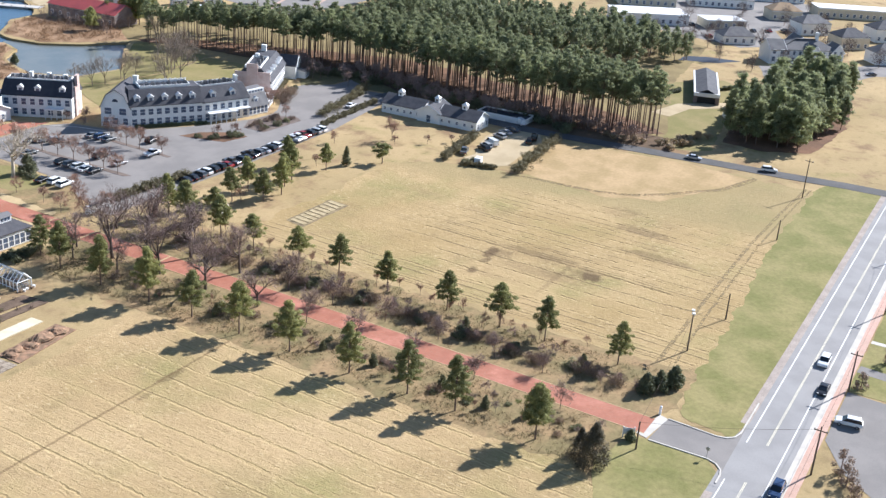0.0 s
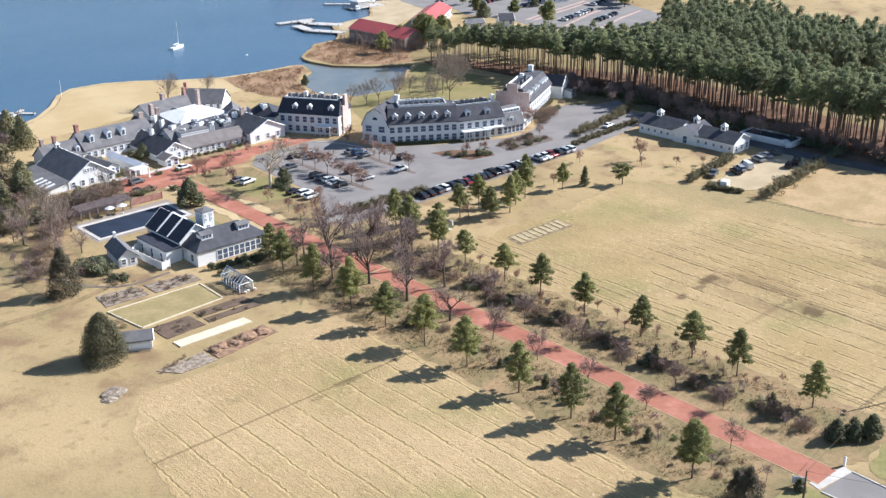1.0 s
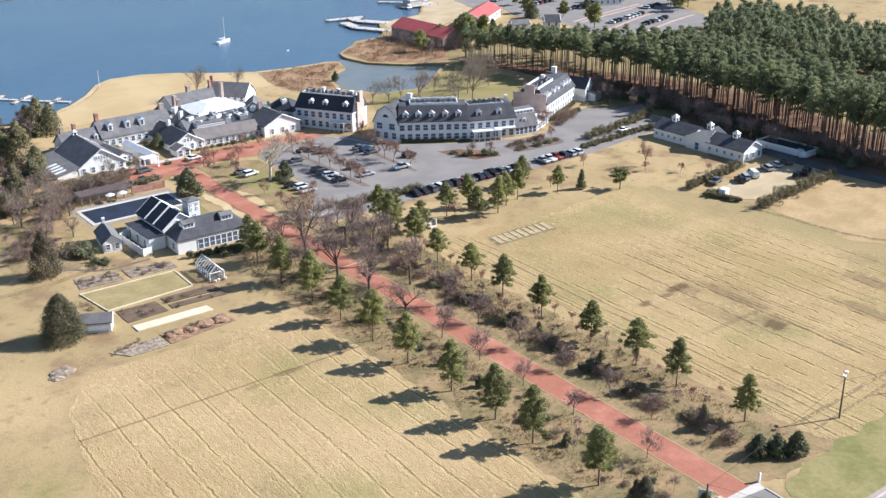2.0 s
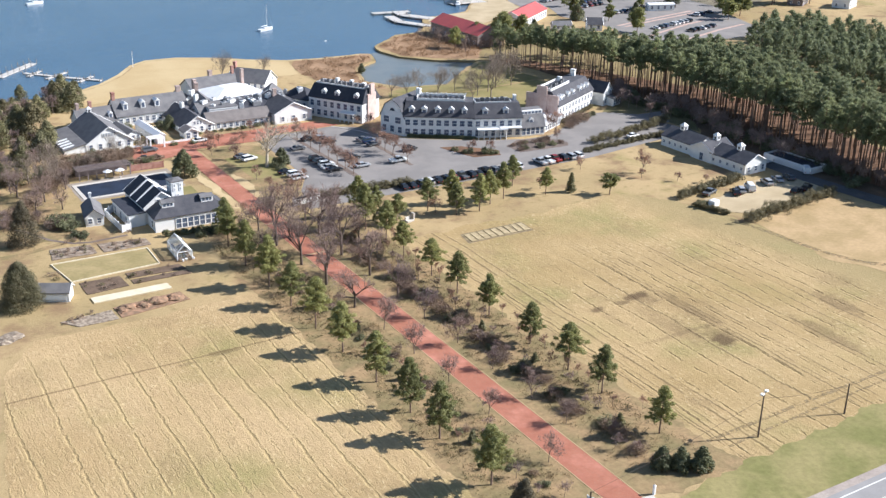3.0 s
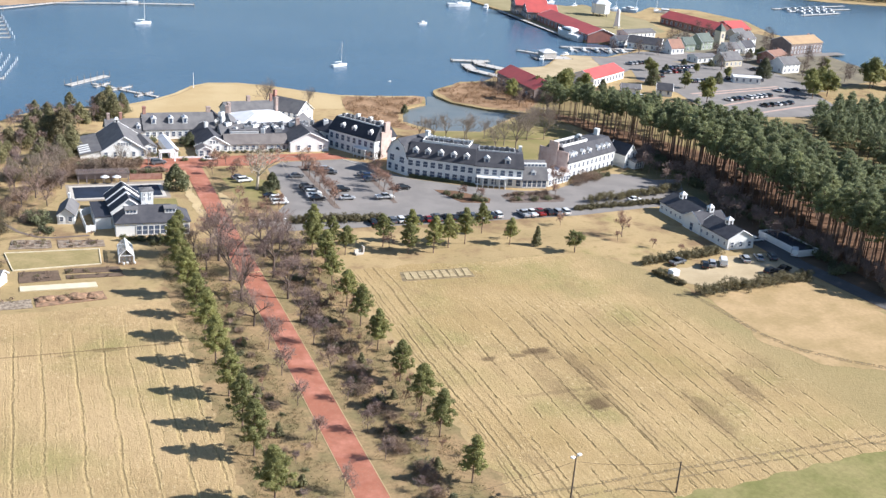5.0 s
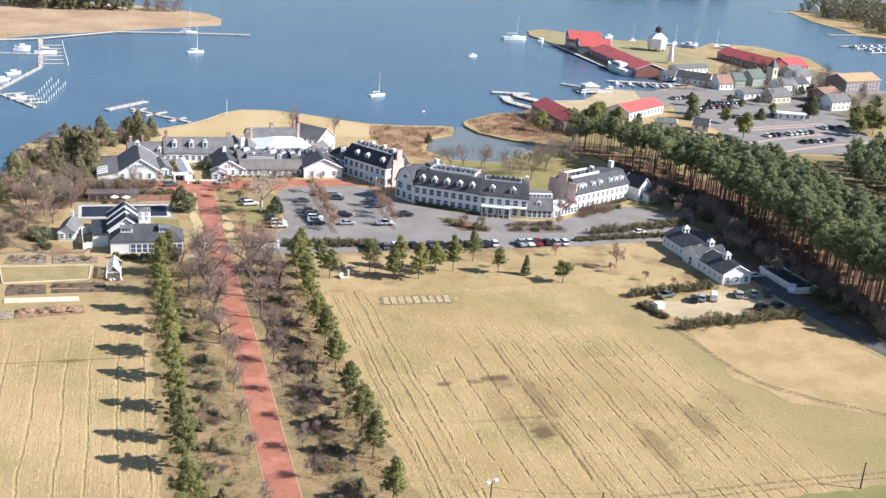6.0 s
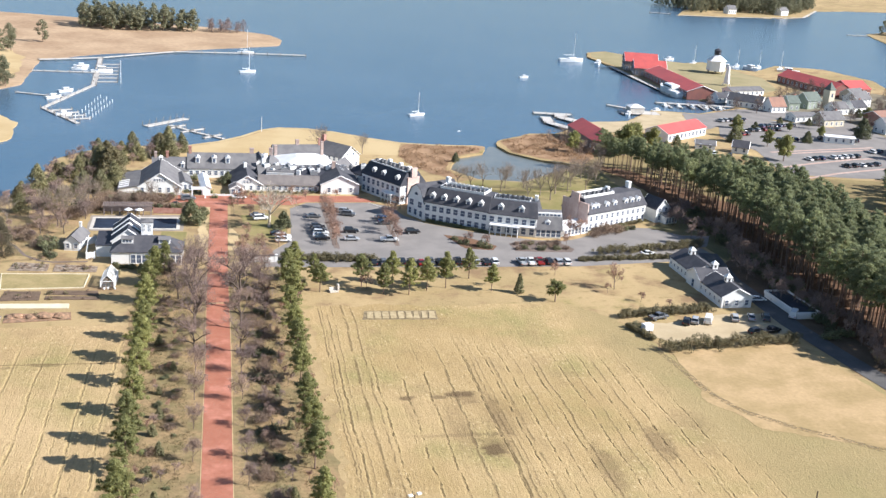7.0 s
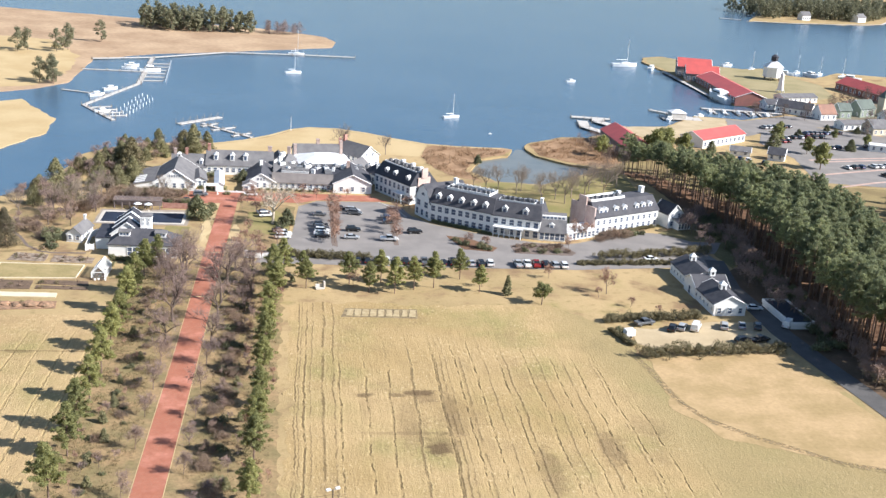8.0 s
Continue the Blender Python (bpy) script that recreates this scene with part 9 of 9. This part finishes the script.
# slender mooring posts standing in the water by the marina
bm = bmesh.new()
rod(bm, (0, 0, -3), (0, 0, 1.7), 0.16, 0.15, 7)
rod(bm, (0, 0, 1.7), (0, 0, 1.85), 0.2, 0.06, 7)
POST = tagged(part("mooring_post", bm, M_TRIM, None, m=pose(-57.7, 339.5, -0.8)), "pale slender mooring post standing in the cove", "mooring post", "mooring posts")
for r in range(3):
    for k in range(9):
        if r or k:
            copy_thing(POST, pose(-57.7 + 3.1 * r + 0.78 * k, 339.5 - 1.5 * r + (5.9 - 0.5 * r) * k, -0.8 - 0.2 * ((r + k) % 3)))
for k in range(7):
    copy_thing(POST, pose(-49.8 + 0.76 * k, 491 - 10.6 * k, -0.9))

# ---- boats ----


def hull_bm(L, W, h, keel=0.5):
    bm = bmesh.new()
    st = [(-0.5, 0.78, 0.95), (-0.25, 1.0, 0.95), (0.1, 0.95, 1.0), (0.35, 0.55, 1.1), (0.5, 0.02, 1.2)]
    rows = []
    for u, w, z in st:
        rows.append([bm.verts.new((u * L, sgn * w * W / 2 * k, zz)) for sgn, k, zz in ((-1, 1.0, z * h), (-1, 0.75, 0.0), (1, 0.0, -keel), (1, 0.75, 0.0), (1, 1.0, z * h))])
    for a, b in zip(rows, rows[1:]):
        for i in range(4):
            bm.faces.new((a[i], a[i + 1], b[i + 1], b[i]))
        bm.faces.new((a[4], a[0], b[0], b[4]))
    bm.faces.new(rows[0])
    bmesh.ops.recalc_face_normals(bm, faces=bm.faces)
    return bm


def sailboat(x, y, deg, L, mast, hull=None, label="white moored sailing boat with bare mast"):
    t = thing("sailing_boat", label, "sailing boat", "moored sailing boats", pose(x, y, -0.8, 0, 0, deg))
    part("hull", hull_bm(L, L * 0.3, L * 0.11), hull or M_HULL, t)
    bm = bmesh.new()
    box(bm, -0.15 * L, 0.22 * L, -0.09 * L, 0.09 * L, L * 0.1, L * 0.155, bevel=0.04 * L)
    part("cabin", bm, M_HULL, t)
    bm = bmesh.new()
    rod(bm, (0.1 * L, 0, L * 0.1), (0.1 * L, 0, mast), 0.11, 0.08, 6)
    part("mast", bm, M_TRIM, t)
    bm = bmesh.new()
    rod(bm, (0.1 * L, 0, L * 0.24), (-0.34 * L, 0, L * 0.24), 0.16, 0.13, 6)
    part("boom", bm, M_HULL, t)
    part("rigging", _stays(L, mast), M_METAL, t)


def _stays(L, mast):
    bm = bmesh.new()
    for p in ((0.5 * L, 0), (-0.48 * L, 0), (0.08 * L, 0.14 * L), (0.08 * L, -0.14 * L)):
        rod(bm, (p[0], p[1], L * 0.11), (0.1 * L, 0, mast * 0.97), 0.02, 0.02, 3)
    return bm


def motorboat(x, y, deg, L, label="white motor boat at its mooring", hull=None, high=1.0):
    t = thing("motor_boat", label, "motor boat", "motor boats", pose(x, y, -0.8, 0, 0, deg))
    part("hull", hull_bm(L, L * 0.34, L * 0.14), hull or M_HULL, t)
    bm = bmesh.new()
    box(bm, -0.2 * L, 0.18 * L, -0.12 * L, 0.12 * L, L * 0.13, L * (0.13 + 0.14 * high), bevel=0.03 * L)
    part("cabin", bm, M_HULL, t)
    bm = bmesh.new()
    box(bm, -0.18 * L, 0.19 * L, -0.125 * L, 0.125 * L, L * (0.13 + 0.06 * high), L * (0.13 + 0.105 * high))
    part("cabin_window", bm, M_CARGLASS, t)


sailboat(95.5, 364.5, 25, 9.0, 11.5)
sailboat(19.4, 474.5, 20, 9.5, 14.0)
sailboat(20.5, 546, 0, 10, 15, label="white sailing boat behind the breakwater dock")
sailboat(237, 565, 10, 18, 19, label="two-masted white sailing boat by the wharf tip")
motorboat(183, 489, 20, 6.5, "small white motor boat at a mooring buoy")
motorboat(109, 331, 20, 1.6, "tiny white dinghy on the cove")
motorboat(-57, 458, 10, 11, "white motor yacht at the marina", high=1.3)
motorboat(-69, 474, 5, 8)
motorboat(-69, 465, 5, 8)
motorboat(-68.5, 400, 40, 8)
motorboat(-72, 383, 40, 8)
motorboat(-63, 345, 25, 7)
motorboat(260, 448, 95, 26, "white tug-like boat beside the dockside hall", high=0.75)
motorboat(253, 556, 60, 11, "white work boat by the wharf tip")
motorboat(209, 381, 60, 8)
motorboat(229, 393, 30, 7)
motorboat(347, 560, -40, 13, "white work boat beside the lighthouse", high=0.8)
motorboat(388, 548, -30, 15, "white yacht under a harbour cover", high=0.9)
motorboat(318, 590, 20, 9)
motorboat(364, 556, -85, 15, "long white yacht moored by the lighthouse", high=0.8)
for k in range(6):
    motorboat(520 + 9 * k, 582.5 + 2.6 * k, 110, 8, "white motor boat at the far piers")
for k in range(5):
    motorboat(524 + 9 * k, 570.5 + 2.4 * k, 110, 8, "white motor boat at the far piers")
for k in range(5):
    motorboat(240 + 7.5 * k, 408.5 - 1.2 * k, 85, 6.5, "small white motor boat at the slip dock")
for k in range(8):
    motorboat(405 + 9 * k, 336 - k, 92, 9, "white cabin cruiser in the harbour marina")
for k in range(5):
    sailboat(330 + 15 * k, 575 - 3 * k, 40, 9, 13, label="white sailing boat near the lighthouse")

# white parasols on the pool terrace
for ux, uy in ((-26.2, 190.3), (-22.9, 190.0)):
    t = thing("patio_umbrella", "white square parasol beside the covered pool", "parasol", "pool parasols", pose(ux, uy, 0.05, 0, 0, 12))
    bm = bmesh.new()
    rod(bm, (0, 0, 0.0), (0, 0, 2.5), 0.05, 0.04, 6)
    part("pole", bm, M_METAL, t)
    bm = bmesh.new()
    bmesh.ops.create_cone(bm, cap_ends=False, segments=8, radius1=1.35, radius2=0.05, depth=0.6, matrix=Matrix.Translation((0, 0, 2.4)))
    part("canopy", bm, M_HULL, t)
    bm = bmesh.new()
    rod(bm, (0, 0, 0), (0, 0, 0.12), 0.4, 0.36, 10)
    part("base", bm, M_CONC, t)
